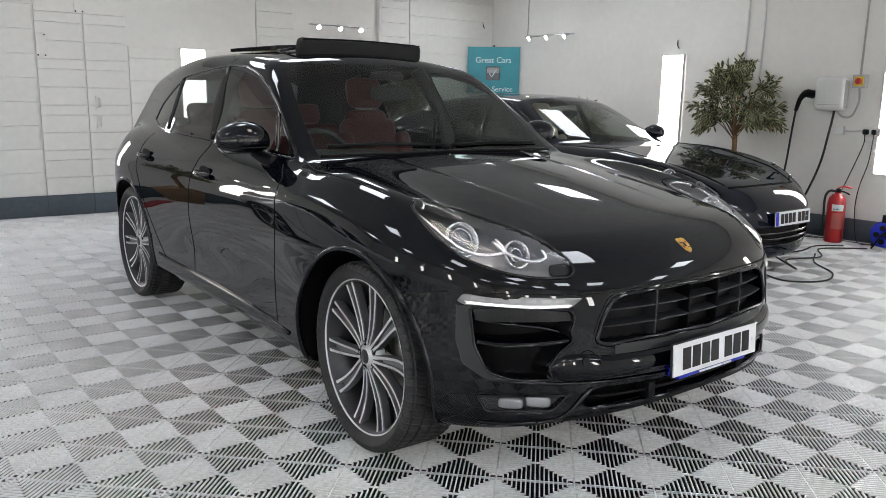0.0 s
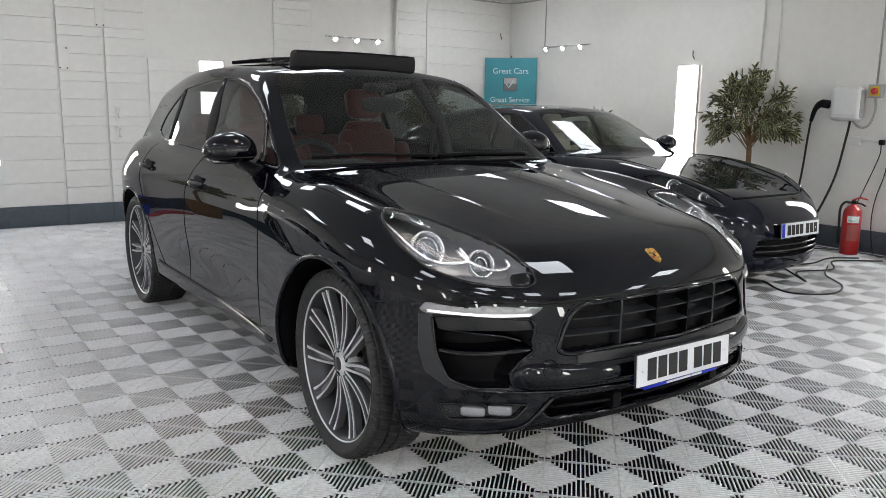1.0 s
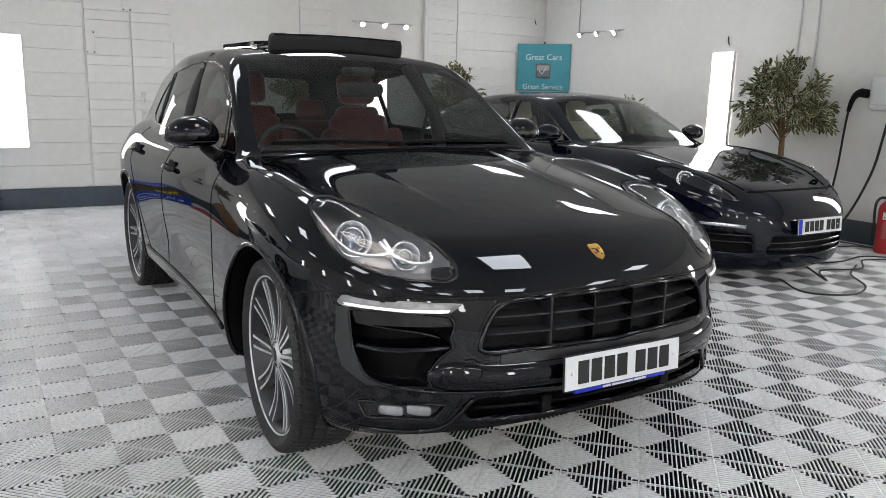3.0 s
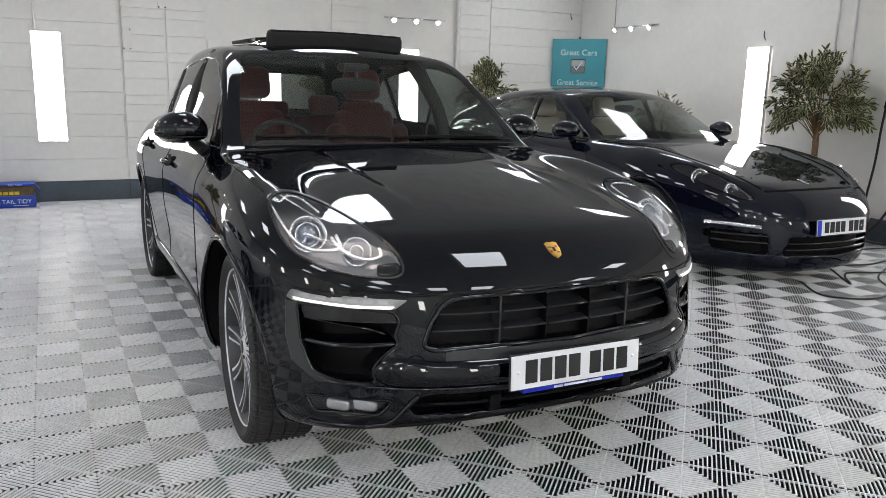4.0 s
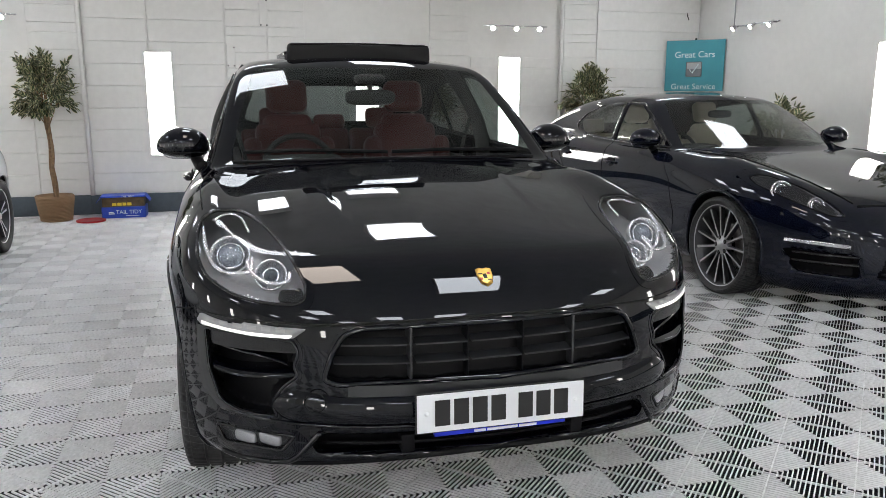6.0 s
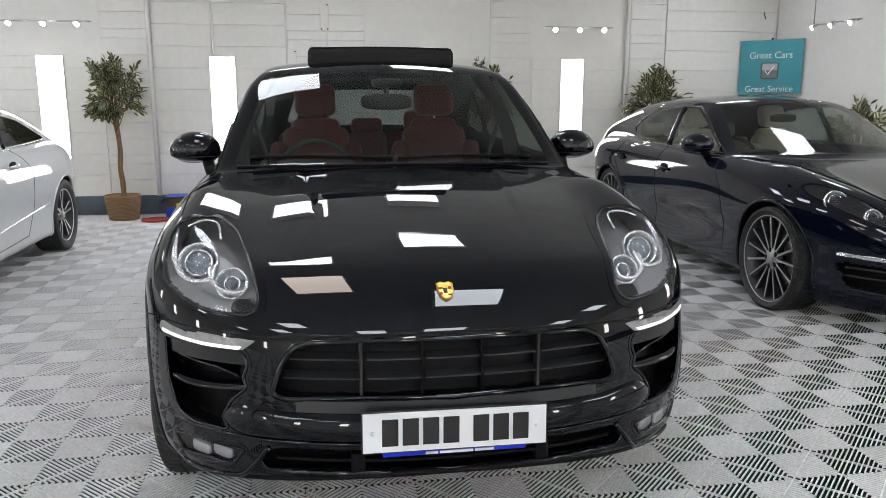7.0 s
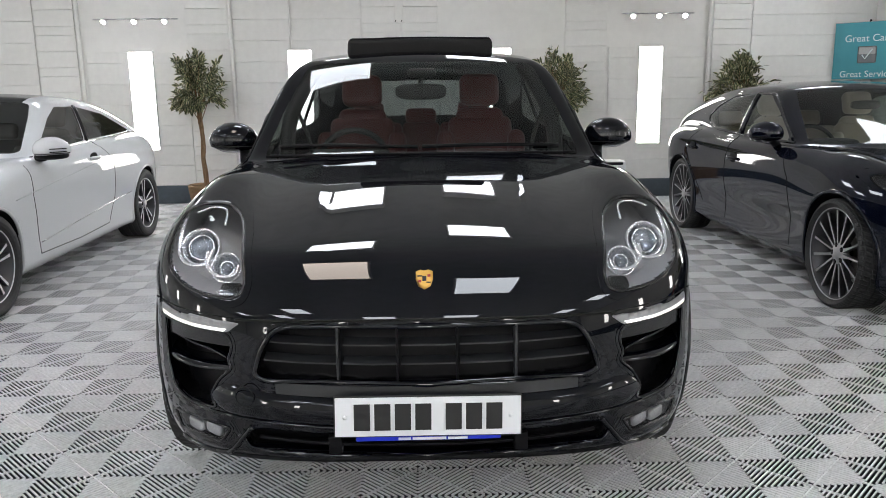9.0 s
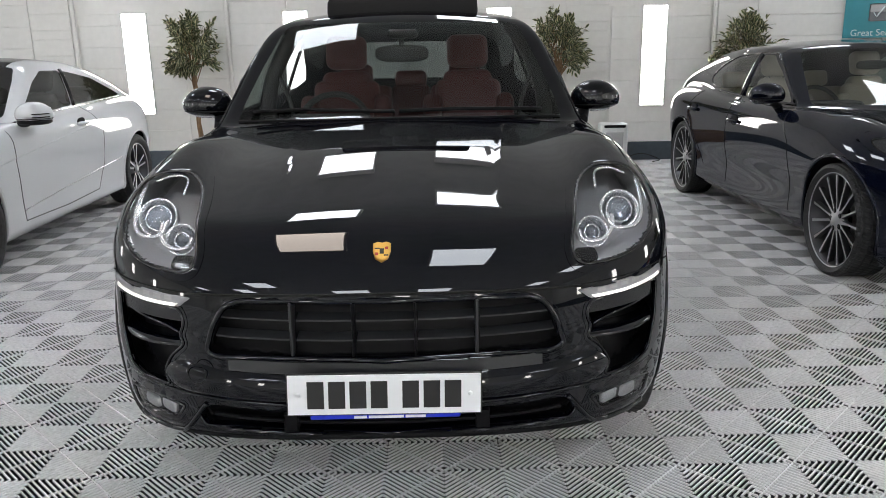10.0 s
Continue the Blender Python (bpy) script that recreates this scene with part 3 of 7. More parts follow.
# ---- building a car from its form ----
def skins(name, table, grid, screen, panes, split, paint, car, glass):
    """The outer skin of a car, parted into panels and panes. screen: outline in (|x|, z); panes: {part: (outline in (y, z), glass)}."""
    skinned, opened = car_form(table)
    P, Q = skin(opened, *grid)
    if "tail_glass" in split:
        panes = dict(panes, rear_screen=(split["tail_glass"], PRIVACY_GLASS))
    jobs = [("windscreen", screen, (0, 2, 1), lambda c: (c[:, 1] < 2.0) & (c[:, 1] > table["screen"](np.abs(c[:, 0]), c[:, 2]) - 0.05))]
    jobs += [(k, o, (1, 2, 0), lambda c: np.abs(c[:, 0]) > 0.40) for k, (o, _) in panes.items() if k != "rear_screen"]
    if "rear_screen" in panes:
        jobs.append(("rear_screen", split["tail_glass"], (0, 2, 1), lambda c: c[:, 1] > 2.75))
    masks = {}
    for key, outline, proj, pick in jobs:
        a, b = proj[0], proj[1]
        ins = lambda c, a=a, b=b, outline=outline: poly_sd(np.abs(c[:, a]) if a == 0 else c[:, a], c[:, b], outline) < 0
        masks[key] = snap(P, Q, skinned, ins, outline, proj, pick)
    C = P[Q].mean(1)
    n = grad(opened, P, 0.003)
    n /= np.maximum(np.linalg.norm(n, axis=1), 1e-6)[:, None]
    taken = np.zeros(len(Q), bool)

    def out(key, m, material, label="", parent=car):
        if not m.any():
            return None
        ids = np.unique(Q[m])
        lut = np.full(len(P), -1)
        lut[ids] = np.arange(len(ids))
        return mesh(key, P[ids], lut[Q[m]], material, parent, label, normals=n[ids])

    for key, m in masks.items():
        m = m & ~taken
        taken |= m
        material = glass if key == "windscreen" else panes[key][1]
        for side in ((0,) if key in ("windscreen", "rear_screen") else (-1, 1)):
            sel = m & (np.sign(C[:, 0]) == side) if side else m
            ob = out(key, sel, material)
            if ob:
                ob.visible_shadow = False
    inner = skinned(*C.T) < -0.014
    wheel = inner & (np.abs(C[:, 2] - table["axle"]) < 0.5) & ((np.abs(C[:, 1] - table.get("front", 0.0)) < 0.46) | (np.abs(C[:, 1] - table["base"]) < 0.46)) & (np.abs(C[:, 0]) > table["well"] - 0.06)
    wheel &= (np.hypot(C[:, 1] - table.get("front", 0.0), C[:, 2] - table["axle"]) < table["arch"] + 0.03) | (np.hypot(C[:, 1] - table["base"], C[:, 2] - table["axle"]) < table["arch"] + 0.03)
    lamp = inner & ~wheel & (poly_sd(np.abs(C[:, 0]), C[:, 2], split["lamp"]) < 0.065) if "lamp" in split else np.zeros(len(Q), bool)
    for side in (-1, 1):
        at = np.sign(C[:, 0]) == side
        for rear in (False, True):
            out("wheel_arch_liner", wheel & ~taken & at & ((C[:, 1] > 1.4) == rear), BLACK_PLASTIC, "matt black wheel arch liner")
        out("lamp_bowl", lamp & ~taken & at, LAMP_GREY, "dark grey headlight bowl")
    out("intake_backing", inner & ~wheel & ~lamp & ~taken, BLACK_PLASTIC, "matt black intake backing")
    taken |= inner
    for key, fn in split["panels"]:
        m = fn(C) & ~taken
        taken |= m
        sides = (-1, 1) if split["pairs"].get(key) else (0,)
        for side in sides:
            out(key, m & (np.sign(C[:, 0]) == side) if side else m, split.get("paints", {}).get(key, paint))
    for key, m in (("front_pillar", (C[:, 2] > table["foot"] + 0.09) & (C[:, 1] < 2.0)), ("rear_pillar", C[:, 2] > table["foot"] + 0.09), ("underbody", (C[:, 2] < 0.36) & (np.abs(C[:, 0]) < 0.78)), ("rear_quarter", (C[:, 1] > 2.0)), ("side_panel", C[:, 2] > 0)):
        m = m & ~taken
        taken |= m
        for side in ((0,) if key == "underbody" else (-1, 1)):
            out(key, m & (np.sign(C[:, 0]) == side) if side else m, paint)
    # rolled edge of each wheel arch
    for side in (-1, 1):
        for yw in (table.get("front", 0.0), table["base"]):
            u = np.linspace(-0.35, np.pi + 0.35, 60)
            r = table["arch"] + 0.004
            q, ok = march(skinned, np.stack([np.full(60, side * 1.3), yw + r * np.cos(u), table["axle"] + r * np.sin(u)], 1), (-side, 0, 0), 1.0, 300)
            mesh("arch_edge", *tube(q[ok] - np.array((side * 0.006, 0, 0)), 0.012, 8), paint, car)
    return skinned


def surround(name, f, outline, s, material, parent, wide=0.024, deep=0.03, lift=0.0012):
    """The turned-in edge of an opening in the nose: a band round the outline and its return into the body."""
    o = np.array(outline, float)
    t = np.roll(o, -1, 0) - np.roll(o, 1, 0)
    t /= np.maximum(np.linalg.norm(t, axis=1), 1e-9)[:, None]
    area = 0.5 * (o[:, 0] * np.roll(o[:, 1], -1) - np.roll(o[:, 0], -1) * o[:, 1]).sum()
    nrm = np.stack([t[:, 1], -t[:, 0]], 1) * (1 if area > 0 else -1)
    m, rows, V, N = len(o), (wide, wide * 0.6, wide * 0.25, 0.004, 0.0), [], []
    for w in rows:
        q, ok = march(f, np.stack([s * (o[:, 0] + nrm[:, 0] * w), np.full(m, -1.7), o[:, 1] + nrm[:, 1] * w], 1), (0, 1, 0), 2.5, 300)
        n = grad(f, q)
        n /= np.maximum(np.linalg.norm(n, axis=1), 1e-6)[:, None]
        sink = 0.0 if w > 0 else 0.003
        V.append(q + n * (lift - sink))
        N.append(n if w > 0.004 else n * 0.6 - 0.8 * np.stack([s * nrm[:, 0], 0 * nrm[:, 0], nrm[:, 1]], 1) * (0.3 if w else 1.2))
    inn = np.stack([-s * nrm[:, 0], 0 * nrm[:, 0], -nrm[:, 1]], 1)
    for back in (0.003, deep):
        V.append(V[4] + (0, back, 0))
        N.append(inn)
    N = np.concatenate(N)
    N /= np.linalg.norm(N, axis=1)[:, None]
    F = [(k * m + j, k * m + (j + 1) % m, (k + 1) * m + (j + 1) % m, (k + 1) * m + j) for k in range(len(V) - 1) for j in range(m)]
    if (area > 0) != (s > 0):
        F = [q[::-1] for q in F]
    return mesh(name, np.concatenate(V), F, material, parent, normals=N)


def line_on(f, pts, d, lift=0.0):
    """Points of a line carried along d onto the form."""
    p = np.array(pts, float)
    q, ok = march(f, p, d, far=2.5, n=240)
    return q[ok] - np.array(d) / np.linalg.norm(d) * lift


def strip(name, f, pts, d, r, material, parent, lift=0.0, closed=False, dense=6, label=""):
    p = np.array(pts, float)
    if closed:
        p = np.concatenate([p, p[:1]])
    q = np.concatenate([np.linspace(a, b, dense, endpoint=False) for a, b in zip(p[:-1], p[1:])] + ([] if closed else [p[-1:]]))
    return mesh(name, *tube(line_on(f, q, d, lift), r, 6, closed), material, parent, label)


def patch(name, f, outline, origin, e1, e2, d, material, parent, lift=0.0, rings=6, label="", thick=0.0):
    """A sheet cut to an outline in the plane (e1, e2), carried along d onto the form."""
    o = np.array(outline, float)
    c = o.mean(0)
    pts = [c] + [c + (q - c) * k / rings for k in range(1, rings + 1) for q in o]
    pts = np.array(pts)
    w = np.array(origin, float) + pts[:, :1] * np.array(e1, float) + pts[:, 1:] * np.array(e2, float)
    q, ok = march(f, w, d, far=2.5, n=240)
    q = q - np.array(d, float) / np.linalg.norm(d) * lift
    m = len(o)
    F = [(0, 1 + j, 1 + (j + 1) % m) for j in range(m)]
    F += [(1 + k * m + j, 1 + (k + 1) * m + j, 1 + (k + 1) * m + (j + 1) % m, 1 + k * m + (j + 1) % m) for k in range(rings - 1) for j in range(m)]
    n = grad(f, q)
    n /= np.maximum(np.linalg.norm(n, axis=1), 1e-6)[:, None]
    fn = np.cross(q[F[0][1]] - q[0], q[F[0][2]] - q[0])
    if fn @ n[0] < 0:
        F = [t[::-1] for t in F]
    if thick:
        b = q - n * thick
        s = len(q)
        edge = [1 + (rings - 1) * m + j for j in range(m)]
        F = F + [tuple(i + s for i in t[::-1]) for t in F] + [(edge[j], edge[(j + 1) % m], edge[(j + 1) % m] + s, edge[j] + s) for j in range(m)]
        return mesh(name, np.concatenate([q, b]), F, material, parent, label)
    return mesh(name, q, F, material, parent, label, normals=n)


def wheel(parent, x, y, z, R, rim, width, style, side, steer=0):
    """A wheel: the rim's barrel with tyre, spokes, hub cap, bolts, brake disc and caliper under it. side -1: faces -x."""
    w = width / 2
    V, F = revolve([(rim - 0.045, -w * 0.8), (rim - 0.05, -w * 0.3), (rim - 0.05, w * 0.1), (rim - 0.022, w * 0.45), (rim - 0.010, w * 0.78), (rim + 0.002, w * 0.84), (rim + 0.004, w * 0.78), (rim - 0.004, w * 0.74)], 72, "x")
    hub = mesh("wheel", V, F, DARK_ALLOY, parent)
    hub.matrix_basis = pose(x, y, z, 0, 0, steer + (0 if side > 0 else 180))
    tread = []
    for c in np.linspace(-w * 0.82, w * 0.82, 5):
        tread += [(R, c - w * 0.17), (R, c - 0.006), (R - 0.008, c - 0.004), (R - 0.008, c + 0.004), (R, c + 0.006)]
    prof = [(rim - 0.006, -w * 0.78), (rim + 0.012, -w * 0.88), (rim + (R - rim) * 0.5, -w * 1.02), (R - 0.022, -w * 0.98), (R - 0.005, -w * 0.88)]
    prof += [p for p in tread if abs(p[1]) < w * 0.85]
    prof += [(R - 0.005, w * 0.88), (R - 0.010, w * 0.93), (R - 0.022, w * 0.975), (R - 0.03, w * 0.985), (rim + (R - rim) * 0.55, w * 0.995), (rim + (R - rim) * 0.5, w * 1.0), (rim + 0.024, w * 0.955), (rim + 0.016, w * 0.91), (rim + 0.004, w * 0.84), (rim - 0.006, w * 0.76)]
    n = 288
    V, F = revolve(prof, n, "x")
    # shoulder blocks: every third slice of the shoulder sits a little lower
    V = V.reshape(len(prof), n, 3)
    for i, (r, c) in enumerate(prof):
        if 0.86 * w <= abs(c) <= 0.99 * w and r > R - 0.025:
            sl = V[i, ::4]
            V[i, ::4, 1:] = sl[:, 1:] * (1 - 0.006 / r)
        elif abs(c) < 0.86 * w and r > R - 0.001:
            k = int((c / w + 1) * 7) % 4
            V[i, k::4, 1:] *= 1 - 0.005 / r
    mesh("tyre", V.reshape(-1, 3), F, RUBBER, hub, "black rubber tyre with a grooved tread", smooth=False)
    mesh("rim_lip", *revolve([(rim - 0.004, w * 0.80), (rim - 0.001, w * 0.85), (rim + 0.002, w * 0.855), (rim + 0.003, w * 0.80)], 72, "x"), ALLOY if style != "saloon" else GREY_ALLOY, hub)
    face, back = w * 0.72, w * 0.35

    def bar(pts, wid, mats, name="spoke"):
        """A spoke along (radius, turn, out) points, lighter on its face."""
        q = np.array(pts, float)
        Vs, n1 = [], len(q)
        for i, (r, t, o) in enumerate(q):
            ww = wid[i] / 2
            cx, sx = np.cos(t), np.sin(t)
            for s, dep in ((-ww * 0.75, 0), (ww * 0.75, 0), (ww, -0.006), (ww * 0.8, -0.035), (-ww * 0.8, -0.035), (-ww, -0.006)):
                Vs.append((o + dep, r * cx - s * sx, r * sx + s * cx))
        Fs, sl = [], []
        for i in range(n1 - 1):
            for k in range(6):
                a, b = i * 6 + k, i * 6 + (k + 1) % 6
                Fs.append((a, a + 6, b + 6, b))
                sl.append(0 if k == 0 else 1)
        Fs += [tuple(range(6)), tuple((n1 - 1) * 6 + k for k in range(6))[::-1]]
        sl += [1, 1]
        return mesh(name, Vs, Fs, mats, hub, smooth=False, slots=sl)

    if style == "suv":
        for k in range(10):
            t0 = 2 * np.pi * k / 10 + 0.1
            lean = 0.05 if k % 2 else -0.05
            rr = np.linspace(0.050, rim - 0.002, 11)
            u = (rr - 0.050) / (rim - 0.052)
            mid = t0 + lean * (1 - u) ** 1.6 + 0.035 * np.sin(np.pi * u)
            for side_of in (-1, 1):
                off = side_of * np.interp(u, [0, 0.25, 0.6, 1], [0.008, 0.013, 0.017, 0.022])
                bar([(r, t, face - 0.004 - 0.010 * np.sin(np.pi * v) + 0.010 * v ** 2) for r, t, v in zip(rr, mid + off / rr, u)], np.interp(u, [0, 0.2, 0.8, 1], [0.016, 0.013, 0.013, 0.018]), [ALLOY, GREY_LACQUER])
            bar([(r, t, face - 0.020) for r, t in zip(rr[2:10], mid[2:10])], np.interp(u[2:10], [0, 1], [0.020, 0.044]), [GREY_LACQUER, DARK_ALLOY])
    elif style == "saloon":
        for k in range(15):
            t0 = 2 * np.pi * k / 15
            rr = np.linspace(0.05, rim - 0.008, 5)
            bar([(r, t0, face - 0.012 + 0.010 * i / 4) for i, r in enumerate(rr)], [0.022, 0.017, 0.016, 0.018, 0.024], [GREY_ALLOY, DARK_ALLOY])
    else:
        for k in range(5):
            t0 = 2 * np.pi * k / 5 + 0.3
            for s in (-1, 1):
                rr = np.linspace(0.05, rim - 0.008, 5)
                bar([(r, t0 + s * (0.010 + 0.030 * i / 4) / r, face - 0.01 + 0.008 * i / 4) for i, r in enumerate(rr)], [0.02, 0.018, 0.020, 0.024, 0.03], [ALLOY, DARK_ALLOY])
    mesh("hub", *revolve([(0.0, face + 0.002), (0.030, face + 0.001), (0.034, face - 0.002), (0.036, face - 0.008), (0.062, face - 0.010), (0.070, face - 0.018), (0.072, face - 0.05)], 40, "x"), ALLOY if style == "suv" else GREY_ALLOY, hub)
    mesh("hub_cap", *revolve([(0.0, face + 0.005), (0.024, face + 0.0045), (0.028, face + 0.001)], 32, "x"), mat_cap(style), hub, "small round hub cap with a crest")
    for k in range(5):
        t = 2 * np.pi * (k + 0.5) / 5
        at = np.array((0, 0.056 * np.cos(t), 0.056 * np.sin(t)))
        V, F = revolve([(0.0, face - 0.0085), (0.015, face - 0.0080), (0.0165, face - 0.0105)], 20, "x")
        b = mesh("bolt_hole", V + at, F, GAP, hub)
        V, F = revolve([(0.0, face - 0.0045), (0.006, face - 0.0045), (0.008, face - 0.0065), (0.008, face - 0.012)], 6, "x")
        mesh("wheel_bolt", V + at, F, DARK_ALLOY, b)
    disc = R * 0.47
    mesh("brake_disc", *revolve([(0.07, 0.01), (0.075, 0.018), (disc, 0.018), (disc, -0.014), (0.075, -0.014)], 56, "x"), STEEL, hub, "grey steel brake disc")
    bm = bmesh.new()
    ca = -0.9 if side > 0 else 2.3
    box(bm, -0.03, disc - 0.07, -0.11, 0.038, disc + 0.012, 0.11, 0.02, 3, pose(0, 0, 0, math.degrees(ca)))
    part("brake_caliper", bm, mat_caliper(style), hub, "brake caliper")
    return hub


def mat_cap(style):
    return DARK_ALLOY if style == "suv" else (GREY_ALLOY if style == "saloon" else ALLOY)


def mat_caliper(style):
    return {"suv": STEEL, "saloon": STEEL, "coupe": STEEL}[style]


def lamp_at(f, a, z, s, r, depth, name, parent, lens=0.62):
    """A round lamp behind the skin at (a, z), turned half towards the skin's slope: bright bowl, ribbed edge, ball lens."""
    p = march(f, (s * a, -1.8, z), (0, 1, 0), 2.5, 400)[0]
    n = grad(f, p)[0]
    n /= np.linalg.norm(n)
    ax = n * 0.6 + np.array((0, -1.0, 0))
    ax /= np.linalg.norm(ax)
    m = Matrix.Translation(Vector(p[0] - n * depth)) @ Vector((0, -1, 0)).rotation_difference(Vector(ax)).to_matrix().to_4x4()
    ln = mesh(name, *revolve([(r * k, y) for k, y in ((1.04, 0.016), (1.05, -0.004), (1.0, -0.010), (0.93, -0.004), (0.86, 0.010), (0.76, 0.022), (lens + 0.04, 0.030))], 48, "y"), SILVER, parent, "chromed lamp bowl")
    ln.matrix_basis = m
    V, F = blob(r * lens, r * 0.5, r * lens, 1, 1, 16, 32)
    mesh("lens", V + np.array((0, 0.012, 0)), F, LENS_GLASS, ln)
    mesh("lamp_core", *revolve([(0, 0.030), (r * lens * 0.5, 0.026), (r * lens, 0.012), (r * (lens + 0.06), 0.03)], 32, "y"), LENS_CORE, ln)
    mesh("lens_ring", *tube([(r * (lens + 0.03) * math.cos(t), 0.004, r * (lens + 0.03) * math.sin(t)) for t in np.linspace(0, 2 * math.pi, 36, endpoint=False)], 0.0035, 6, True), CHROME, ln)
    ribs = [tube([(r * 0.74 * math.cos(t), 0.021, r * 0.74 * math.sin(t)), (r * 0.95 * math.cos(t), -0.004, r * 0.95 * math.sin(t))], 0.0012, 4) for t in np.linspace(0, 2 * math.pi, 40, endpoint=False)]
    mesh("bowl_ribs", *join(ribs), CHROME, ln)
    return ln


def band(name, f, one, two, s, material, parent, lift=0.0, thick=0.012, label="", n=28, d=(0, 1, 0)):
    """A ribbon between two lines in (|x|, z), carried onto the nose, with thickness."""
    def even(line):
        p = np.array(line, float)
        c = np.r_[0, np.cumsum(np.hypot(*np.diff(p, axis=0).T))]
        t = np.linspace(0, c[-1], n)
        return np.stack([np.interp(t, c, p[:, k]) for k in (0, 1)], 1)
    rows = []
    for u in (0, 0.33, 0.67, 1):
        q = even(one) * (1 - u) + even(two) * u
        w, ok = march(f, np.stack([s * q[:, 0], np.full(n, -1.7), q[:, 1]], 1), d, 2.5, 300)
        rows.append(w - np.array(d) * lift)
    V = np.concatenate(rows + [rows[3] + (0, thick, 0), rows[0] + (0, thick, 0)])
    F = [(r * n + i, r * n + i + 1, ((r + 1) % 6) * n + i + 1, ((r + 1) % 6) * n + i) for r in range(6) for i in range(n - 1)]
    return mesh(name, V, F, material, parent, label, smooth=False)


def blade(name, f, line, s, material, parent, sink=0.012, chord=0.05, thick=0.010, drop=0.0, label=""):
    """A wing-shaped slat along a line in (|x|, z), set into an opening of the nose."""
    p = spline([(a, z, 0) for a, z in line], 6)
    q, ok = march(f, np.stack([s * p[:, 0], np.full(len(p), -1.7), p[:, 1]], 1), (0, 1, 0), 2.5, 300)
    prof = [(0.0, 0.0), (0.10, 0.42), (0.35, 0.5), (1.0, 0.15), (1.0, -0.15), (0.35, -0.5), (0.10, -0.42)]
    V = np.concatenate([q + np.array((0, sink + chord * u, thick * v - drop * u)) for u, v in prof])
    k, m = len(q), len(prof)
    F = [(r * k + i, r * k + i + 1, ((r + 1) % m) * k + i + 1, ((r + 1) % m) * k + i) for r in range(m) for i in range(k - 1)]
    F += [tuple(r * k for r in range(m)), tuple(r * k + k - 1 for r in range(m))[::-1]]
    if s < 0:
        F = [t[::-1] for t in F]
    return mesh(name, V, F, material, parent, label)


def seat(parent, x, y, z, material, name="seat"):
    """A bucket seat facing -y: cushion, backrest with bolsters, headrest on two posts."""
    bm = bmesh.new()
    box(bm, -0.25, -0.27, 0.0, 0.25, 0.25, 0.17, 0.06, 3)
    s = part(name, bm, material, parent, smooth=True)
    s.matrix_basis = pose(x, y, z)
    bm = bmesh.new()
    m = pose(0, 0.22, 0.12, -18)
    box(bm, -0.20, -0.05, 0.0, 0.20, 0.08, 0.60, 0.05, 3, m)
    for k in (-1, 1):
        box(bm, k * 0.22 - 0.055, -0.10, 0.02, k * 0.22 + 0.055, 0.07, 0.50, 0.05, 3, m)
    box(bm, -0.15, -0.04, 0.50, 0.15, 0.08, 0.66, 0.05, 3, m)
    part("backrest", bm, material, s)
    bm = bmesh.new()
    box(bm, -0.125, -0.065, 0.67, 0.125, 0.045, 0.87, 0.05, 4, m)
    part("headrest", bm, material, s)
    for k in (-1, 1):
        V, F = tube([(k * 0.06, 0.0, 0.60), (k * 0.06, -0.005, 0.72)], 0.007)
        part_v = moved((V, F), m)
        mesh("headrest_post", *part_v, CHROME, s)
    return s


def number_plate(parent, m, w, h, blue):
    """A white plate with dark plain bars for its characters."""
    bm = bmesh.new()
    box(bm, -w / 2 - 0.004, -0.002, -h / 2 - 0.004, w / 2 + 0.004, 0.006, h / 2 + 0.004, 0.002, 1)
    p = part("number_plate", bm, INK, parent, "white number plate with dark bars", False)
    p.matrix_basis = m
    boxed("plate_face", (-w / 2, -0.006, -h / 2, w / 2, -0.001, h / 2), PLATE_WHITE, p, bevel=0.001)
    k0 = -w / 2 + (0.045 if blue else 0.0)
    if blue:
        boxed("plate_band", (-w / 2 + 0.002, -0.0075, -h / 2 + 0.002, -w / 2 + 0.042, -0.005, h / 2 - 0.002), PLATE_BLUE, p)
    n = 7
    cw, gap = 0.045, 0.012
    total = n * cw + (n - 1) * gap + 0.028
    x = (k0 + w / 2) / 2 - total / 2
    for i in range(n):
        boxed("bar", (x, -0.0085, -0.038, x + cw, -0.005, 0.038), INK, p, bevel=0.0)
        x += cw + gap + (0.028 if i == 3 else 0)
    for sx in (-1, 1):
        V, F = revolve([(0, -0.010), (0.006, -0.009), (0.007, -0.006)], 12, "y")
        mesh("plate_screw", V + np.array((sx * (w / 2 - 0.028) if not blue else sx * (w / 2 - 0.055), 0, 0)), F, PLATE_WHITE, p)
    return p


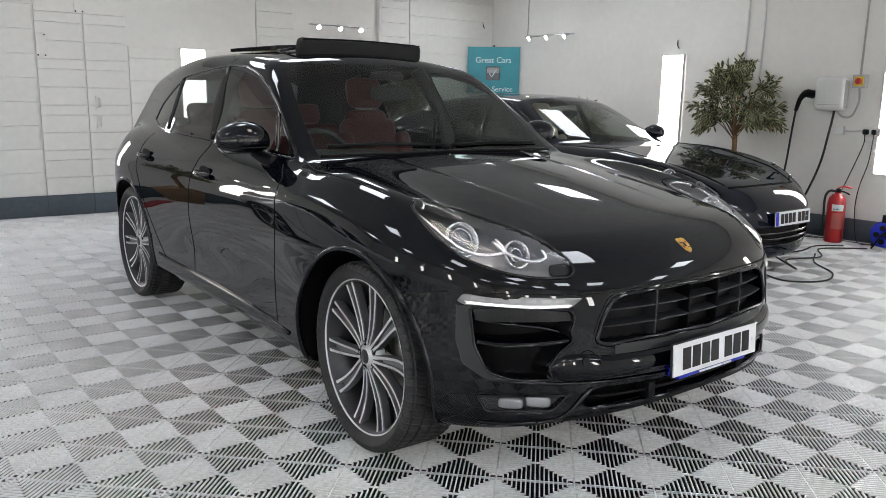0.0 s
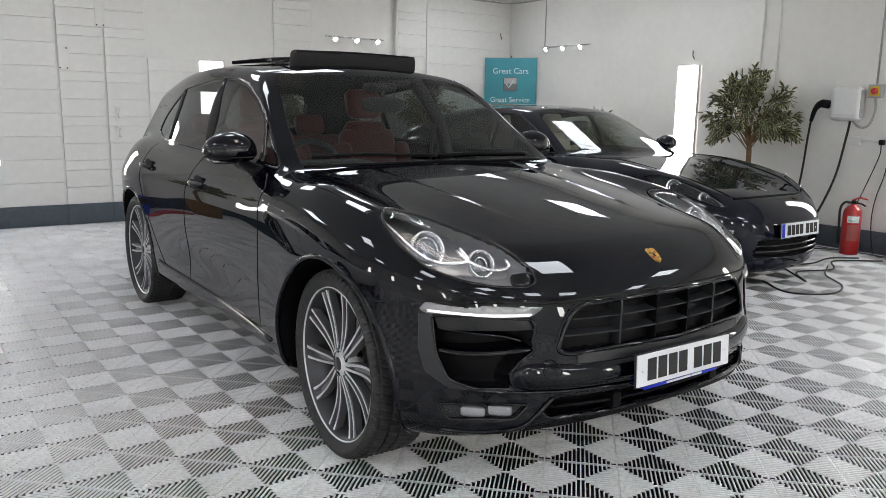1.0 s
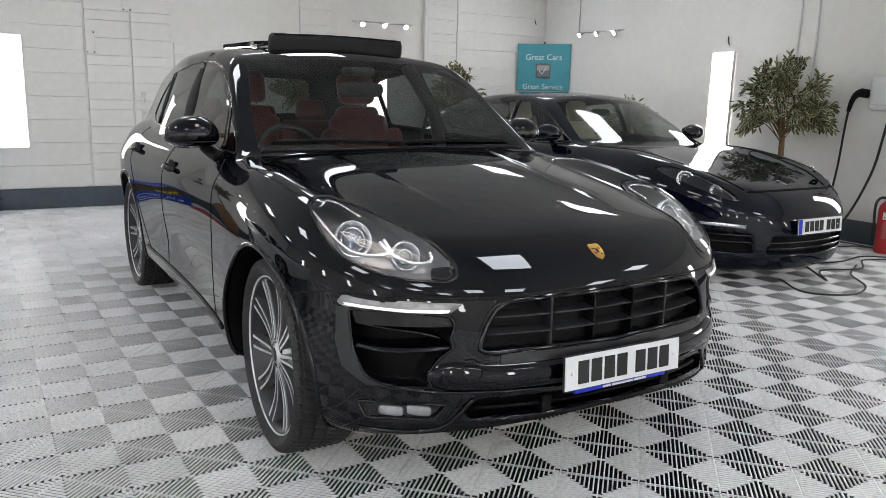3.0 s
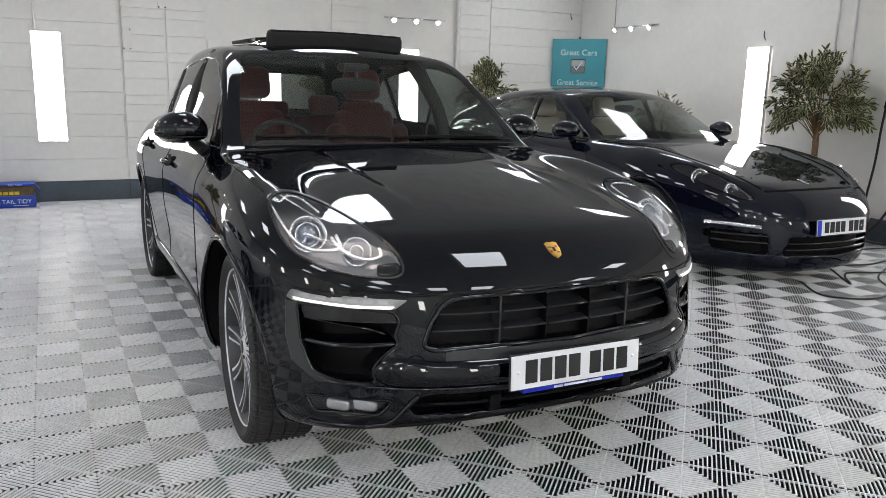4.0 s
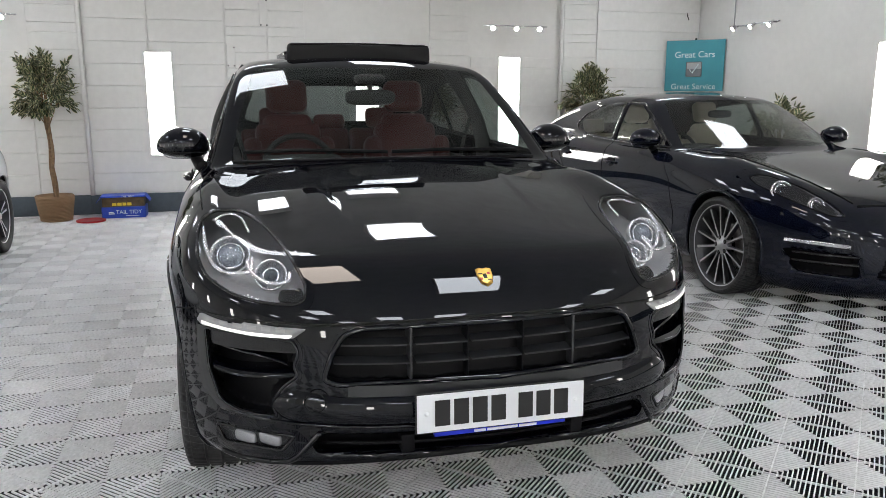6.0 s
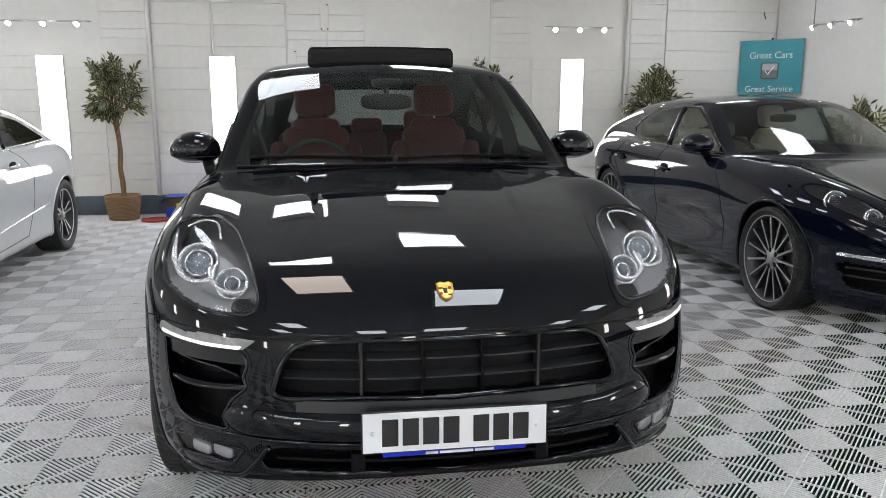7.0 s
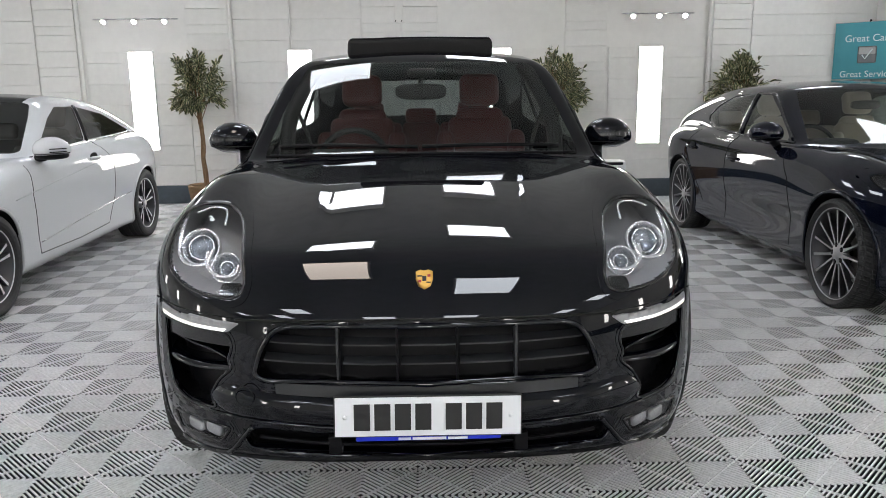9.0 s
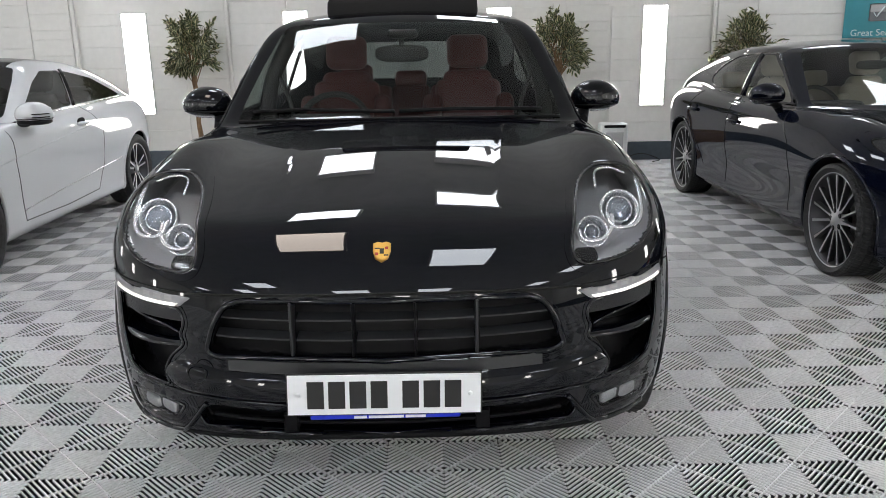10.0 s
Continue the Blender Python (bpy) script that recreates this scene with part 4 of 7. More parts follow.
def wing_mirror(parent, f, x, y, z, s, paint, arm_to):
    """A door mirror: a rounded shell on an arm, with a trim line and its glass."""
    V, F = blob(0.122, 0.115, 0.084, 0.85, 0.9, 24, 36)
    V = V.copy()
    # flatter behind, drawn out and lower at the outer end
    V[:, 1] = np.where(V[:, 1] > 0, V[:, 1] * 0.45, V[:, 1])
    u = V[:, 0] / 0.128
    V[:, 2] *= 1 - 0.22 * np.clip(u, 0, 1) ** 2
    V[:, 2] = np.where(V[:, 2] < 0, V[:, 2] * 0.72, V[:, 2])
    V[:, 2] += 0.012 * (1 - u * u) - 0.012
    V[:, 1] += 0.03 * np.clip(u, 0, 1)
    V[:, 0] *= s
    F2 = F if s > 0 else [q[::-1] for q in F]
    sh = mesh("wing_mirror", V, F2, paint, parent)
    sh.matrix_basis = pose(x, y, z)
    mesh("trim_line", *tube([(s * 0.116 * np.cos(t), 0.0 - 0.112 * np.sin(t) + 0.03 * max(0, np.cos(t)), -0.030) for t in np.linspace(0.1, np.pi - 0.1, 20)], 0.0035, 6), GAP, sh)
    V, F = blob(0.105, 0.004, 0.066, 0.6, 0.9, 10, 24)
    mesh("mirror_glass", V + np.array((0, 0.05, -0.005)), F, CHROME, sh)
    b = np.array(arm_to, float) - np.array((x, y, z))
    a = np.array((-s * 0.055, 0.0, -0.06))
    mesh("mirror_arm", *tube(spline([a, (a + b) / 2 + np.array((0, 0, -0.004)), b], 5), 0.026, 10, taper=np.linspace(1, 1.25, 11)), BLACK_PLASTIC, sh)
    return sh


def door_handle(parent, f, y, z, s):
    """A bow handle over a round bowl."""
    q, _ = march(f, [(s * 1.2, y, z), (s * 1.2, y - 0.085, z - 0.003), (s * 1.2, y + 0.085, z + 0.003)], (-s, 0, 0), 1.0, 300)
    x0 = abs(q[:, 0])
    V, F = blob(0.006, 0.074, 0.042, 0.7, 1.0, 10, 24)
    h = mesh("door_handle", V + np.array((s * (x0[0] - 0.001), y, z)), F, GAP, parent)
    pts = [(s * (x0[1] + 0.003), y - 0.088, z - 0.003), (s * (x0[1] + 0.022), y - 0.06, z - 0.001), (s * (x0[0] + 0.034), y, z), (s * (x0[2] + 0.024), y + 0.06, z + 0.002), (s * (x0[2] + 0.003), y + 0.09, z + 0.003)]
    mesh("grip", *tube(spline(pts, 5), 0.016, 10, taper=np.interp(np.arange(21), [0, 4, 16, 20], [0.6, 1, 1, 0.7])), parent_paint(parent), h)


def parent_paint(car):
    return {"suv": BLACK_PAINT, "saloon": NAVY_PAINT, "coupe": WHITE_PAINT}[car["style"]]


def cabin(car, f, y_dash, z_dash, half, seats, material, y_rear, z_seat, wheel_x):
    """Dashboard, floor, seats, steering wheel and mirror."""
    boxed("cabin_floor", (-half, y_dash + 0.1, 0.30, half, y_rear + 0.55, 0.34), CABIN, car)
    boxed("dashboard", (-half + 0.02, y_dash, z_dash - 0.35, half - 0.02, y_dash + 0.55, z_dash - 0.02), CABIN, car, "black dashboard", 0.05, 3, True)
    for s in (-1, 1):
        boxed("door_card", (s * (half + 0.02) - 0.02, y_dash + 0.3, 0.35, s * (half + 0.02) + 0.02, y_rear + 0.4, z_dash - 0.05), material if material != RED_LEATHER else CABIN, car)
    boxed("instrument_hood", (wheel_x - 0.2, y_dash + 0.28, z_dash - 0.08, wheel_x + 0.2, y_dash + 0.5, z_dash + 0.025), CABIN, car, "", 0.04, 3, True)
    ring = [(0.185 * np.cos(t), 0, 0.185 * np.sin(t)) for t in np.linspace(0, 2 * np.pi, 36, endpoint=False)]
    w = mesh("steering_wheel", *tube(ring, 0.016, 10, True), CABIN, car, "black leather steering wheel")
    w.matrix_basis = pose(wheel_x, y_dash + 0.62, z_dash - 0.06, -25)
    mesh("wheel_boss", *join([blob(0.075, 0.03, 0.06, 0.8, 0.8, 10, 16)] + [tube([(0, 0, 0), (0.18 * np.cos(t), 0, 0.18 * np.sin(t))], 0.016) for t in (0.1, np.pi - 0.1, -np.pi / 2)]), CABIN, w)
    for x, y in seats:
        seat(car, x, y, z_seat, material)
    bm = bmesh.new()
    box(bm, -half + 0.06, y_rear - 0.25, z_seat, half - 0.06, y_rear + 0.2, z_seat + 0.16, 0.05, 3)
    r = part("rear_bench", bm, material, car)
    bm = bmesh.new()
    m = pose(0, y_rear + 0.15, z_seat + 0.1, -20)
    for k in (-1, 0, 1):
        ww = 0.25 if k else 0.14
        box(bm, k * 0.39 - ww, -0.05, 0.0, k * 0.39 + ww, 0.08, 0.55, 0.04, 3, m)
    part("rear_backrest", bm, material, r)
    for k in (-1, 0, 1):
        bm = bmesh.new()
        box(bm, k * 0.39 - 0.115, -0.045, 0.56 if k else 0.54, k * 0.39 + 0.115, 0.05, 0.71 if k else 0.66, 0.04, 3, m)
        part("rear_headrest", bm, material, r)


# ---- the hall: block walls, ceiling, light panels ----
X0, X1, Y0, Y1, H = -8.2, 5.68, -6.2, 6.80, 3.15


def wall(name, x0, y0, x1, y1):
    return tagged(boxed(name, (x0, y0, 0, x1, y1, H), WALL_PAINT), "white painted masonry wall", "wall", kind="structure")


WALL_BACK = wall("wall_back", X0 - 0.2, Y1, X1 + 0.2, Y1 + 0.2)
WALL_RIGHT = wall("wall_right", X1, Y0, X1 + 0.2, Y1)
wall("wall_left", X0 - 0.2, Y0, X0, Y1)
wall("wall_front", X0 - 0.2, Y0 - 0.2, X1 + 0.2, Y0)
tagged(boxed("ceiling", (X0 - 0.2, Y0 - 0.2, H, X1 + 0.2, Y1 + 0.2, H + 0.15), CEIL_PAINT), "pale painted ceiling", "ceiling", kind="structure")

# pilasters stand out from the back wall
PILASTERS = [(-4.66, -4.12), (-2.28, -1.86), (2.33, 2.42), (3.55, 4.06)]


def baseboard(x0, y0, x1, y1):
    tagged(boxed("baseboard", (x0, y0, 0.0, x1, y1, 0.225), SKIRT_PAINT, bevel=0.006), "blue-grey painted base band of the wall", "baseboard", kind="structure")


baseboard(X0, Y1 - 0.035, X1, Y1)
baseboard(X1 - 0.03, Y0, X1, Y1 - 0.035)


def light_panel(x, y, z0, z1, w, turn, label="tall glowing white light panel on the wall"):
    """A flat upright lamp: frame and diffuser, facing -y before its turn."""
    p = thing("light_panel", x, y, (z0 + z1) / 2, turn, label, "light panel", "light panels on the walls")
    h = (z1 - z0) / 2
    bm = bmesh.new()
    for a in ((-w / 2 - 0.012, -h - 0.012, -w / 2, h + 0.012), (w / 2, -h - 0.012, w / 2 + 0.012, h + 0.012), (-w / 2, h, w / 2, h + 0.012), (-w / 2, -h - 0.012, w / 2, -h)):
        box(bm, a[0], -0.04, a[1], a[2], 0.0, a[3])
    part("panel_frame", bm, WHITE_PLASTIC, p, "thin white frame", False)
    boxed("diffuser", (-w / 2, -0.034, -h, w / 2, -0.006, h), PANEL_LIGHT, p, "glowing white diffuser")
    return p


for xc in (-3.375, -1.45, 0.99, 2.87):
    light_panel(xc, Y1 - 0.004, 0.68, 1.855, 0.285, 0)
for yc in (3.43, 0.83, -1.8, -4.2):
    light_panel(X1 - 0.004, yc, 0.70, 1.90, 0.29, -90)
# panels on the unseen left and front walls, added as fill light
for yc in (-4.0, -1.4, 1.2, 3.8):
    light_panel(X0 + 0.004, yc, 0.68, 1.86, 0.29, 90)
for xc in (-6.0, -4.0, -2.0, 0.0, 2.0, 4.0):
    light_panel(xc, Y0 + 0.004, 0.68, 1.86, 0.29, 180)


def ceiling_light(x, y, w, d, material, label):
    """A suspended flat lamp: frame and diffuser under the ceiling."""
    p = thing("ceiling_light", x, y, H - 0.06, 0, label, "ceiling light", "ceiling lights")
    bm = bmesh.new()
    for a in ((-w / 2 - 0.02, -d / 2 - 0.02, -w / 2, d / 2 + 0.02), (w / 2, -d / 2 - 0.02, w / 2 + 0.02, d / 2 + 0.02), (-w / 2, d / 2, w / 2, d / 2 + 0.02), (-w / 2, -d / 2 - 0.02, w / 2, -d / 2)):
        box(bm, a[0], a[1], -0.015, a[2], a[3], 0.06)
    part("lamp_frame", bm, WHITE_PLASTIC, p, "", False)
    boxed("diffuser", (-w / 2, -d / 2, -0.005, w / 2, d / 2, 0.01), material, p, "glowing diffuser")
    return p


# the pair at x -2.3 is unseen, added to brighten the left floor
for xc, rows in ((-6.0, (-4.2, -1.2, 1.9, 5.0)), (-3.4, (-4.2, -1.2, 1.9, 5.2)), (-0.75, (-4.3, -0.13, 2.05, 4.22)), (0.57, (-4.3, -1.10, 2.92, 4.56)), (3.3, (-4.2, -2.4)), (4.38, (3.42, 5.5)), (-2.3, (-3.2, -5.2))):
    for j, yc in enumerate(rows):
        warm = xc == -0.75 and j == 1
        ceiling_light(xc, yc, 0.6, 1.0 if warm else 0.8 if (xc, j) == (0.57, 1) else 0.6, WARM_LIGHT if warm else COOL_LIGHT, "flat warm white ceiling lamp" if warm else "flat cool white ceiling lamp")


# ---- the floor: clipped plastic grid tiles, each of four ribbed quarters ----
CAP = 0.0065
CELL, FX, FY = 0.2, 0.17, -0.934
# sub-floor coloured near-black, so the tile gaps hold deep shade
tagged(boxed("floor", (X0 - 0.2, Y0 - 0.2, -0.12, X1 + 0.2, Y1 + 0.2, -0.045), UNDER_SHADE), "sub-floor under the grid tiles, blackened to stand for shade in the gaps", "floor", kind="structure")
FLOOR = bpy.data.objects["floor"]


def quarter(flip, fine):
    """Ribs of one quarter, centred: along (1, 1), or along (1, -1) when flipped."""
    V, F, S = [], [], []
    half = CELL * math.sqrt(0.5)
    n, pitch = 17, 2 * half / 17
    r = math.sqrt(0.5)

    def prism(a0, a1, b0, b1, z0, z1, flare=0.0, slot=0):
        o = len(V)
        for z, e in ((z0, flare), (z1, 0)):
            for a, b in ((a0, b0 - e), (a1, b0 - e), (a1, b1 + e), (a0, b1 + e)):
                V.append(((a - b) * r, (a + b) * r, z))
        F.extend([(o + 4, o + 5, o + 6, o + 7), (o, o + 1, o + 5, o + 4), (o + 2, o + 3, o + 7, o + 6)])
        F.extend([(o + 1, o + 2, o + 6, o + 5), (o + 3, o, o + 4, o + 7)] if fine else [])
        S.extend([slot] * (5 if fine else 3))

    for k in range(n):
        b = (k + 0.5) * pitch - half
        L = half - abs(b) - 0.002
        w = pitch * 0.10
        if L < 0.008:
            continue
        for a0, a1 in ((-L, -0.003), (0.003, L)) if fine else ((-L, L),):
            prism(a0, a1, b - w, b + w, -CAP, 0.0, 0.0012)
            # below the pale cap the rib is coloured dark to deepen the slot's shade
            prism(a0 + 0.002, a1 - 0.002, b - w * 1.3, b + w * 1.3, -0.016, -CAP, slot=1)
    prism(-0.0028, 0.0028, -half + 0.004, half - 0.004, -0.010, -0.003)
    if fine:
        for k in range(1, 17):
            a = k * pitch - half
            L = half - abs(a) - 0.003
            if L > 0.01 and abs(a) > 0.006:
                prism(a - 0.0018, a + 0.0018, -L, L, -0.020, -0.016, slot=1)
    V = np.array(V)
    if flip:
        V[:, 0] *= -1
        F = [f[::-1] for f in F]
    return V, F, S


def tile_data(fine):
    pieces, slots = [], []
    for i in (0, 1):
        for j in (0, 1):
            V, F, S = quarter((i + j) % 2 == 1, fine)
            slots += S
            pieces.append((V + np.array(((i + 0.5) * CELL, (j + 0.5) * CELL, 0)), F))
    return (*join(pieces), slots)


def lay_floor():
    V, F, S = tile_data(True)
    me = bpy.data.meshes.new("floor_tile")
    me.from_pydata(V.tolist(), [], F)
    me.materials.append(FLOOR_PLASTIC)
    me.materials.append(RIB_SHADE)
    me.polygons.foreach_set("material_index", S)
    Vc, Fc, Sc = tile_data(False)
    fa = np.array(Fc)
    far_v, far_f, o = [], [], 0
    T = 2 * CELL
    i0, i1 = math.floor((X0 - FX) / T) , math.ceil((X1 - FX) / T)
    j0, j1 = math.floor((Y0 - FY) / T), math.ceil((Y1 - FY) / T)
    for i in range(i0, i1):
        for j in range(j0, j1):
            x, y = FX + (i * T) - CELL, FY + j * T
            if -2.9 < x < 2.7 and -1.9 < y < 1.6:
                ob = new("floor_tile", me)
                ob.parent = FLOOR
                ob.location = (x, y, 0)
            else:
                far_v.append(Vc + np.array((x, y, 0)))
                far_f.append(fa + o)
                o += len(Vc)
    V = np.concatenate(far_v)
    ob = mesh("floor_tiles_beyond", V, np.concatenate(far_f), [FLOOR_FAR, RIB_SHADE], FLOOR, smooth=False, slots=Sc * len(far_f))
    tagged(ob, kind="stuff")


# ---- courses of painted blocks on the back wall ----
BAYS = [(-8.1, -4.62), (-4.03, -2.82), (-2.24, -0.70), (0.26, 1.78), (2.35, 3.55), (4.12, 5.66)]
PIERS = [(-4.60, -4.13), (-2.80, -2.29), (-0.68, -0.22), (-0.20, 0.24), (1.80, 2.31), (3.63, 4.10)]
RECESSES = {1: 1.86, 3: 1.86, 4: 1.86}


def lay_courses():
    made = {}

    def block(x0, x1, z0, z1, out):
        key = (round(x1 - x0, 3), round(z1 - z0, 3), out)
        if key not in made:
            bm = bmesh.new()
            w, h = x1 - x0, z1 - z0
            box(bm, -w / 2, 0, -h / 2, w / 2, out, h / 2, 0.003, 1)
            ob = part("block", bm, WALL_PIECE, WALL_BACK, smooth=False)
            made[key] = ob.data
        else:
            ob = new("block", made[key])
            ob.parent = WALL_BACK
        ob.location = ((x0 + x1) / 2, Y1 - out, (z0 + z1) / 2)

    for i, (x0, x1) in enumerate(BAYS):
        z = 0.228
        while z < H - 0.05:
            top = min(z + 0.25, H)
            if i not in RECESSES or z < RECESSES[i] - 0.1:
                end = RECESSES[i] if i in RECESSES and top > RECESSES[i] - 0.1 else top
                block(x0, x1, z, end - 0.003, 0.022)
            z = top
    for k, (x0, x1) in enumerate(PIERS):
        z = 0.228
        n = 0
        while z < H - 0.05:
            top = min(z + (0.105 if n % 3 == 2 else 0.19), H)
            block(x0, x1, z, top - 0.003, 0.034 if k != 3 else 0.028)
            z, n = top, n + 1
    for x0, x1 in PIERS:
        tagged(boxed("baseboard", (x0 - 0.005, Y1 - 0.052, 0.0, x1 + 0.005, Y1 - 0.036, 0.225), SKIRT_PAINT, bevel=0.006), "blue-grey painted foot of a wall pier", "baseboard", kind="structure")


lay_courses()


def pipe(pts, r, material, label, name="pipe"):
    return tagged(mesh(name, *tube(pts, r, 10), material), label, name, kind="structure")


for x, top in ((-4.08, H), (-2.265, H), (3.59, H), (-1.55, H)):
    low = 0.225 if x != -1.55 else 1.88
    pipe([(x, Y1 - 0.05, low), (x, Y1 - 0.05, top)], 0.026 if x != -1.55 else 0.012, WALL_PAINT, "white painted upright pipe on the wall")
for y in (2.50, 2.30):
    pipe([(X1 - 0.015, y, 1.3), (X1 - 0.015, y, H)], 0.012, WHITE_PLASTIC, "thin white cable conduit on the wall", "conduit")
pipe([(X1 - 0.012, 6.0, 2.23), (X1 - 0.012, 6.0, H)], 0.007, GREY_PLASTIC, "thin grey cable on the wall", "conduit")
pipe([(4.3, Y1 - 0.03, 2.93), (5.5, Y1 - 0.03, 2.92), (X1 - 0.03, 6.6, 2.92), (X1 - 0.03, 4.6, 2.93)], 0.012, GREY_PLASTIC, "grey cable along the top of the wall", "conduit")


def cover_plate(x, z, w, h):
    p = thing("cover_plate", x, Y1 - 0.03, z, 0, "small white painted cover plate on the wall", "cover plate")
    boxed("plate", (-w / 2, -0.012, -h / 2, w / 2, 0.008, h / 2), WALL_PAINT, p, bevel=0.004)
    for sx, sz in ((-1, -1), (1, 1), (1, -1)):
        mesh("screw", *moved(revolve([(0, -0.016), (0.008, -0.014), (0.009, -0.011)], 10, "y"), pose(sx * (w / 2 - 0.015), 0, sz * (h / 2 - 0.02))), GAP, p)


cover_plate(-0.63, 1.82, 0.10, 0.25)
cover_plate(-0.235, 2.33, 0.10, 0.32)
for x, y in ((5.47, Y1 - 0.012), (X1 - 0.012, 3.40)):
    h = thing("hook", x, y, 2.44 if x < 5.6 else 2.02, 0, "small dark hook on the wall", "hook")
    mesh("peg", *tube([(0, 0, 0.06), (0, -0.015 if x < 5.6 else 0, 0), (0.02, -0.02, -0.05)], 0.006), GAP, h)


def door_bolt(x, z):
    p = thing("door_bolt", x, Y1 - 0.055, z, 0, "small white painted bolt on the wall", "bolt")
    boxed("plate", (-0.03, -0.01, -0.07, 0.03, 0.005, 0.07), WALL_PAINT, p, bevel=0.004)
    mesh("knob", *tube([(0, -0.03, -0.05), (0, -0.03, 0.05)], 0.012), WALL_PAINT, p)


door_bolt(-0.10, 1.23)
door_bolt(-0.10, 1.02)


def track_light(x, y, z, turn, length=0.88):
    """A wall rail with three small spotlights."""
    p = thing("track_light", x, y, z, turn, "chrome rail with three small lit spotlights on the wall", "track light", "rails of spotlights")
    mesh("rail", *tube([(-length / 2, -0.10, 0), (length / 2, -0.10, 0)], 0.009, 8), CHROME, p, "thin chrome rail")
    for k in (-0.30, 0.30):
        mesh("bracket", *tube([(k * length, 0, 0), (k * length, -0.10, 0)], 0.008), CHROME, p)
    for k in (-0.36, 0.0, 0.36):
        m = pose(k * length + 0.0, -0.13, -0.02, 35, 0, -8)
        sp = mesh("spotlight", *moved(revolve([(0.0, 0.05), (0.018, 0.05), (0.026, 0.02), (0.034, -0.03), (0.030, -0.03), (0.022, 0.0)], 20, "y"), m), CHROME, p, "small chrome spotlight")
        mesh("bulb", *moved(revolve([(0, -0.033), (0.020, -0.032), (0.028, -0.028)], 20, "y"), m), SPOT_LIGHT, sp, "bright bulb")
    return p


track_light(-3.37, Y1 - 0.004, 2.235, 0, 1.0)
track_light(2.92, Y1 - 0.004, 2.245, 0, 0.88)
track_light(X1 - 0.004, 5.48, 2.235, -90, 0.95)


# ---- sign across the corner ----
def corner_sign():
    s = thing("sign", 5.40, 6.43, 1.435, -49, "teal sign board with white lettering hung across the corner", "sign")
    boxed("board", (-0.39, -0.012, 0.0, 0.39, 0.012, 0.665), TEAL, s, "teal printed board", bevel=0.004)
    boxed("frame", (-0.395, -0.006, 0.655, 0.395, 0.016, 0.672), GREY_PLASTIC, s, "grey top rail", bevel=0.003)
    text("lettering", "Great Cars", 0.118, POSTER_WHITE, s, pose(0.0, -0.014, 0.475, 90), label="white lettering")
    text("lettering", "Great Service", 0.108, POSTER_WHITE, s, pose(0.0, -0.014, 0.055, 90), label="white lettering")
    b = boxed("icon", (-0.105, -0.020, 0.185, 0.105, -0.010, 0.385), POSTER_GREY, s, "grey square icon with a white tick", bevel=0.018, seg=3)
    boxed("icon_gloss", (-0.095, -0.0225, 0.29, 0.095, -0.018, 0.375), GREY_PLASTIC, b, bevel=0.01)
    q = [(-0.055, -0.024, 0.285), (-0.02, -0.024, 0.235), (0.06, -0.024, 0.35)]
    mesh("tick", *tube(q, 0.009, 6), POSTER_WHITE, b)
    mesh("hanger", *tube([(0.0, 0.0, 0.665), (0.0, 0.01, 0.69)], 0.012), GAP, s)


corner_sign()


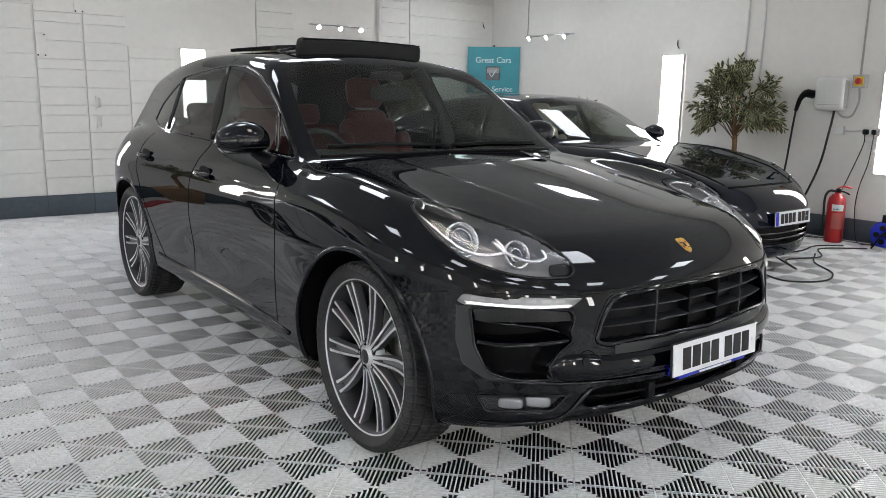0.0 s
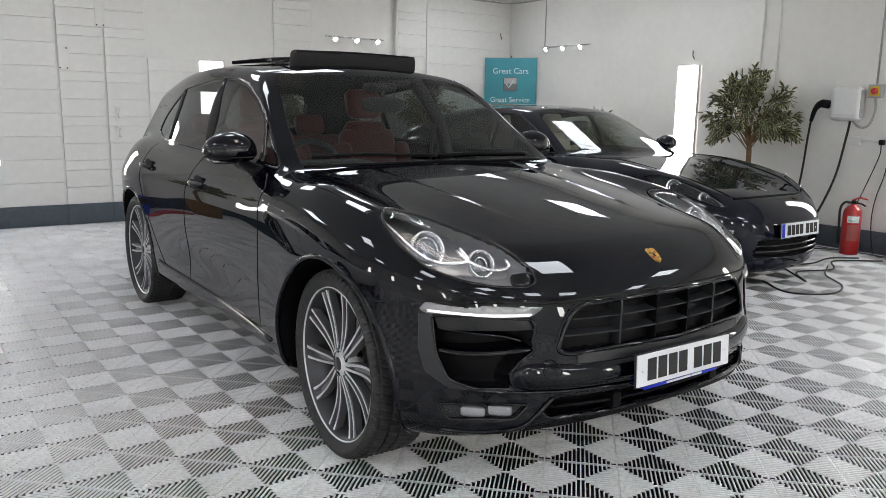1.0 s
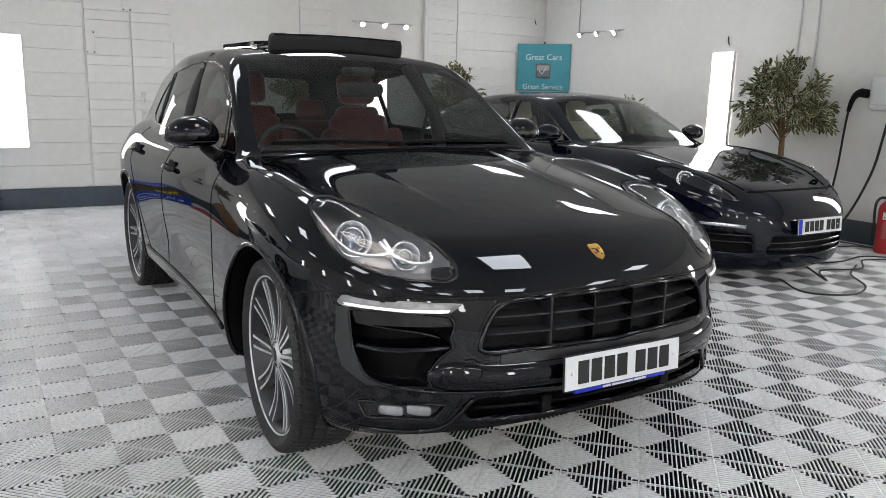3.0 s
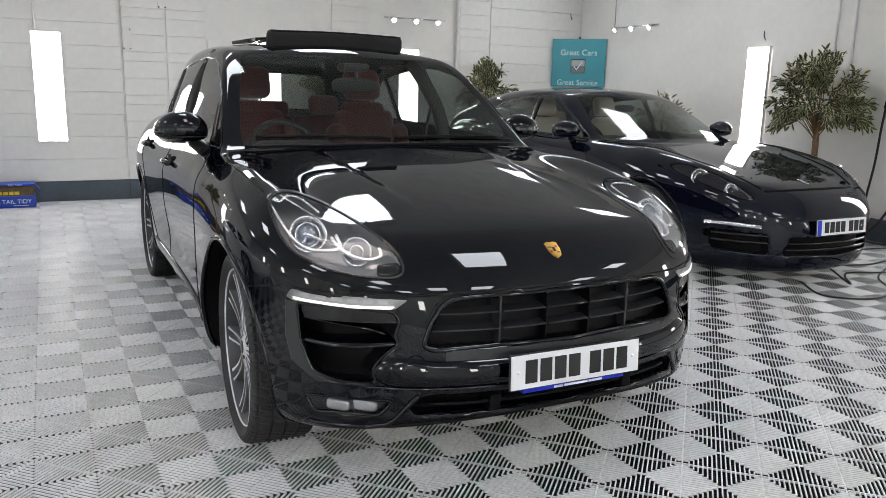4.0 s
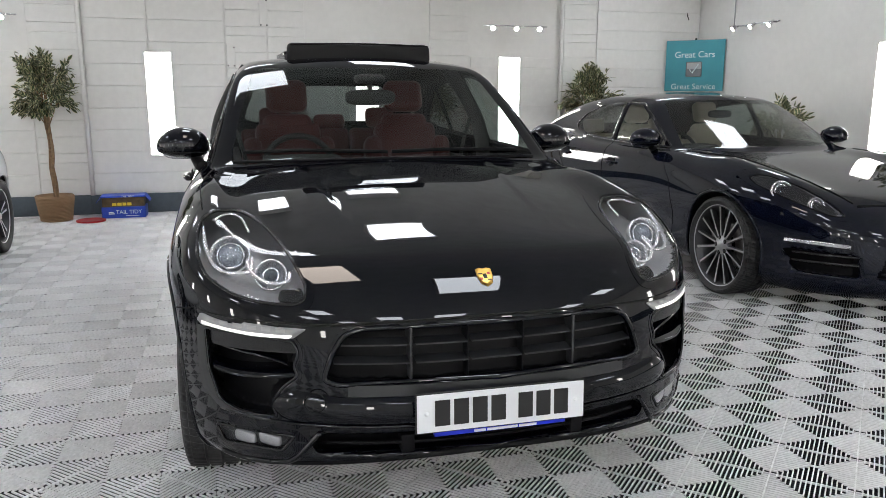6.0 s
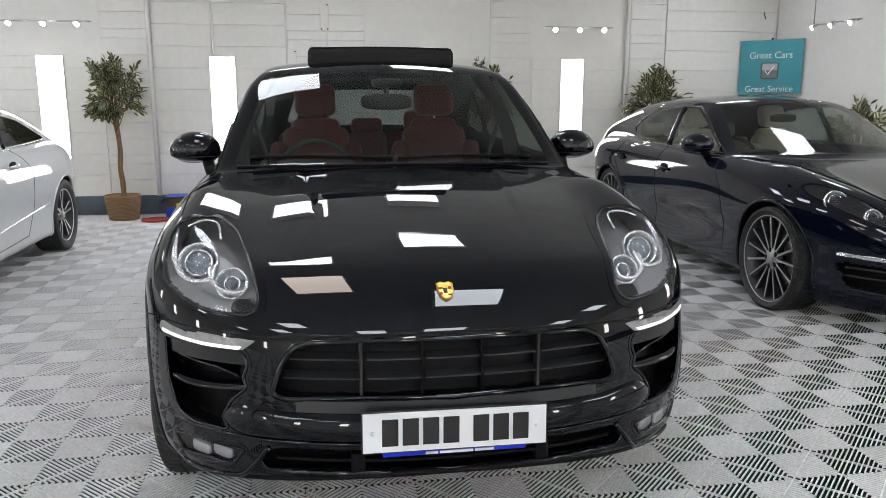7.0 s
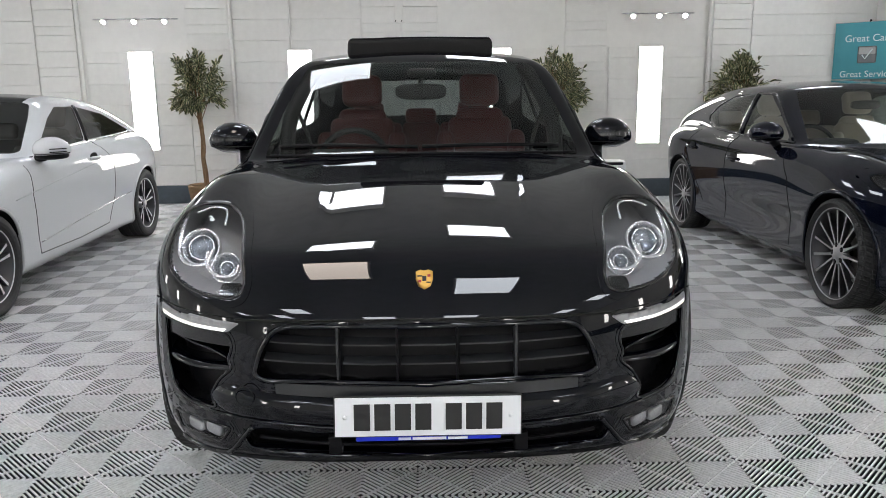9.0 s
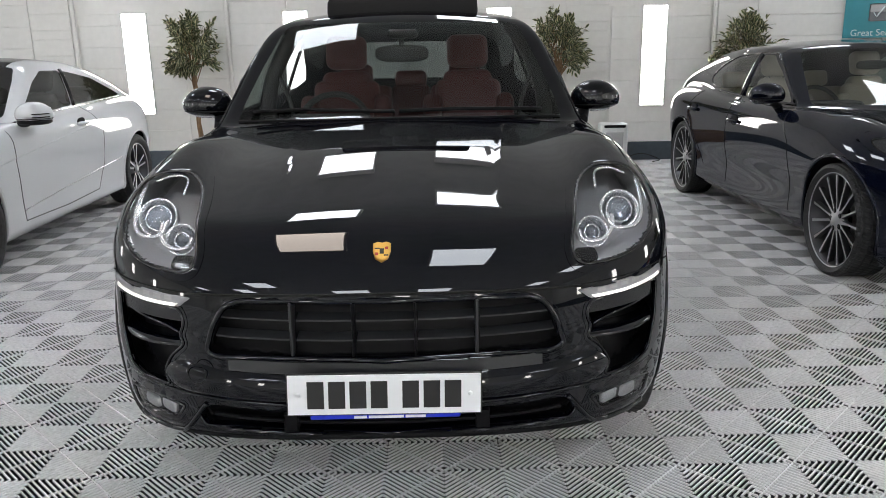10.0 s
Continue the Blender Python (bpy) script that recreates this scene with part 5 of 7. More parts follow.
# ---- potted trees ----
def ficus(x, y, seed, base, low, top, rx, ry, trunk_r, droop, label, leaves=620):
    """A potted fig: wicker basket, twisted stems, a crown of variegated leaves."""
    rng = np.random.default_rng(seed)
    p = thing("potted_tree", x, y, 0, 0, label, "potted tree", "potted trees by the walls")
    prof = [(0.145, 0.0), (0.15, 0.005), (0.19, 0.27), (0.195, 0.285), (0.18, 0.285), (0.17, 0.24)]
    V, F = revolve(prof, 40)
    pot = mesh("basket", V, F, WICKER, p, "brown woven wicker basket")
    rows = []
    for k in range(17):
        z = 0.012 + k * 0.016
        r0 = 0.151 + (0.19 - 0.15) * z / 0.27
        ring = [((r0 + 0.006 * (1 if (i + k) % 2 else -0.3)) * math.cos(2 * math.pi * i / 44), (r0 + 0.006 * (1 if (i + k) % 2 else -0.3)) * math.sin(2 * math.pi * i / 44), z) for i in range(44)]
        rows.append(tube(ring, 0.0085, 5, True))
    mesh("weave", *join(rows), WICKER, pot)
    mesh("soil", *revolve([(0.0, 0.25), (0.10, 0.252), (0.178, 0.245)], 24), SOIL, p)
    stems = []
    for k in range(3):
        a = rng.uniform(0, 6.28)
        pts = []
        for i, z in enumerate(np.linspace(0.24, base + 0.12, 9)):
            t = a + 1.2 * i / 8
            pts.append((0.022 * math.cos(t) + 0.01 * math.sin(i * 1.3 + k), 0.022 * math.sin(t), z))
        stems.append(tube(spline(pts, 3), trunk_r, 8, taper=np.linspace(1, 0.7, 25)))
    mesh("trunk", *join(stems), BARK, p, "slim brown twisted stems")
    mid = (low + top) / 2
    tips, limbs = [], []
    for k in range(34):
        a, e = rng.uniform(0, 2 * math.pi), rng.uniform(-0.75, 1.5)
        r = rng.uniform(0.75, 1.05)
        tip = np.array((rx * math.cos(a) * math.cos(e) * r, ry * math.sin(a) * math.cos(e) * r, mid + (top - low) / 2 * math.sin(e) * r))
        tip[2] -= droop * (math.hypot(tip[0] / rx, tip[1] / ry)) ** 2 * rng.uniform(0.3, 1.0)
        if y > 6 and tip[1] > Y1 - 0.10 - y:
            tip[1] = Y1 - 0.10 - y
        if x > 5 and tip[0] > X1 - 0.05 - x:
            tip[0] = X1 - 0.05 - x
        start = np.array((0, 0, base - 0.05 + rng.uniform(0, 0.15)))
        bend = (start + tip) / 2 + np.array((0, 0, 0.06 + droop * 0.3))
        line = spline([start, bend, tip], 6)
        limbs.append(tube(line, 0.005, 5, taper=np.linspace(1.3, 0.4, len(line))))
        tips.append(line)
    tagged(mesh("branchwork", *join(limbs), BARK, p), kind="stuff")
    V, F, U = [], [], []
    shape = [(0.0, 0.0), (0.25, 0.75), (0.55, 1.0), (0.85, 0.55), (1.0, 0.0)]
    for k in range(leaves):
        line = tips[rng.integers(len(tips))]
        u = rng.uniform(0.30, 1.0) ** 0.7
        i = min(int(u * (len(line) - 1)), len(line) - 2)
        o = line[i] + (line[i + 1] - line[i]) * rng.uniform() + rng.normal(0, 0.028, 3)
        d = (line[i + 1] - line[i])
        d = d / np.linalg.norm(d) + rng.normal(0, 0.55, 3) + np.array((0, 0, -0.35))
        d /= np.linalg.norm(d)
        s = np.cross(d, rng.normal(0, 1, 3) * 0.5 + np.array((0, 0, 1)))
        s /= np.linalg.norm(s)
        n = np.cross(s, d)
        L, wd = rng.uniform(0.06, 0.095), rng.uniform(0.014, 0.021)
        b = len(V)
        for t, ww in shape:
            c = o + d * t * L - n * 0.012 * t * t
            V.extend([c - s * wd * ww + n * 0.004 * ww, c, c + s * wd * ww + n * 0.004 * ww])
            U.extend([1.0 if ww else 0.6, 0.0, 1.0 if ww else 0.6])
        for r in range(len(shape) - 1):
            q = b + r * 3
            F.extend([(q, q + 1, q + 4, q + 3), (q + 1, q + 2, q + 5, q + 4)])
    V = np.array(V)
    if y > 6:
        V[:, 1] = np.minimum(V[:, 1], Y1 - 0.075 - y)
    if x > 5:
        V[:, 0] = np.minimum(V[:, 0], X1 - 0.02 - x)
    cr = mesh("crown", V, F, LEAF, p, "dense crown of small cream-edged green leaves")
    uv = cr.data.uv_layers.new(name="UVMap")
    idx = np.empty(len(cr.data.loops), int)
    cr.data.loops.foreach_get("vertex_index", idx)
    co = np.zeros((len(idx), 2))
    co[:, 0] = np.array(U)[idx]
    uv.data.foreach_set("uv", co.ravel())
    return p


ficus(-2.60, 6.38, 3, 1.05, 1.05, 1.84, 0.36, 0.30, 0.018, 0.10, "potted fig tree in a woven basket by the wall", 1700)
ficus(5.30, 2.32, 5, 1.00, 1.05, 1.80, 0.42, 0.56, 0.026, 0.22, "broad potted fig tree with drooping cream-edged leaves", 2400)
ficus(3.88, 6.42, 8, 1.05, 1.05, 1.74, 0.40, 0.28, 0.018, 0.08, "potted fig tree behind the navy car", 1500)
ficus(1.65, 6.40, 11, 1.05, 1.05, 1.80, 0.36, 0.28, 0.018, 0.12, "potted fig tree behind the black car", 1500)
ficus(5.25, 4.45, 14, 0.72, 0.72, 1.33, 0.34, 0.34, 0.018, 0.10, "short potted fig tree beside the wall", 900)


# ---- boxes by the wall ----
def carton(x, y, turn):
    b = thing("carton", x, y, 0, turn, "blue cardboard parts carton with white lettering", "box")
    boxed("body", (-0.235, -0.14, 0.0, 0.235, 0.14, 0.125), BLUE_CARD, b, bevel=0.004)
    text("lettering", "TAIL TIDY", 0.062, POSTER_WHITE, b, pose(0.055, -0.1415, 0.066, 90), label="white lettering")
    for x0, x1, z0, z1 in ((-0.16, -0.11, 0.06, 0.072), (-0.16, -0.10, 0.045, 0.055), (0.02, 0.16, 0.022, 0.028)):
        boxed("bar", (x0, -0.1435, z0, x1, -0.139, z1), POSTER_WHITE, b)
    c = thing("carton", x - 0.005, y + 0.01, 0.126, turn + 1.5, "blue and brown open cardboard carton on another carton", "box")
    boxed("body", (-0.225, -0.12, 0.0, 0.225, 0.13, 0.10), BROWN_CARD, c, bevel=0.004)
    for k, (x0, x1) in enumerate(((-0.12, -0.075), (-0.065, -0.02), (-0.01, 0.03), (0.04, 0.085))):
        boxed("bar", (x0, -0.1225, 0.012, x1, -0.119, 0.045), YELLOW, c)
    lid = boxed("lid", (-0.235, -0.15, 0.108, 0.235, 0.14, 0.125), BLUE_CARD, c, "blue lid", bevel=0.003)
    text("lettering", "TAIL TIDY", 0.03, POSTER_WHITE, lid, pose(0.05, -0.152, 0.117, 90))
    for s in (-1, 1):
        mesh("flap", *join([(np.array([(s * 0.235, -0.14, 0.12), (s * 0.235, 0.13, 0.12), (s * 0.285, 0.13, 0.05), (s * 0.285, -0.14, 0.05), (s * 0.238, -0.14, 0.123), (s * 0.238, 0.13, 0.123), (s * 0.288, 0.13, 0.053), (s * 0.288, -0.14, 0.053)]), [(0, 1, 2, 3), (7, 6, 5, 4), (0, 3, 7, 4), (1, 5, 6, 2), (3, 2, 6, 7)])]), BLUE_CARD, c, smooth=False)


carton(-1.90, 6.52, 0)
t = thing("red_tray", -2.22, 6.20, 0, 12, "flat red plastic lid lying on the floor", "lid")
mesh("lid", *revolve([(0.0, 0.012), (0.12, 0.014), (0.15, 0.022), (0.155, 0.018), (0.15, 0.002), (0.0, 0.0)], 32), RED_PAINT, t)


# ---- charging corner on the plain wall ----
def charger():
    c = thing("car_charger", X1, 1.47, 1.30, -90, "white wall-mounted car charging box", "car charger")
    bm = bmesh.new()
    box(bm, -0.155, -0.11, 0.0, 0.155, -0.002, 0.335, 0.045, 4)
    part("case", bm, WHITE_PLASTIC, c, "white rounded case")
    boxed("seam", (-0.11, -0.112, 0.055, 0.11, -0.105, 0.060), GREY_PLASTIC, c)
    boxed("side_band", (0.145, -0.09, 0.03, 0.158, -0.02, 0.30), GREY_PLASTIC, c, bevel=0.004)
    k = thing("charging_cable", 0, 0, 0, 0, "black charging cable hanging from the wall box", "cable")
    pl = mesh("plug", *tube(spline([(X1 - 0.06, 1.655, 1.46), (X1 - 0.14, 1.69, 1.465), (X1 - 0.17, 1.73, 1.41), (X1 - 0.15, 1.775, 1.29)], 5), 0.034, 12, taper=np.interp(np.arange(16), [0, 4, 9, 15], [1.3, 1.25, 0.8, 0.55])), BLACK_PLASTIC, k, "black plug")
    mesh("lead", *tube(spline([(X1 - 0.15, 1.775, 1.29), (X1 - 0.12, 1.81, 1.1), (X1 - 0.06, 1.87, 0.75), (X1 - 0.08, 1.90, 0.4), (X1 - 0.12, 1.9, 0.05), (X1 - 0.3, 1.8, 0.014)], 6), 0.011), CABLE, k)
    mesh("lead", *tube(spline([(X1 - 0.05, 1.42, 1.32), (X1 - 0.05, 1.45, 1.1), (X1 - 0.06, 1.52, 0.7), (X1 - 0.16, 1.66, 0.25), (X1 - 0.5, 1.7, 0.03), (X1 - 1.0, 1.5, 0.014)], 6), 0.012), CABLE, k)
    s = thing("isolator_switch", X1, 1.205, 1.525, -90, "grey switch box with a yellow plate and red knob", "switch")
    boxed("case", (-0.065, -0.07, 0.0, 0.065, -0.002, 0.13), GREY_PLASTIC, s, bevel=0.006)
    boxed("plate", (-0.045, -0.076, 0.02, 0.045, -0.069, 0.11), YELLOW, s, "yellow plate", bevel=0.003)
    mesh("knob", *moved(revolve([(0, -0.10), (0.026, -0.098), (0.030, -0.09), (0.032, -0.074)], 24, "y"), pose(0, 0, 0.065)), RED_PAINT, s, "red round knob")
    w = thing("power_lead", 0, 0, 0, 0, "grey lead between switch box and charger", "cable")
    mesh("lead", *tube(spline([(X1 - 0.03, 1.21, 1.525), (X1 - 0.03, 1.20, 1.40), (X1 - 0.03, 1.25, 1.26), (X1 - 0.03, 1.34, 1.24), (X1 - 0.04, 1.42, 1.31)], 6), 0.011), GREY_PLASTIC, w)
    o = thing("socket", X1, 1.04, 1.055, -90, "white double wall socket with two black plugs", "socket")
    boxed("case", (-0.085, -0.045, 0.0, 0.085, -0.002, 0.09), WHITE_PLASTIC, o, bevel=0.006)
    for k in (-0.045, 0.04):
        boxed("plug", (k - 0.026, -0.085, 0.02, k + 0.026, -0.04, 0.072), BLACK_PLASTIC, o, "black plug", bevel=0.012, seg=3, smooth=True)
    o2 = thing("socket", X1, 1.36, 1.06, -90, "white single wall socket", "socket")
    boxed("case", (-0.045, -0.04, 0.0, 0.045, -0.002, 0.088), WHITE_PLASTIC, o2, bevel=0.006)
    o3 = thing("junction_box", X1, 1.03, 0.93, -90, "small white junction box", "junction box")
    boxed("case", (-0.045, -0.035, 0.0, 0.045, -0.002, 0.09), WHITE_PLASTIC, o3, bevel=0.005)
    pipe([(X1 - 0.012, 1.31, 1.105), (X1 - 0.012, 1.12, 1.105)], 0.010, WHITE_PLASTIC, "thin white conduit between sockets", "conduit")
    pipe([(X1 - 0.012, 1.00, 1.145), (X1 - 0.012, 1.00, H)], 0.010, WHITE_PLASTIC, "thin white conduit up the wall", "conduit")
    pipe([(X1 - 0.012, 1.22, 1.655), (X1 - 0.012, 1.22, H)], 0.010, GREY_PLASTIC, "thin grey conduit up the wall", "conduit")
    for y0, pts in ((1.085, [(X1 - 0.07, 1.085, 1.075), (X1 - 0.06, 1.10, 0.95), (X1 - 0.10, 1.20, 0.6), (X1 - 0.14, 1.27, 0.35), (X1 - 0.08, 1.30, 0.02), (X1 - 0.3, 1.5, 0.012), (X1 - 1.2, 1.6, 0.012)]),
                    (1.0, [(X1 - 0.07, 1.0, 1.075), (X1 - 0.05, 1.03, 0.8), (X1 - 0.05, 1.09, 0.55), (X1 - 0.06, 1.10, 0.3), (X1 - 0.10, 1.03, 0.015), (X1 - 0.2, 0.9, 0.012)])):
        a = thing("extension_lead", 0, 0, 0, 0, "thin black lead hanging from a wall socket", "cable")
        mesh("lead", *tube(spline(pts, 8), 0.0055), CABLE, a)


charger()


def extinguisher(x, y):
    e = thing("fire_extinguisher", x, y, 0, -50, "red fire extinguisher standing on the floor", "fire extinguisher")
    mesh("cylinder", *revolve([(0.0, 0.0), (0.078, 0.0), (0.086, 0.012), (0.086, 0.40), (0.078, 0.44), (0.050, 0.475), (0.028, 0.485), (0.028, 0.50)], 40), RED_PAINT, e, "red enamelled cylinder")
    bm = bmesh.new()
    box(bm, -0.02, -0.02, 0.49, 0.02, 0.02, 0.535, 0.006)
    part("valve", bm, BLACK_PLASTIC, e, smooth=False)
    mesh("handle", *tube(spline([(-0.01, 0, 0.535), (0.05, 0, 0.56), (0.12, 0, 0.545)], 5), 0.009), RED_PAINT, e)
    mesh("lever", *tube(spline([(0.0, 0, 0.51), (0.06, 0, 0.505), (0.11, 0, 0.48)], 5), 0.008), BLACK_PLASTIC, e)
    mesh("hose", *tube(spline([(-0.02, 0, 0.51), (-0.08, 0.0, 0.51), (-0.115, 0.0, 0.44), (-0.11, 0.0, 0.25), (-0.105, 0.0, 0.10)], 6), 0.012), CABLE, e, "black rubber hose")
    for z0, z1, m, a0, a1 in ((0.32, 0.385, POSTER_WHITE, -2.3, -1.0), (0.14, 0.30, mat("faded_label", (0.42, 0.10, 0.09), 0.5, blotch=0.3), -2.2, -0.9)):
        V = [(0.0868 * math.cos(t), 0.0868 * math.sin(t), z) for z in (z0, z1) for t in np.linspace(a0, a1, 12)]
        mesh("label", V, [(i, i + 1, 13 + i, 12 + i) for i in range(11)], m, e)
    for k in range(5):
        boxed("bar", (-0.05 + 0.012 * k, -0.0885, 0.335, -0.043 + 0.012 * k, -0.0865, 0.345), INK, e)


extinguisher(5.44, 1.20)


def cable_reel(x, y):
    r = thing("cable_reel", x, y, 0, 25, "blue and black cable reel on a floor stand", "cable reel")
    for s in (-1, 1):
        d = mesh("flange", *moved(revolve([(0.03, 0.006), (0.115, 0.006), (0.12, 0.0), (0.115, -0.006), (0.03, -0.006)], 40, "x", True), pose(s * 0.06, 0, 0.145)), PLATE_BLUE, r, "blue plastic disc")
        for k in range(5):
            t = 2 * math.pi * k / 5
            mesh("opening", *moved(revolve([(0.0, 0.0085 * s), (0.026, 0.0085 * s), (0.027, 0.005 * s)], 16, "x"), pose(s * 0.06, 0.07 * math.cos(t), 0.145 + 0.07 * math.sin(t))), GAP, d)
    mesh("wound_cable", *join([tube([(u, 0.085 * math.cos(t), 0.145 + 0.085 * math.sin(t)) for t in np.linspace(0, 2 * math.pi, 24, endpoint=False)], 0.008, 6, True) for u in np.linspace(-0.045, 0.045, 7)]), CABLE, r)
    for s in (-1, 1):
        mesh("stand", *tube(spline([(s * 0.085, -0.10, 0.010), (s * 0.085, 0.0, 0.16), (s * 0.085, 0.10, 0.010)], 6), 0.009), BLACK_PLASTIC, r)
    mesh("grip", *tube([(-0.085, 0, 0.29), (0.085, 0, 0.29)], 0.014), BLACK_PLASTIC, r)
    boxed("grip_block", (-0.05, -0.03, 0.25, 0.05, 0.03, 0.33), BLACK_PLASTIC, r, bevel=0.01)


cable_reel(5.44, 0.72)

# cables lying on the floor round the navy car
for pts in ([(4.6, 0.95, 0.008), (4.2, 0.75, 0.008), (3.9, 0.45, 0.008), (3.55, 0.35, 0.008), (3.3, 0.55, 0.008), (3.5, 0.9, 0.008)],
            [(5.3, 0.8, 0.008), (4.9, 1.05, 0.008), (4.5, 0.85, 0.008), (4.1, 0.95, 0.008), (3.8, 0.7, 0.008), (3.9, 0.95, 0.06)],
            [(5.25, 1.0, 0.008), (5.0, 1.15, 0.008), (4.6, 1.1, 0.008), (4.2, 1.2, 0.008)]):
    k = thing("floor_cable", 0, 0, 0, 0, "thin black cable lying on the floor tiles", "cable")
    mesh("lead", *tube(spline(pts, 10), 0.007), CABLE, k)


# ---- air unit behind the black car ----
def air_unit(x, y):
    a = thing("air_unit", x, y, 0, 0, "white portable air unit standing by the wall", "dehumidifier")
    bm = bmesh.new()
    box(bm, -0.165, -0.12, 0.02, 0.165, 0.12, 0.49, 0.03, 3)
    part("case", bm, WHITE_PLASTIC, a, "white plastic case")
    boxed("top_vent", (-0.13, -0.128, 0.44, 0.13, -0.05, 0.475), BLACK_PLASTIC, a, "dark air slot", bevel=0.012, seg=3)
    boxed("front_panel", (-0.105, -0.126, 0.06, 0.105, -0.115, 0.39), GREY_PLASTIC, a, "grey front panel", bevel=0.006)
    for s in (-1, 1):
        boxed("foot", (s * 0.13 - 0.02, -0.09, 0.0, s * 0.13 + 0.02, 0.09, 0.022), BLACK_PLASTIC, a)
    k = thing("floor_cable", 0, 0, 0, 0, "thin black lead lying by the wall", "cable")
    mesh("lead", *tube(spline([(x + 0.2, y + 0.1, 0.06), (x + 0.4, y + 0.1, 0.10), (x + 0.6, y + 0.05, 0.03), (x + 0.5, y, 0.008)], 8), 0.006), CABLE, k)


air_unit(2.35, 6.52)


# ---- the black car in the middle ----
def build_suv():
    car = thing("car", 0.010, 0, 0, 0, "glossy black sport utility car with red leather seats", "car")
    car["style"] = "suv"
    t = suv_table()
    grid = (np.r_[-0.009, np.arange(0.009, 1.02, 0.018)], np.r_[np.arange(-0.99, -0.20, 0.012), np.arange(-0.20, 3.86, 0.022)], np.arange(0.15, 1.66, 0.0155))
    screen = rounded([(-0.3, 1.098), (0.40, 1.094), (0.69, 1.078), (0.727, 1.086), (0.713, 1.16), (0.674, 1.29), (0.63, 1.405), (0.602, 1.482), (0.578, 1.512), (0.50, 1.522), (-0.3, 1.527)], 0.02)
    front = rounded([(0.862, 1.103), (1.575, 1.118), (1.675, 1.488), (1.50, 1.480), (1.31, 1.443), (1.15, 1.380), (1.00, 1.300), (0.955, 1.268)], 0.025)
    tri = rounded([(0.69, 1.088), (0.825, 1.098), (0.918, 1.258), (0.835, 1.190)], 0.008)
    rear = rounded([(1.64, 1.120), (2.33, 1.137), (2.345, 1.425), (2.20, 1.450), (1.87, 1.480), (1.745, 1.488)], 0.025)
    quart = rounded([(2.40, 1.142), (2.57, 1.152), (2.75, 1.190), (2.68, 1.265), (2.415, 1.418)], 0.02)
    panels = [
        ("front_bumper", lambda c: (c[:, 1] < -0.25) & (c[:, 2] < 0.735 + 0.03 * np.clip((np.abs(c[:, 0]) - 0.5) / 0.4, 0, 1) - 0.06 * np.clip((c[:, 1] + 0.6) / 0.3, 0, 1))),
        ("bonnet", lambda c: (c[:, 1] < 0.62) & (c[:, 2] > 0.70) & ((np.abs(c[:, 0]) < 0.80) | (c[:, 1] < -0.3)) & (c[:, 2] > 0.86 + 0.1 * (c[:, 1] > 0.2) - 0.2 * (c[:, 1] < -0.3))),
        ("front_wing", lambda c: (c[:, 1] < 0.63) & (c[:, 2] < 1.09)),
        ("front_door", lambda c: (c[:, 1] >= 0.63) & (c[:, 1] < 1.68) & (c[:, 2] < 1.12) & (c[:, 2] > 0.33) & (np.abs(c[:, 0]) > 0.5)),
        ("rear_door", lambda c: (c[:, 1] >= 1.68) & (c[:, 1] < 2.62) & (c[:, 2] < 1.15) & (c[:, 2] > 0.33) & (np.abs(c[:, 0]) > 0.5)),
        ("sill", lambda c: (c[:, 2] < 0.34) & (c[:, 1] > 0.3) & (c[:, 1] < 2.6)),
        ("roof", lambda c: (c[:, 2] > 1.45)),
        ("tailgate", lambda c: (c[:, 1] > 3.2) & (c[:, 2] > 0.75) & (np.abs(c[:, 0]) < 0.75)),
        ("rear_bumper", lambda c: (c[:, 1] > 3.2)),
    ]
    f = skins("suv", t, grid, screen, {"front_window": (front, SIDE_GLASS), "corner_window": (tri, SIDE_GLASS), "rear_window": (rear, PRIVACY_GLASS), "quarter_window": (quart, PRIVACY_GLASS),}, 
              dict(lamp=HEADLIGHT, tail_glass=rounded([(-0.3, 1.17), (0.54, 1.17), (0.60, 1.20), (0.52, 1.42), (0.47, 1.445), (-0.3, 1.455)], 0.03), panels=panels, pairs=dict(front_wing=1, front_door=1, rear_door=1, sill=1)), BLACK_PAINT, car, SCREEN_GLASS)
    for s in (-1, 1):
        for y in (-0.045, 2.807):
            wheel(car, s * (0.803 if y < 1 else 0.805), y, 0.371, 0.371, 0.302, 0.255, "suv", s, -2 if y < 1 else 0)
        wing_mirror(car, f, s * 0.945, 0.935, 1.150, s, BLACK_PAINT, (s * 0.852, 0.80, 1.050))
        door_handle(car, f, 1.47, 0.944, s)
        door_handle(car, f, 2.44, 0.972, s)
        side = (-s, 0, 0)
        X = s * 1.3
        dl = lambda pts: [(X, y, z) for y, z in pts]
        strip("shut_line", f, dl([(0.62, 0.36), (0.62, 0.6), (0.60, 0.8), (0.62, 1.0), (0.70, 1.05)]), side, 0.0025, GAP, car)
        strip("shut_line", f, dl([(1.70, 0.36), (1.69, 0.7), (1.64, 0.95), (1.60, 1.1)]), side, 0.0025, GAP, car)
        strip("shut_line", f, dl([(2.28, 0.50), (2.44, 0.68), (2.56, 0.9), (2.60, 1.1)]), side, 0.0025, GAP, car)
        strip("shut_line", f, dl([(0.62, 0.36), (1.2, 0.355), (1.8, 0.36), (2.15, 0.38), (2.28, 0.50)]), side, 0.0025, GAP, car)
        # sill ledge under the doors
        strip("sill_ledge", f, dl([(0.50, 0.335), (0.9, 0.35), (1.5, 0.362), (2.1, 0.375), (2.28, 0.385)]), side, 0.011, BLACK_PAINT, car)
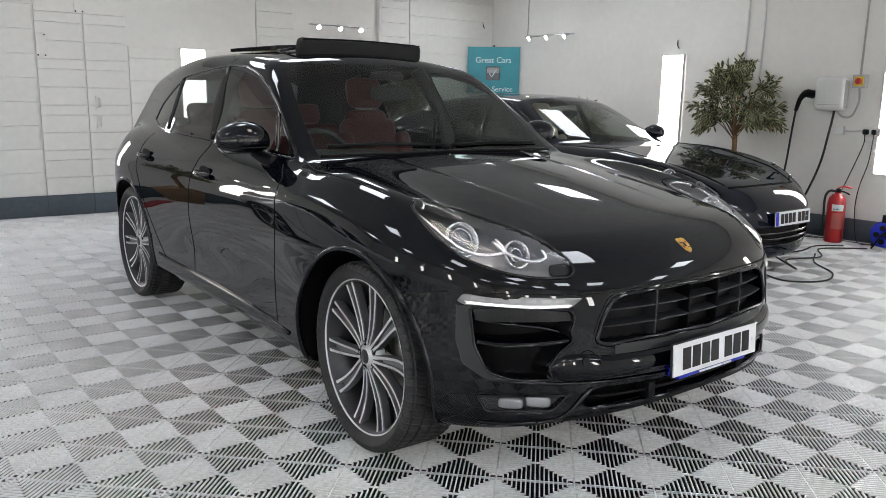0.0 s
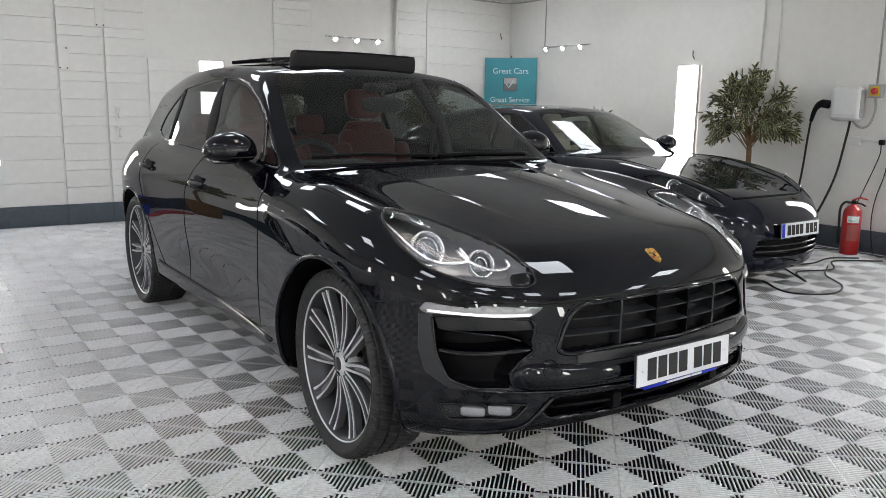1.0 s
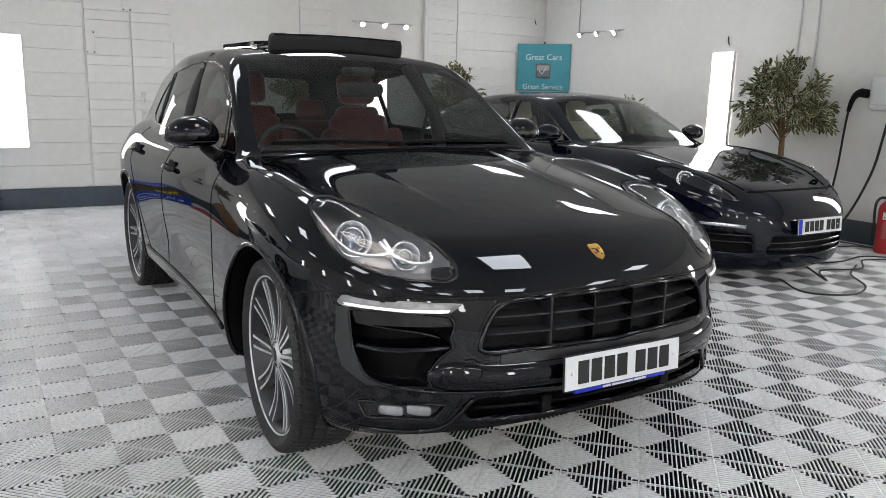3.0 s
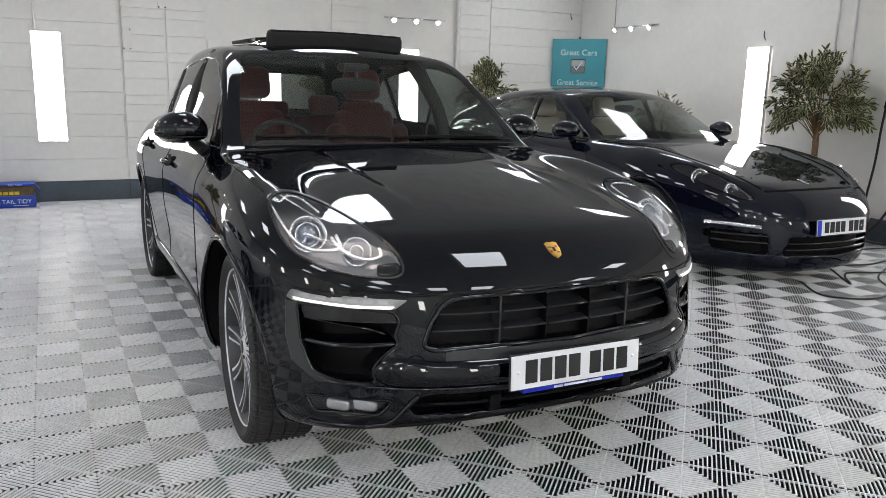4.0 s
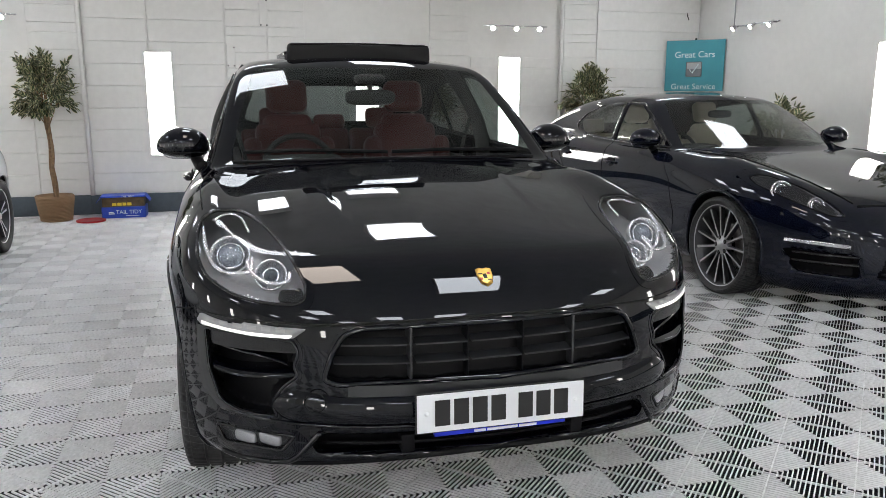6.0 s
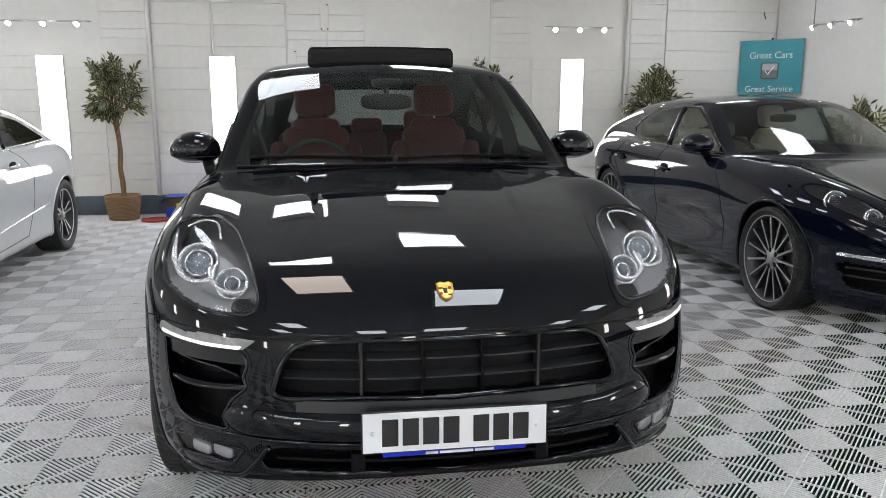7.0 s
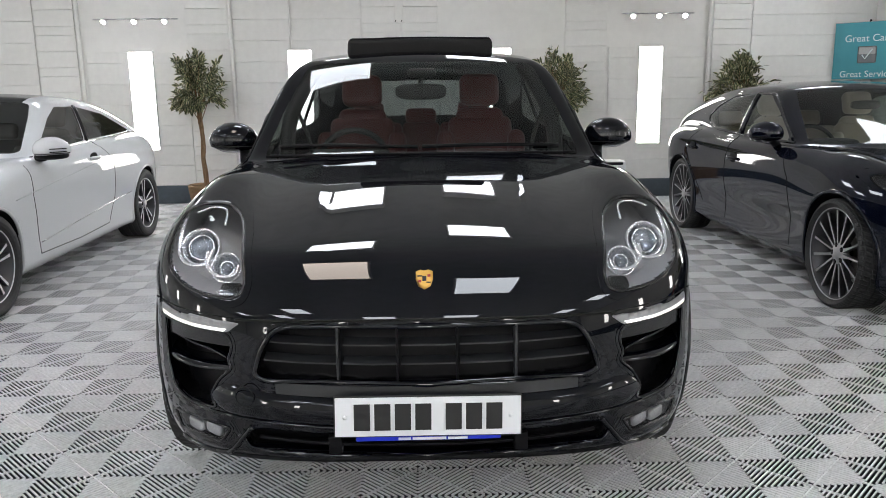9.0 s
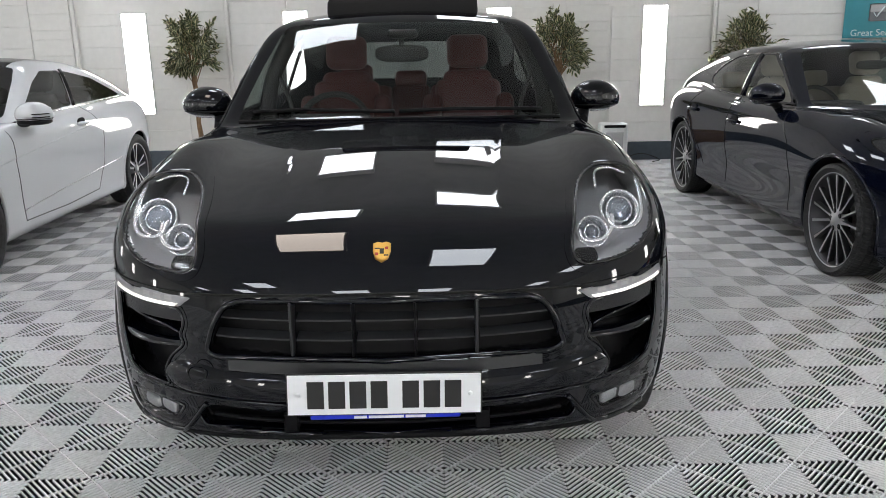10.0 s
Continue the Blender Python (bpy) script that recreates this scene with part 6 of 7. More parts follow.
        # window surround
        ring = rounded([(0.655, 1.078), (1.5, 1.104), (2.4, 1.128), (2.60, 1.140), (2.785, 1.180), (2.70, 1.285), (2.36, 1.452), (1.9, 1.500), (1.70, 1.508), (1.48, 1.498), (1.297, 1.462), (1.137, 1.398), (0.986, 1.318), (0.82, 1.204)], 0.03)
        strip("window_trim", f, dl(ring), side, 0.006, GLOSS_PLASTIC, car, closed=True)
        for y0, z0, y1, z1 in ((1.605, 1.115, 1.710, 1.498), (2.365, 1.135, 2.38, 1.440), (0.842, 1.095, 0.935, 1.268)):
            strip("window_pillar", f, dl([(y0, z0), (y1, z1)]), side, 0.012, GLOSS_PLASTIC, car)
        # bonnet line over the wing
        strip("bonnet_line", f, [(s * a, y, 1.5) for a, y in ((0.80, 0.60), (0.835, 0.45), (0.85, 0.2), (0.845, 0.0), (0.835, -0.18))], (0, 0, -1), 0.0025, GAP, car)
        fwd = (0, 1, 0)
        # headlight: glass, rim, two lamps
        ol = HEADLIGHT
        hl = patch("headlight", f, ol, (0, -1.6, 0), (s, 0, 0), (0, 0, 1), fwd, CLEAR_GLASS, car, 0.002, 8, "clear glass headlight with two round lamps")
        hl.visible_shadow = False
        q = line_on(f, [(s * a, -1.6, z) for a, z in ol], fwd)
        mesh("lamp_rim", *tube(q, 0.005, 8, True), GLOSS_PLASTIC, hl)
        surround("lamp_surround", f, HEADLIGHT, s, BLACK_PAINT, car)
        surround("intake_surround", f, INTAKE, s, BLACK_PAINT, car, 0.014)
        surround("fog_surround", f, FOG, s, BLACK_PAINT, car, 0.014)
        lamp_at(f, 0.753, 0.922, s, 0.062, 0.050, "main_lamp", hl, 0.64)
        lamp_at(f, 0.641, 0.884, s, 0.048, 0.052, "inner_lamp", hl, 0.45)
        for wide, bow in ((0.007, [(0.835, 0.955), (0.822, 0.895), (0.802, 0.860), (0.77, 0.846), (0.725, 0.846), (0.690, 0.856), (0.684, 0.885)]), (0.004, [(0.800, 0.968), (0.76, 0.978), (0.71, 0.966), (0.685, 0.935)]), (0.006, [(0.700, 0.880), (0.692, 0.856), (0.665, 0.836), (0.625, 0.828), (0.585, 0.836), (0.576, 0.858)])):
            q = line_on(f, [(s * a, -1.6, z) for a, z in spline(bow, 6)], fwd, -0.042)
            mesh("light_bow", *tube(q, wide, 8), SILVER, hl, "silver light bow")
        patch("lamp_corner", f, rounded([(0.612, 0.822), (0.548, 0.828), (0.550, 0.801), (0.578, 0.790), (0.622, 0.792)], 0.012), (0, -1.6, 0), (s, 0, 0), (0, 0, 1), fwd, GLOSS_PLASTIC, hl, -0.006, 3, "glossy black corner cover", 0.01)
        # daytime lamp
        drl = [(0.860, 0.702), (0.848, 0.728), (0.70, 0.728), (0.548, 0.724), (0.586, 0.695), (0.70, 0.691), (0.846, 0.691)]
        dr = patch("daytime_lamp", f, rounded(drl, 0.006), (0, -1.6, 0), (s, 0, 0), (0, 0, 1), fwd, LAMP_GREY, car, 0.004, 3, "slim lit daytime running lamp", 0.012)
        band("led_strip", f, [(0.846, 0.697), (0.70, 0.694), (0.598, 0.696)], [(0.845, 0.705), (0.70, 0.7015), (0.588, 0.704)], s, LED, dr, 0.010, 0.008, "glowing white strip")
        for a in np.linspace(0.62, 0.82, 6):
            band("lamp_segment", f, [(a - 0.013, 0.711), (a + 0.013, 0.711)], [(a - 0.013, 0.722), (a + 0.013, 0.722)], s, GREY_ALLOY, dr, 0.008, 0.006, n=3)
        # side intake: satin fin round its outer edge, painted edge, two wings
        q = line_on(f, [(s * a, -1.6, z) for a, z in INTAKE], fwd)
        mesh("intake_frame", *tube(q, 0.005, 8, True), BLACK_PAINT, car)
        band("intake_fin", f, [(0.860, 0.690), (0.864, 0.57), (0.852, 0.492), (0.806, 0.448), (0.74, 0.439), (0.66, 0.440)], [(0.834, 0.690), (0.829, 0.57), (0.815, 0.500), (0.790, 0.466), (0.74, 0.452), (0.66, 0.448)], s, SATIN, car, 0.005, 0.02, "satin black upright fin")
        band("intake_plate", f, [(0.830, 0.690), (0.59, 0.690)], [(0.815, 0.640), (0.575, 0.648)], s, GLOSS_PLASTIC, car, -0.012, 0.012, "glossy black plate under the lamp")
        blade("intake_blade", f, [(0.822, 0.566), (0.76, 0.560), (0.68, 0.566), (0.572, 0.580)], s, BLACK_PAINT, car, 0.004, 0.075, 0.014, -0.022, "glossy black wing")
        blade("intake_blade", f, [(0.822, 0.640), (0.74, 0.630), (0.66, 0.622), (0.60, 0.606)], s, BLACK_PAINT, car, 0.022, 0.055, 0.010, -0.014, "glossy black wing")
        # fog lamp
        patch("fog_lamp", f, FOG, (0, -1.6, 0), (s, 0, 0), (0, 0, 1), fwd, CLEAR_GLASS, car, 0.001, 4, "low narrow clear fog lamp")
        patch("fog_backing", f, FOG, (0, -1.6, 0), (s, 0, 0), (0, 0, 1), fwd, SATIN, car, -0.022, 4, "dark lamp backing")
        for a, z in ((0.730, 0.360), (0.660, 0.368)):
            y = march(f, (s * a, -1.6, z), fwd, 2.5, 400)[0][0, 1]
            m = mesh("fog_reflector", *blob(0.042, 0.010, 0.018, 0.5, 0.6, 10, 20), GREY_ALLOY, car)
            m.matrix_basis = pose(s * a, y + 0.024, z, 0, 0, s * 45)
        strip("splitter_edge", f, [(s * a, -1.6, z) for a, z in ((0.520, 0.415), (0.555, 0.370), (0.585, 0.330), (0.610, 0.306), (0.66, 0.292), (0.74, 0.284), (0.80, 0.282))], fwd, 0.009, BLACK_PAINT, car)
        q = line_on(f, [(s * a, -1.6, z) for a, z in FOG], fwd)
        mesh("fog_frame", *tube(q, 0.005, 6, True), GLOSS_PLASTIC, car)
    fwd = (0, 1, 0)
    # bonnet's front edge
    strip("bonnet_line", f, [(a, -1.6, 0.748 - 0.012 * (a / 0.5) ** 2) for a in np.linspace(-0.56, 0.56, 24)], fwd, 0.004, GAP, car, dense=2)
    for s in (-1, 1):
        strip("bumper_line", f, [(s * 1.3, y, z) for y, z in ((-0.36, 0.695), (-0.45, 0.715), (-0.52, 0.73))], (-s, 0, 0), 0.0025, GAP, car)
        strip("bumper_line", f, [(s * 0.845, -1.6, 0.735), (s * 0.70, -1.6, 0.737), (s * 0.56, -1.6, 0.736)], fwd, 0.0025, GAP, car)
    # grille: frame, posts and slats
    full = [(a, z) for a, z in GRILLE if a > 0.0]
    ring = [(0.0, 0.730)] + full + [(0.0, 0.566)]
    ring = ring + [(-a, z) for a, z in ring[::-1][1:-1]]
    g = mesh("grille", *tube(line_on(f, [(a, -1.6, z) for a, z in ring], fwd), 0.009, 8, True), BLACK_PAINT, car, "black grille with thin posts and slats")
    surround("grille_surround", f, ring, 1, BLACK_PAINT, car, 0.016)
    yb = lambda a, z: march(f, (a, -1.6, z), fwd, 2.5, 300)[0][0, 1]
    for a in (-0.256, -0.086, 0.086, 0.256):
        bm = bmesh.new()
        big = abs(a) > 0.2
        y = yb(a, 0.64)
        box(bm, a - (0.003 if not big else 0.004), y + 0.008, 0.568, a + (0.003 if not big else 0.004), y + (0.075 if not big else 0.085), 0.726, 0.003)
        part("grille_post", bm, BLACK_PLASTIC if not big else SATIN, g, smooth=False)
    for z in (0.676, 0.622):
        for a0, a1 in ((-0.475, -0.258), (-0.24, -0.086), (-0.074, 0.082), (0.094, 0.248), (0.265, 0.475)):
            aa = np.linspace(a0, a1, 8)
            q = line_on(f, [(a, -1.6, z) for a in aa], fwd, -0.022)
            V = np.concatenate([q + np.array(o) for o in ((0, -0.014, 0.0022), (0, 0.030, 0.010), (0, 0.030, 0.004), (0, -0.014, -0.0022))])
            k = len(q)
            F = [(i + r * k, i + 1 + r * k, i + 1 + ((r + 1) % 4) * k, i + ((r + 1) % 4) * k) for i in range(k - 1) for r in range(4)]
            mesh("grille_slat", V, F, SATIN, g, smooth=False)
    # flat panel under the grille
    aa = np.linspace(-0.44, 0.44, 25)
    low_edge = line_on(f, [(a, -1.6, 0.529) for a in aa], fwd, 0.002)
    top_edge = line_on(f, [(a, -1.6, 0.562) for a in aa], fwd, 0.002)
    mesh("grille_apron", np.concatenate([low_edge, top_edge]), [(i, i + 1, 26 + i, 25 + i) for i in range(24)], SATIN, car, "satin grey panel under the grille")
    # lower intake: its edge, the crease above, slats, lip
    low = [(a, z) for a, z in LOW_INTAKE if a > 0.0]
    low = [(0.0, 0.410)] + low + [(0.0, 0.352)] if low[0][1] > low[-1][1] else [(0.0, 0.352)] + low + [(0.0, 0.410)]
    low = low + [(-a, z) for a, z in low[::-1][1:-1]]
    surround("intake_surround", f, low, 1, BLACK_PAINT, car, 0.012)
    q = line_on(f, [(a, -1.6, 0.436 + 0.008 * (a / 0.8) ** 4) for a in np.linspace(-0.80, 0.80, 50)], fwd, 0.0)
    mesh("bumper_edge", *tube(q, 0.006, 8), BLACK_PAINT, car)
    for z in (0.378,):
        q = line_on(f, [(a, -1.6, z) for a in np.linspace(-0.5, 0.5, 24)], fwd, -0.02)
        mesh("intake_slat", *tube(q, 0.006, 6), BLACK_PLASTIC, car)
    for a in (-0.27, 0.27):
        y = yb(a, 0.38)
        boxed("intake_post", (a - 0.02, y + 0.005, 0.350, a + 0.02, y + 0.06, 0.405), BLACK_PLASTIC, car, bevel=0.004)
    q = line_on(f, [(a, -1.6, 0.340 - 0.040 * (a / 0.62) ** 2) for a in np.linspace(-0.66, 0.66, 30)], fwd, -0.006)
    mesh("front_lip", *tube(q, 0.011, 8), BLACK_PLASTIC, car)
    # rounded bar across the bumper
    aa = np.linspace(-0.650, 0.650, 61)
    end = np.sqrt(np.clip(1 - np.clip((np.abs(aa) - 0.565) / 0.086, 0, 1) ** 2, 0, 1))
    zt, zb = 0.528 + 0.014 * step((np.abs(aa) - 0.44) / 0.14), 0.440 + 0 * aa
    zm, zh = (zt + zb) / 2, (zt - zb) / 2 * (0.12 + 0.88 * end)
    rows = []
    for u in np.linspace(-1, 1, 11):
        q = line_on(f, [(a, -1.6, z) for a, z in zip(aa, zm + zh * u)], fwd)
        rows.append(q - np.stack([0 * aa, 0.023 * np.sqrt(max(0, 1 - u * u)) * (0.15 + 0.85 * end) - 0.002, 0 * aa], 1))
    k = len(aa)
    mesh("bumper_bar", np.concatenate(rows), [(r * k + i, r * k + i + 1, (r + 1) * k + i + 1, (r + 1) * k + i) for r in range(10) for i in range(k - 1)], BLACK_PAINT, car)
    # number plate on its carrier
    yp = yb(0, 0.48)
    number_plate(car, pose(0.0, yp - 0.040, 0.491, -4, 0.8, 0.9), 0.52, 0.111, False)
    c = boxed("plate_carrier", (-0.205, yp - 0.037, 0.415, 0.205, yp + 0.02, 0.51), PLATE_BLUE, car, "bright blue plate carrier", bevel=0.004)
    for i, (x0, x1) in enumerate(((-0.085, -0.05), (-0.045, 0.05), (0.055, 0.11))):
        boxed("bar", (x0, yp - 0.0395, 0.419, x1, yp - 0.036, 0.426), PLATE_WHITE, c)
    # sensor discs and tow cover
    for a, z, r in ((-0.335, 0.545, 0.009), (0.335, 0.545, 0.009)):
        q = [(a + r * np.cos(u), -1.6, z + r * np.sin(u)) for u in np.linspace(0, 2 * np.pi, 24, endpoint=False)]
        mesh("cover_line", *tube(line_on(f, q, fwd), 0.0015, 5, True), GAP, car)
    q = line_on(f, [(-0.535 + 0.029 * np.cos(u), -1.6, 0.515 + 0.030 * np.sin(u)) for u in np.linspace(0, 2 * np.pi, 28, endpoint=False)], fwd, 0.0205)
    mesh("tow_cover", *tube(q, 0.0015, 5, True), GAP, car)
    # crest on the nose
    sh = [(0.0, -0.033), (0.018, -0.022), (0.025, 0.0), (0.025, 0.024), (0.012, 0.029), (0.0, 0.026), (-0.012, 0.029), (-0.025, 0.024), (-0.025, 0.0), (-0.018, -0.022)]
    cr = patch("bonnet_badge", f, sh, (-0.004, -1.6, 0.846), (1, 0, 0), (0, 0, 0.72), fwd, GOLD, car, 0.003, 3, "small gold shield badge", 0.004)
    for (u0, v0, u1, v1), m in (((-0.018, -0.010, -0.009, -0.002), CREST_RED), ((0.009, 0.007, 0.018, 0.015), CREST_RED), ((-0.006, -0.006, 0.006, 0.010), INK), ((-0.02, 0.008, -0.006, 0.012), INK), ((0.006, -0.012, 0.018, -0.008), INK)):
        patch("badge_field", f, [(u0, v0), (u1, v0), (u1, v1), (u0, v1)], (-0.004, -1.6, 0.846), (1, 0, 0), (0, 0, 0.72), fwd, m, cr, 0.0045, 2)
    # wipers along the screen's foot
    up = (0, 0, -1)
    foot = lambda x: 0.560 + 0.10 * (abs(x) / 0.75) ** 2.2
    for x0, x1, rise in ((-0.66, -0.02, 0.03), (0.0, 0.64, 0.022)):
        sp = [(x, foot(x) + rise * (1 - abs(u - 0.4)), 2.0) for u, x in zip(np.linspace(0, 1, 16), np.linspace(x0, x1, 16))]
        q = line_on(f, sp, up, 0.006)
        w = mesh("wiper", *tube(q, 0.009, 6), BLACK_PLASTIC, car, "black wiper at the foot of the screen")
    q = line_on(f, [(a, 0.520 + 0.09 * (a / 0.72) ** 2, 2.0) for a in np.linspace(-0.72, 0.72, 30)], up, 0.002)
    mesh("scuttle", *tube(q, 0.006, 8), BLACK_PLASTIC, car, "black scuttle strip")
    # open glass roof: wind deflector in front, raised panel behind
    bm = bmesh.new()
    box(bm, -0.402, -0.030, -0.008, 0.402, 0.05, 0.090, 0.024, 3)
    for v in bm.verts:
        v.co.z += 0.010 * (1 - (v.co.x / 0.4) ** 2) if v.co.z > 0.03 else 0
        v.co.x *= 1 - 0.25 * max(0, v.co.z - 0.03) if abs(v.co.x) > 0.3 else 1
    bmesh.ops.transform(bm, matrix=pose(0, 1.43, 1.570, 10), verts=bm.verts)
    d = part("wind_deflector", bm, FABRIC, car, "raised black fabric wind deflector")
    for s in (-1, 1):
        mesh("deflector_arm", *tube([(s * 0.385, 1.46, 1.610), (s * 0.39, 1.66, 1.600)], 0.008), BLACK_PLASTIC, d)
    mesh("piping", *tube([(a, 1.398, 1.652 + 0.010 * (1 - (a / 0.4) ** 2)) for a in np.linspace(-0.385, 0.385, 15)], 0.005, 6), BLACK_PLASTIC, d)
    V = [(a, y, 1.630 + 0.006 * (y - 2.0) - 0.04 * (a / 0.6) ** 2 + dz) for dz in (0, 0.02) for y in np.linspace(1.72, 2.36, 6) for a in np.linspace(-0.395, 0.395, 9)]
    F = [(k * 54 + i * 9 + j, k * 54 + i * 9 + j + 1, k * 54 + (i + 1) * 9 + j + 1, k * 54 + (i + 1) * 9 + j) for k in (0, 1) for i in range(5) for j in range(8)]
    F += [(j, j + 1, 54 + j + 1, 54 + j) for j in range(8)]
    F += [(i * 9, (i + 1) * 9, 54 + (i + 1) * 9, 54 + i * 9) for i in range(5)] + [(i * 9 + 8, (i + 1) * 9 + 8, 54 + (i + 1) * 9 + 8, 54 + i * 9 + 8) for i in range(5)]
    mesh("roof_glass", V, F, GLOSS_PLASTIC, car, "dark glass roof panel slid open")
    cabin(car, f, 0.60, 1.06, 0.66, ((-0.37, 1.55), (0.37, 1.55)), RED_LEATHER, 2.50, 0.52, -0.37)
    for s in (-1, 1):
        mesh("pillar_trim", *tube(spline([(s * 0.80, 1.60, 0.95), (s * 0.775, 1.64, 1.20), (s * 0.69, 1.70, 1.40), (s * 0.60, 1.72, 1.53)], 5), 0.045, 8), CABIN, car, "dark trim of the door pillar")
        mesh("seat_belt", *tube(spline([(s * 0.735, 1.66, 1.28), (s * 0.66, 1.60, 1.10), (s * 0.60, 1.55, 0.80)], 5), 0.012, 6), CABIN, car)
    rv = mesh("rear_view_mirror", *blob(0.135, 0.02, 0.042, 0.6, 0.8, 12, 24), CABIN, car, "black rear view mirror")
    rv.matrix_basis = pose(0.0, 1.12, 1.372, 8)
    mesh("mirror_stalk", *tube([(0.0, 1.12, 1.40), (0.0, 1.13, 1.46)], 0.014), CABIN, car)
    boxed("sensor_housing", (-0.07, 1.10, 1.445, 0.08, 1.24, 1.49), CABIN, car, bevel=0.02, seg=3, smooth=True)
    return car


def build_saloon():
    car = thing("car", 3.49, 1.655, 0, 0, "dark navy blue saloon car with its bonnet ajar", "car")
    car["style"] = "saloon"
    t = saloon_table()
    grid = (np.r_[-0.0125, np.arange(0.0125, 1.02, 0.025)], np.r_[np.arange(-1.07, -0.3, 0.018), np.arange(-0.3, 4.05, 0.03)], np.arange(0.08, 1.47, 0.02))
    screen = rounded([(-0.3, 0.985), (0.40, 0.98), (0.68, 0.965), (0.715, 0.98), (0.60, 1.22), (0.54, 1.32), (0.47, 1.335), (-0.3, 1.352)], 0.02)
    front = rounded([(0.98, 0.978), (1.80, 0.988), (1.84, 1.302), (1.62, 1.298), (1.34, 1.185), (1.08, 1.05)], 0.03)
    rear = rounded([(1.88, 0.99), (2.40, 1.005), (2.72, 1.06), (2.78, 1.10), (2.64, 1.18), (2.35, 1.265), (1.92, 1.303)], 0.04)
    panels = [
        ("front_bumper", lambda c: (c[:, 1] < -0.35) & (c[:, 2] < 0.62)),
        ("bonnet", lambda c: (c[:, 1] < 0.72) & (np.abs(c[:, 0]) < 0.62 + 0.1 * c[:, 1]) & (c[:, 2] > 0.65)),
        ("front_wing", lambda c: (c[:, 1] < 0.75) & (c[:, 2] < 1.0)),
        ("front_door", lambda c: (c[:, 1] >= 0.75) & (c[:, 1] < 1.95) & (c[:, 2] < 0.99) & (np.abs(c[:, 0]) > 0.5)),
        ("rear_door", lambda c: (c[:, 1] >= 1.95) & (c[:, 1] < 2.75) & (c[:, 2] < 1.02) & (np.abs(c[:, 0]) > 0.5)),
        ("roof", lambda c: (c[:, 2] > 1.28)),
        ("tailgate", lambda c: (c[:, 1] > 3.2) & (c[:, 2] > 0.7)),
    ]
    f = skins("saloon", t, grid, screen, {"front_window": (front, SIDE_GLASS), "rear_window": (rear, SIDE_GLASS)}, dict(lamp=SALOON_LAMP, tail_glass=rounded([(-0.3, 1.06), (0.46, 1.06), (0.50, 1.09), (0.42, 1.24), (-0.3, 1.27)], 0.03), panels=panels, pairs=dict(front_wing=1, front_door=1, rear_door=1)), NAVY_PAINT, car, SCREEN_GLASS)
    for s in (-1, 1):
        for y in (0.0, 2.86):
            wheel(car, s * 0.815, y, 0.345, 0.345, 0.286, 0.25, "saloon", s)
        wing_mirror(car, f, s * 0.93, 1.05, 1.035, s, NAVY_PAINT, (s * 0.83, 1.08, 0.95))
        door_handle(car, f, 1.62, 0.80, s)
        door_handle(car, f, 2.55, 0.83, s)
        side, X = (-s, 0, 0), s * 1.3
        dl = lambda pts: [(X, y, z) for y, z in pts]
        strip("shut_line", f, dl([(0.62, 0.28), (0.60, 0.5), (0.66, 0.75), (0.84, 0.93)]), side, 0.003, GAP, car)
        strip("shut_line", f, dl([(1.80, 0.28), (1.80, 0.6), (1.78, 0.85), (1.83, 0.97)]), side, 0.003, GAP, car)
        strip("shut_line", f, dl([(2.30, 0.36), (2.5, 0.58), (2.68, 0.8), (2.66, 0.98)]), side, 0.003, GAP, car)
        ring = rounded([(0.88, 0.966), (1.85, 0.977), (2.42, 0.992), (2.75, 1.05), (2.81, 1.10), (2.66, 1.20), (2.36, 1.284), (1.9, 1.32), (1.60, 1.315), (1.31, 1.20)], 0.04)
        strip("window_trim", f, dl(ring), side, 0.007, GLOSS_PLASTIC, car, closed=True)
        strip("window_pillar", f, dl([(1.84, 0.985), (1.88, 1.305)]), side, 0.022, GLOSS_PLASTIC, car)
        strip("bonnet_line", f, [(s * a, y, 1.4) for a, y in ((0.72, 0.60), (0.69, 0.3), (0.63, -0.1), (0.56, -0.50), (0.48, -0.72))], (0, 0, -1), 0.006, GAP, car)
        fwd = (0, 1, 0)
        hl = patch("headlight", f, SALOON_LAMP, (0, -1.8, 0), (s, 0, 0), (0, 0, 1), fwd, CLEAR_GLASS, car, 0.002, 8, "clear glass headlight with round lamps")
        mesh("lamp_rim", *tube(line_on(f, [(s * a, -1.8, z) for a, z in SALOON_LAMP], fwd), 0.004, 6, True), GAP, hl)
        surround("lamp_surround", f, SALOON_LAMP, s, NAVY_PAINT, car)
        patch("lamp_backing", f, SALOON_LAMP, (0, -1.8, 0), (s, 0, 0), (0, 0, 1), fwd, SATIN, hl, -0.050, 6, "dark lamp backing")
        for a, z, r in ((0.780, 0.792, 0.060), (0.682, 0.722, 0.044)):
            lamp_at(f, a, z, s, r * 1.1, 0.022, "lamp", hl)
        patch("daytime_lamp", f, [(0.585, 0.462), (0.585, 0.486), (0.70, 0.495), (0.815, 0.495), (0.815, 0.473), (0.70, 0.470)], (0, -1.8, 0), (s, 0, 0), (0, 0, 1), fwd, SILVER, car, 0.01, 3, "slim clear daytime lamp", 0.012)
        for z in (0.41, 0.36):
            q = line_on(f, [(s * a, -1.8, z) for a in np.linspace(0.53, 0.78, 10)], fwd, -0.012)
            mesh("intake_slat", *tube(q, 0.010, 6), GLOSS_PLASTIC, car)
    fwd = (0, 1, 0)
    strip("bonnet_line", f, [(a, -1.8, 0.715 - 0.004 * (a / 0.4) ** 2) for a in np.linspace(-0.47, 0.47, 20)], fwd, 0.009, GAP, car, dense=2)
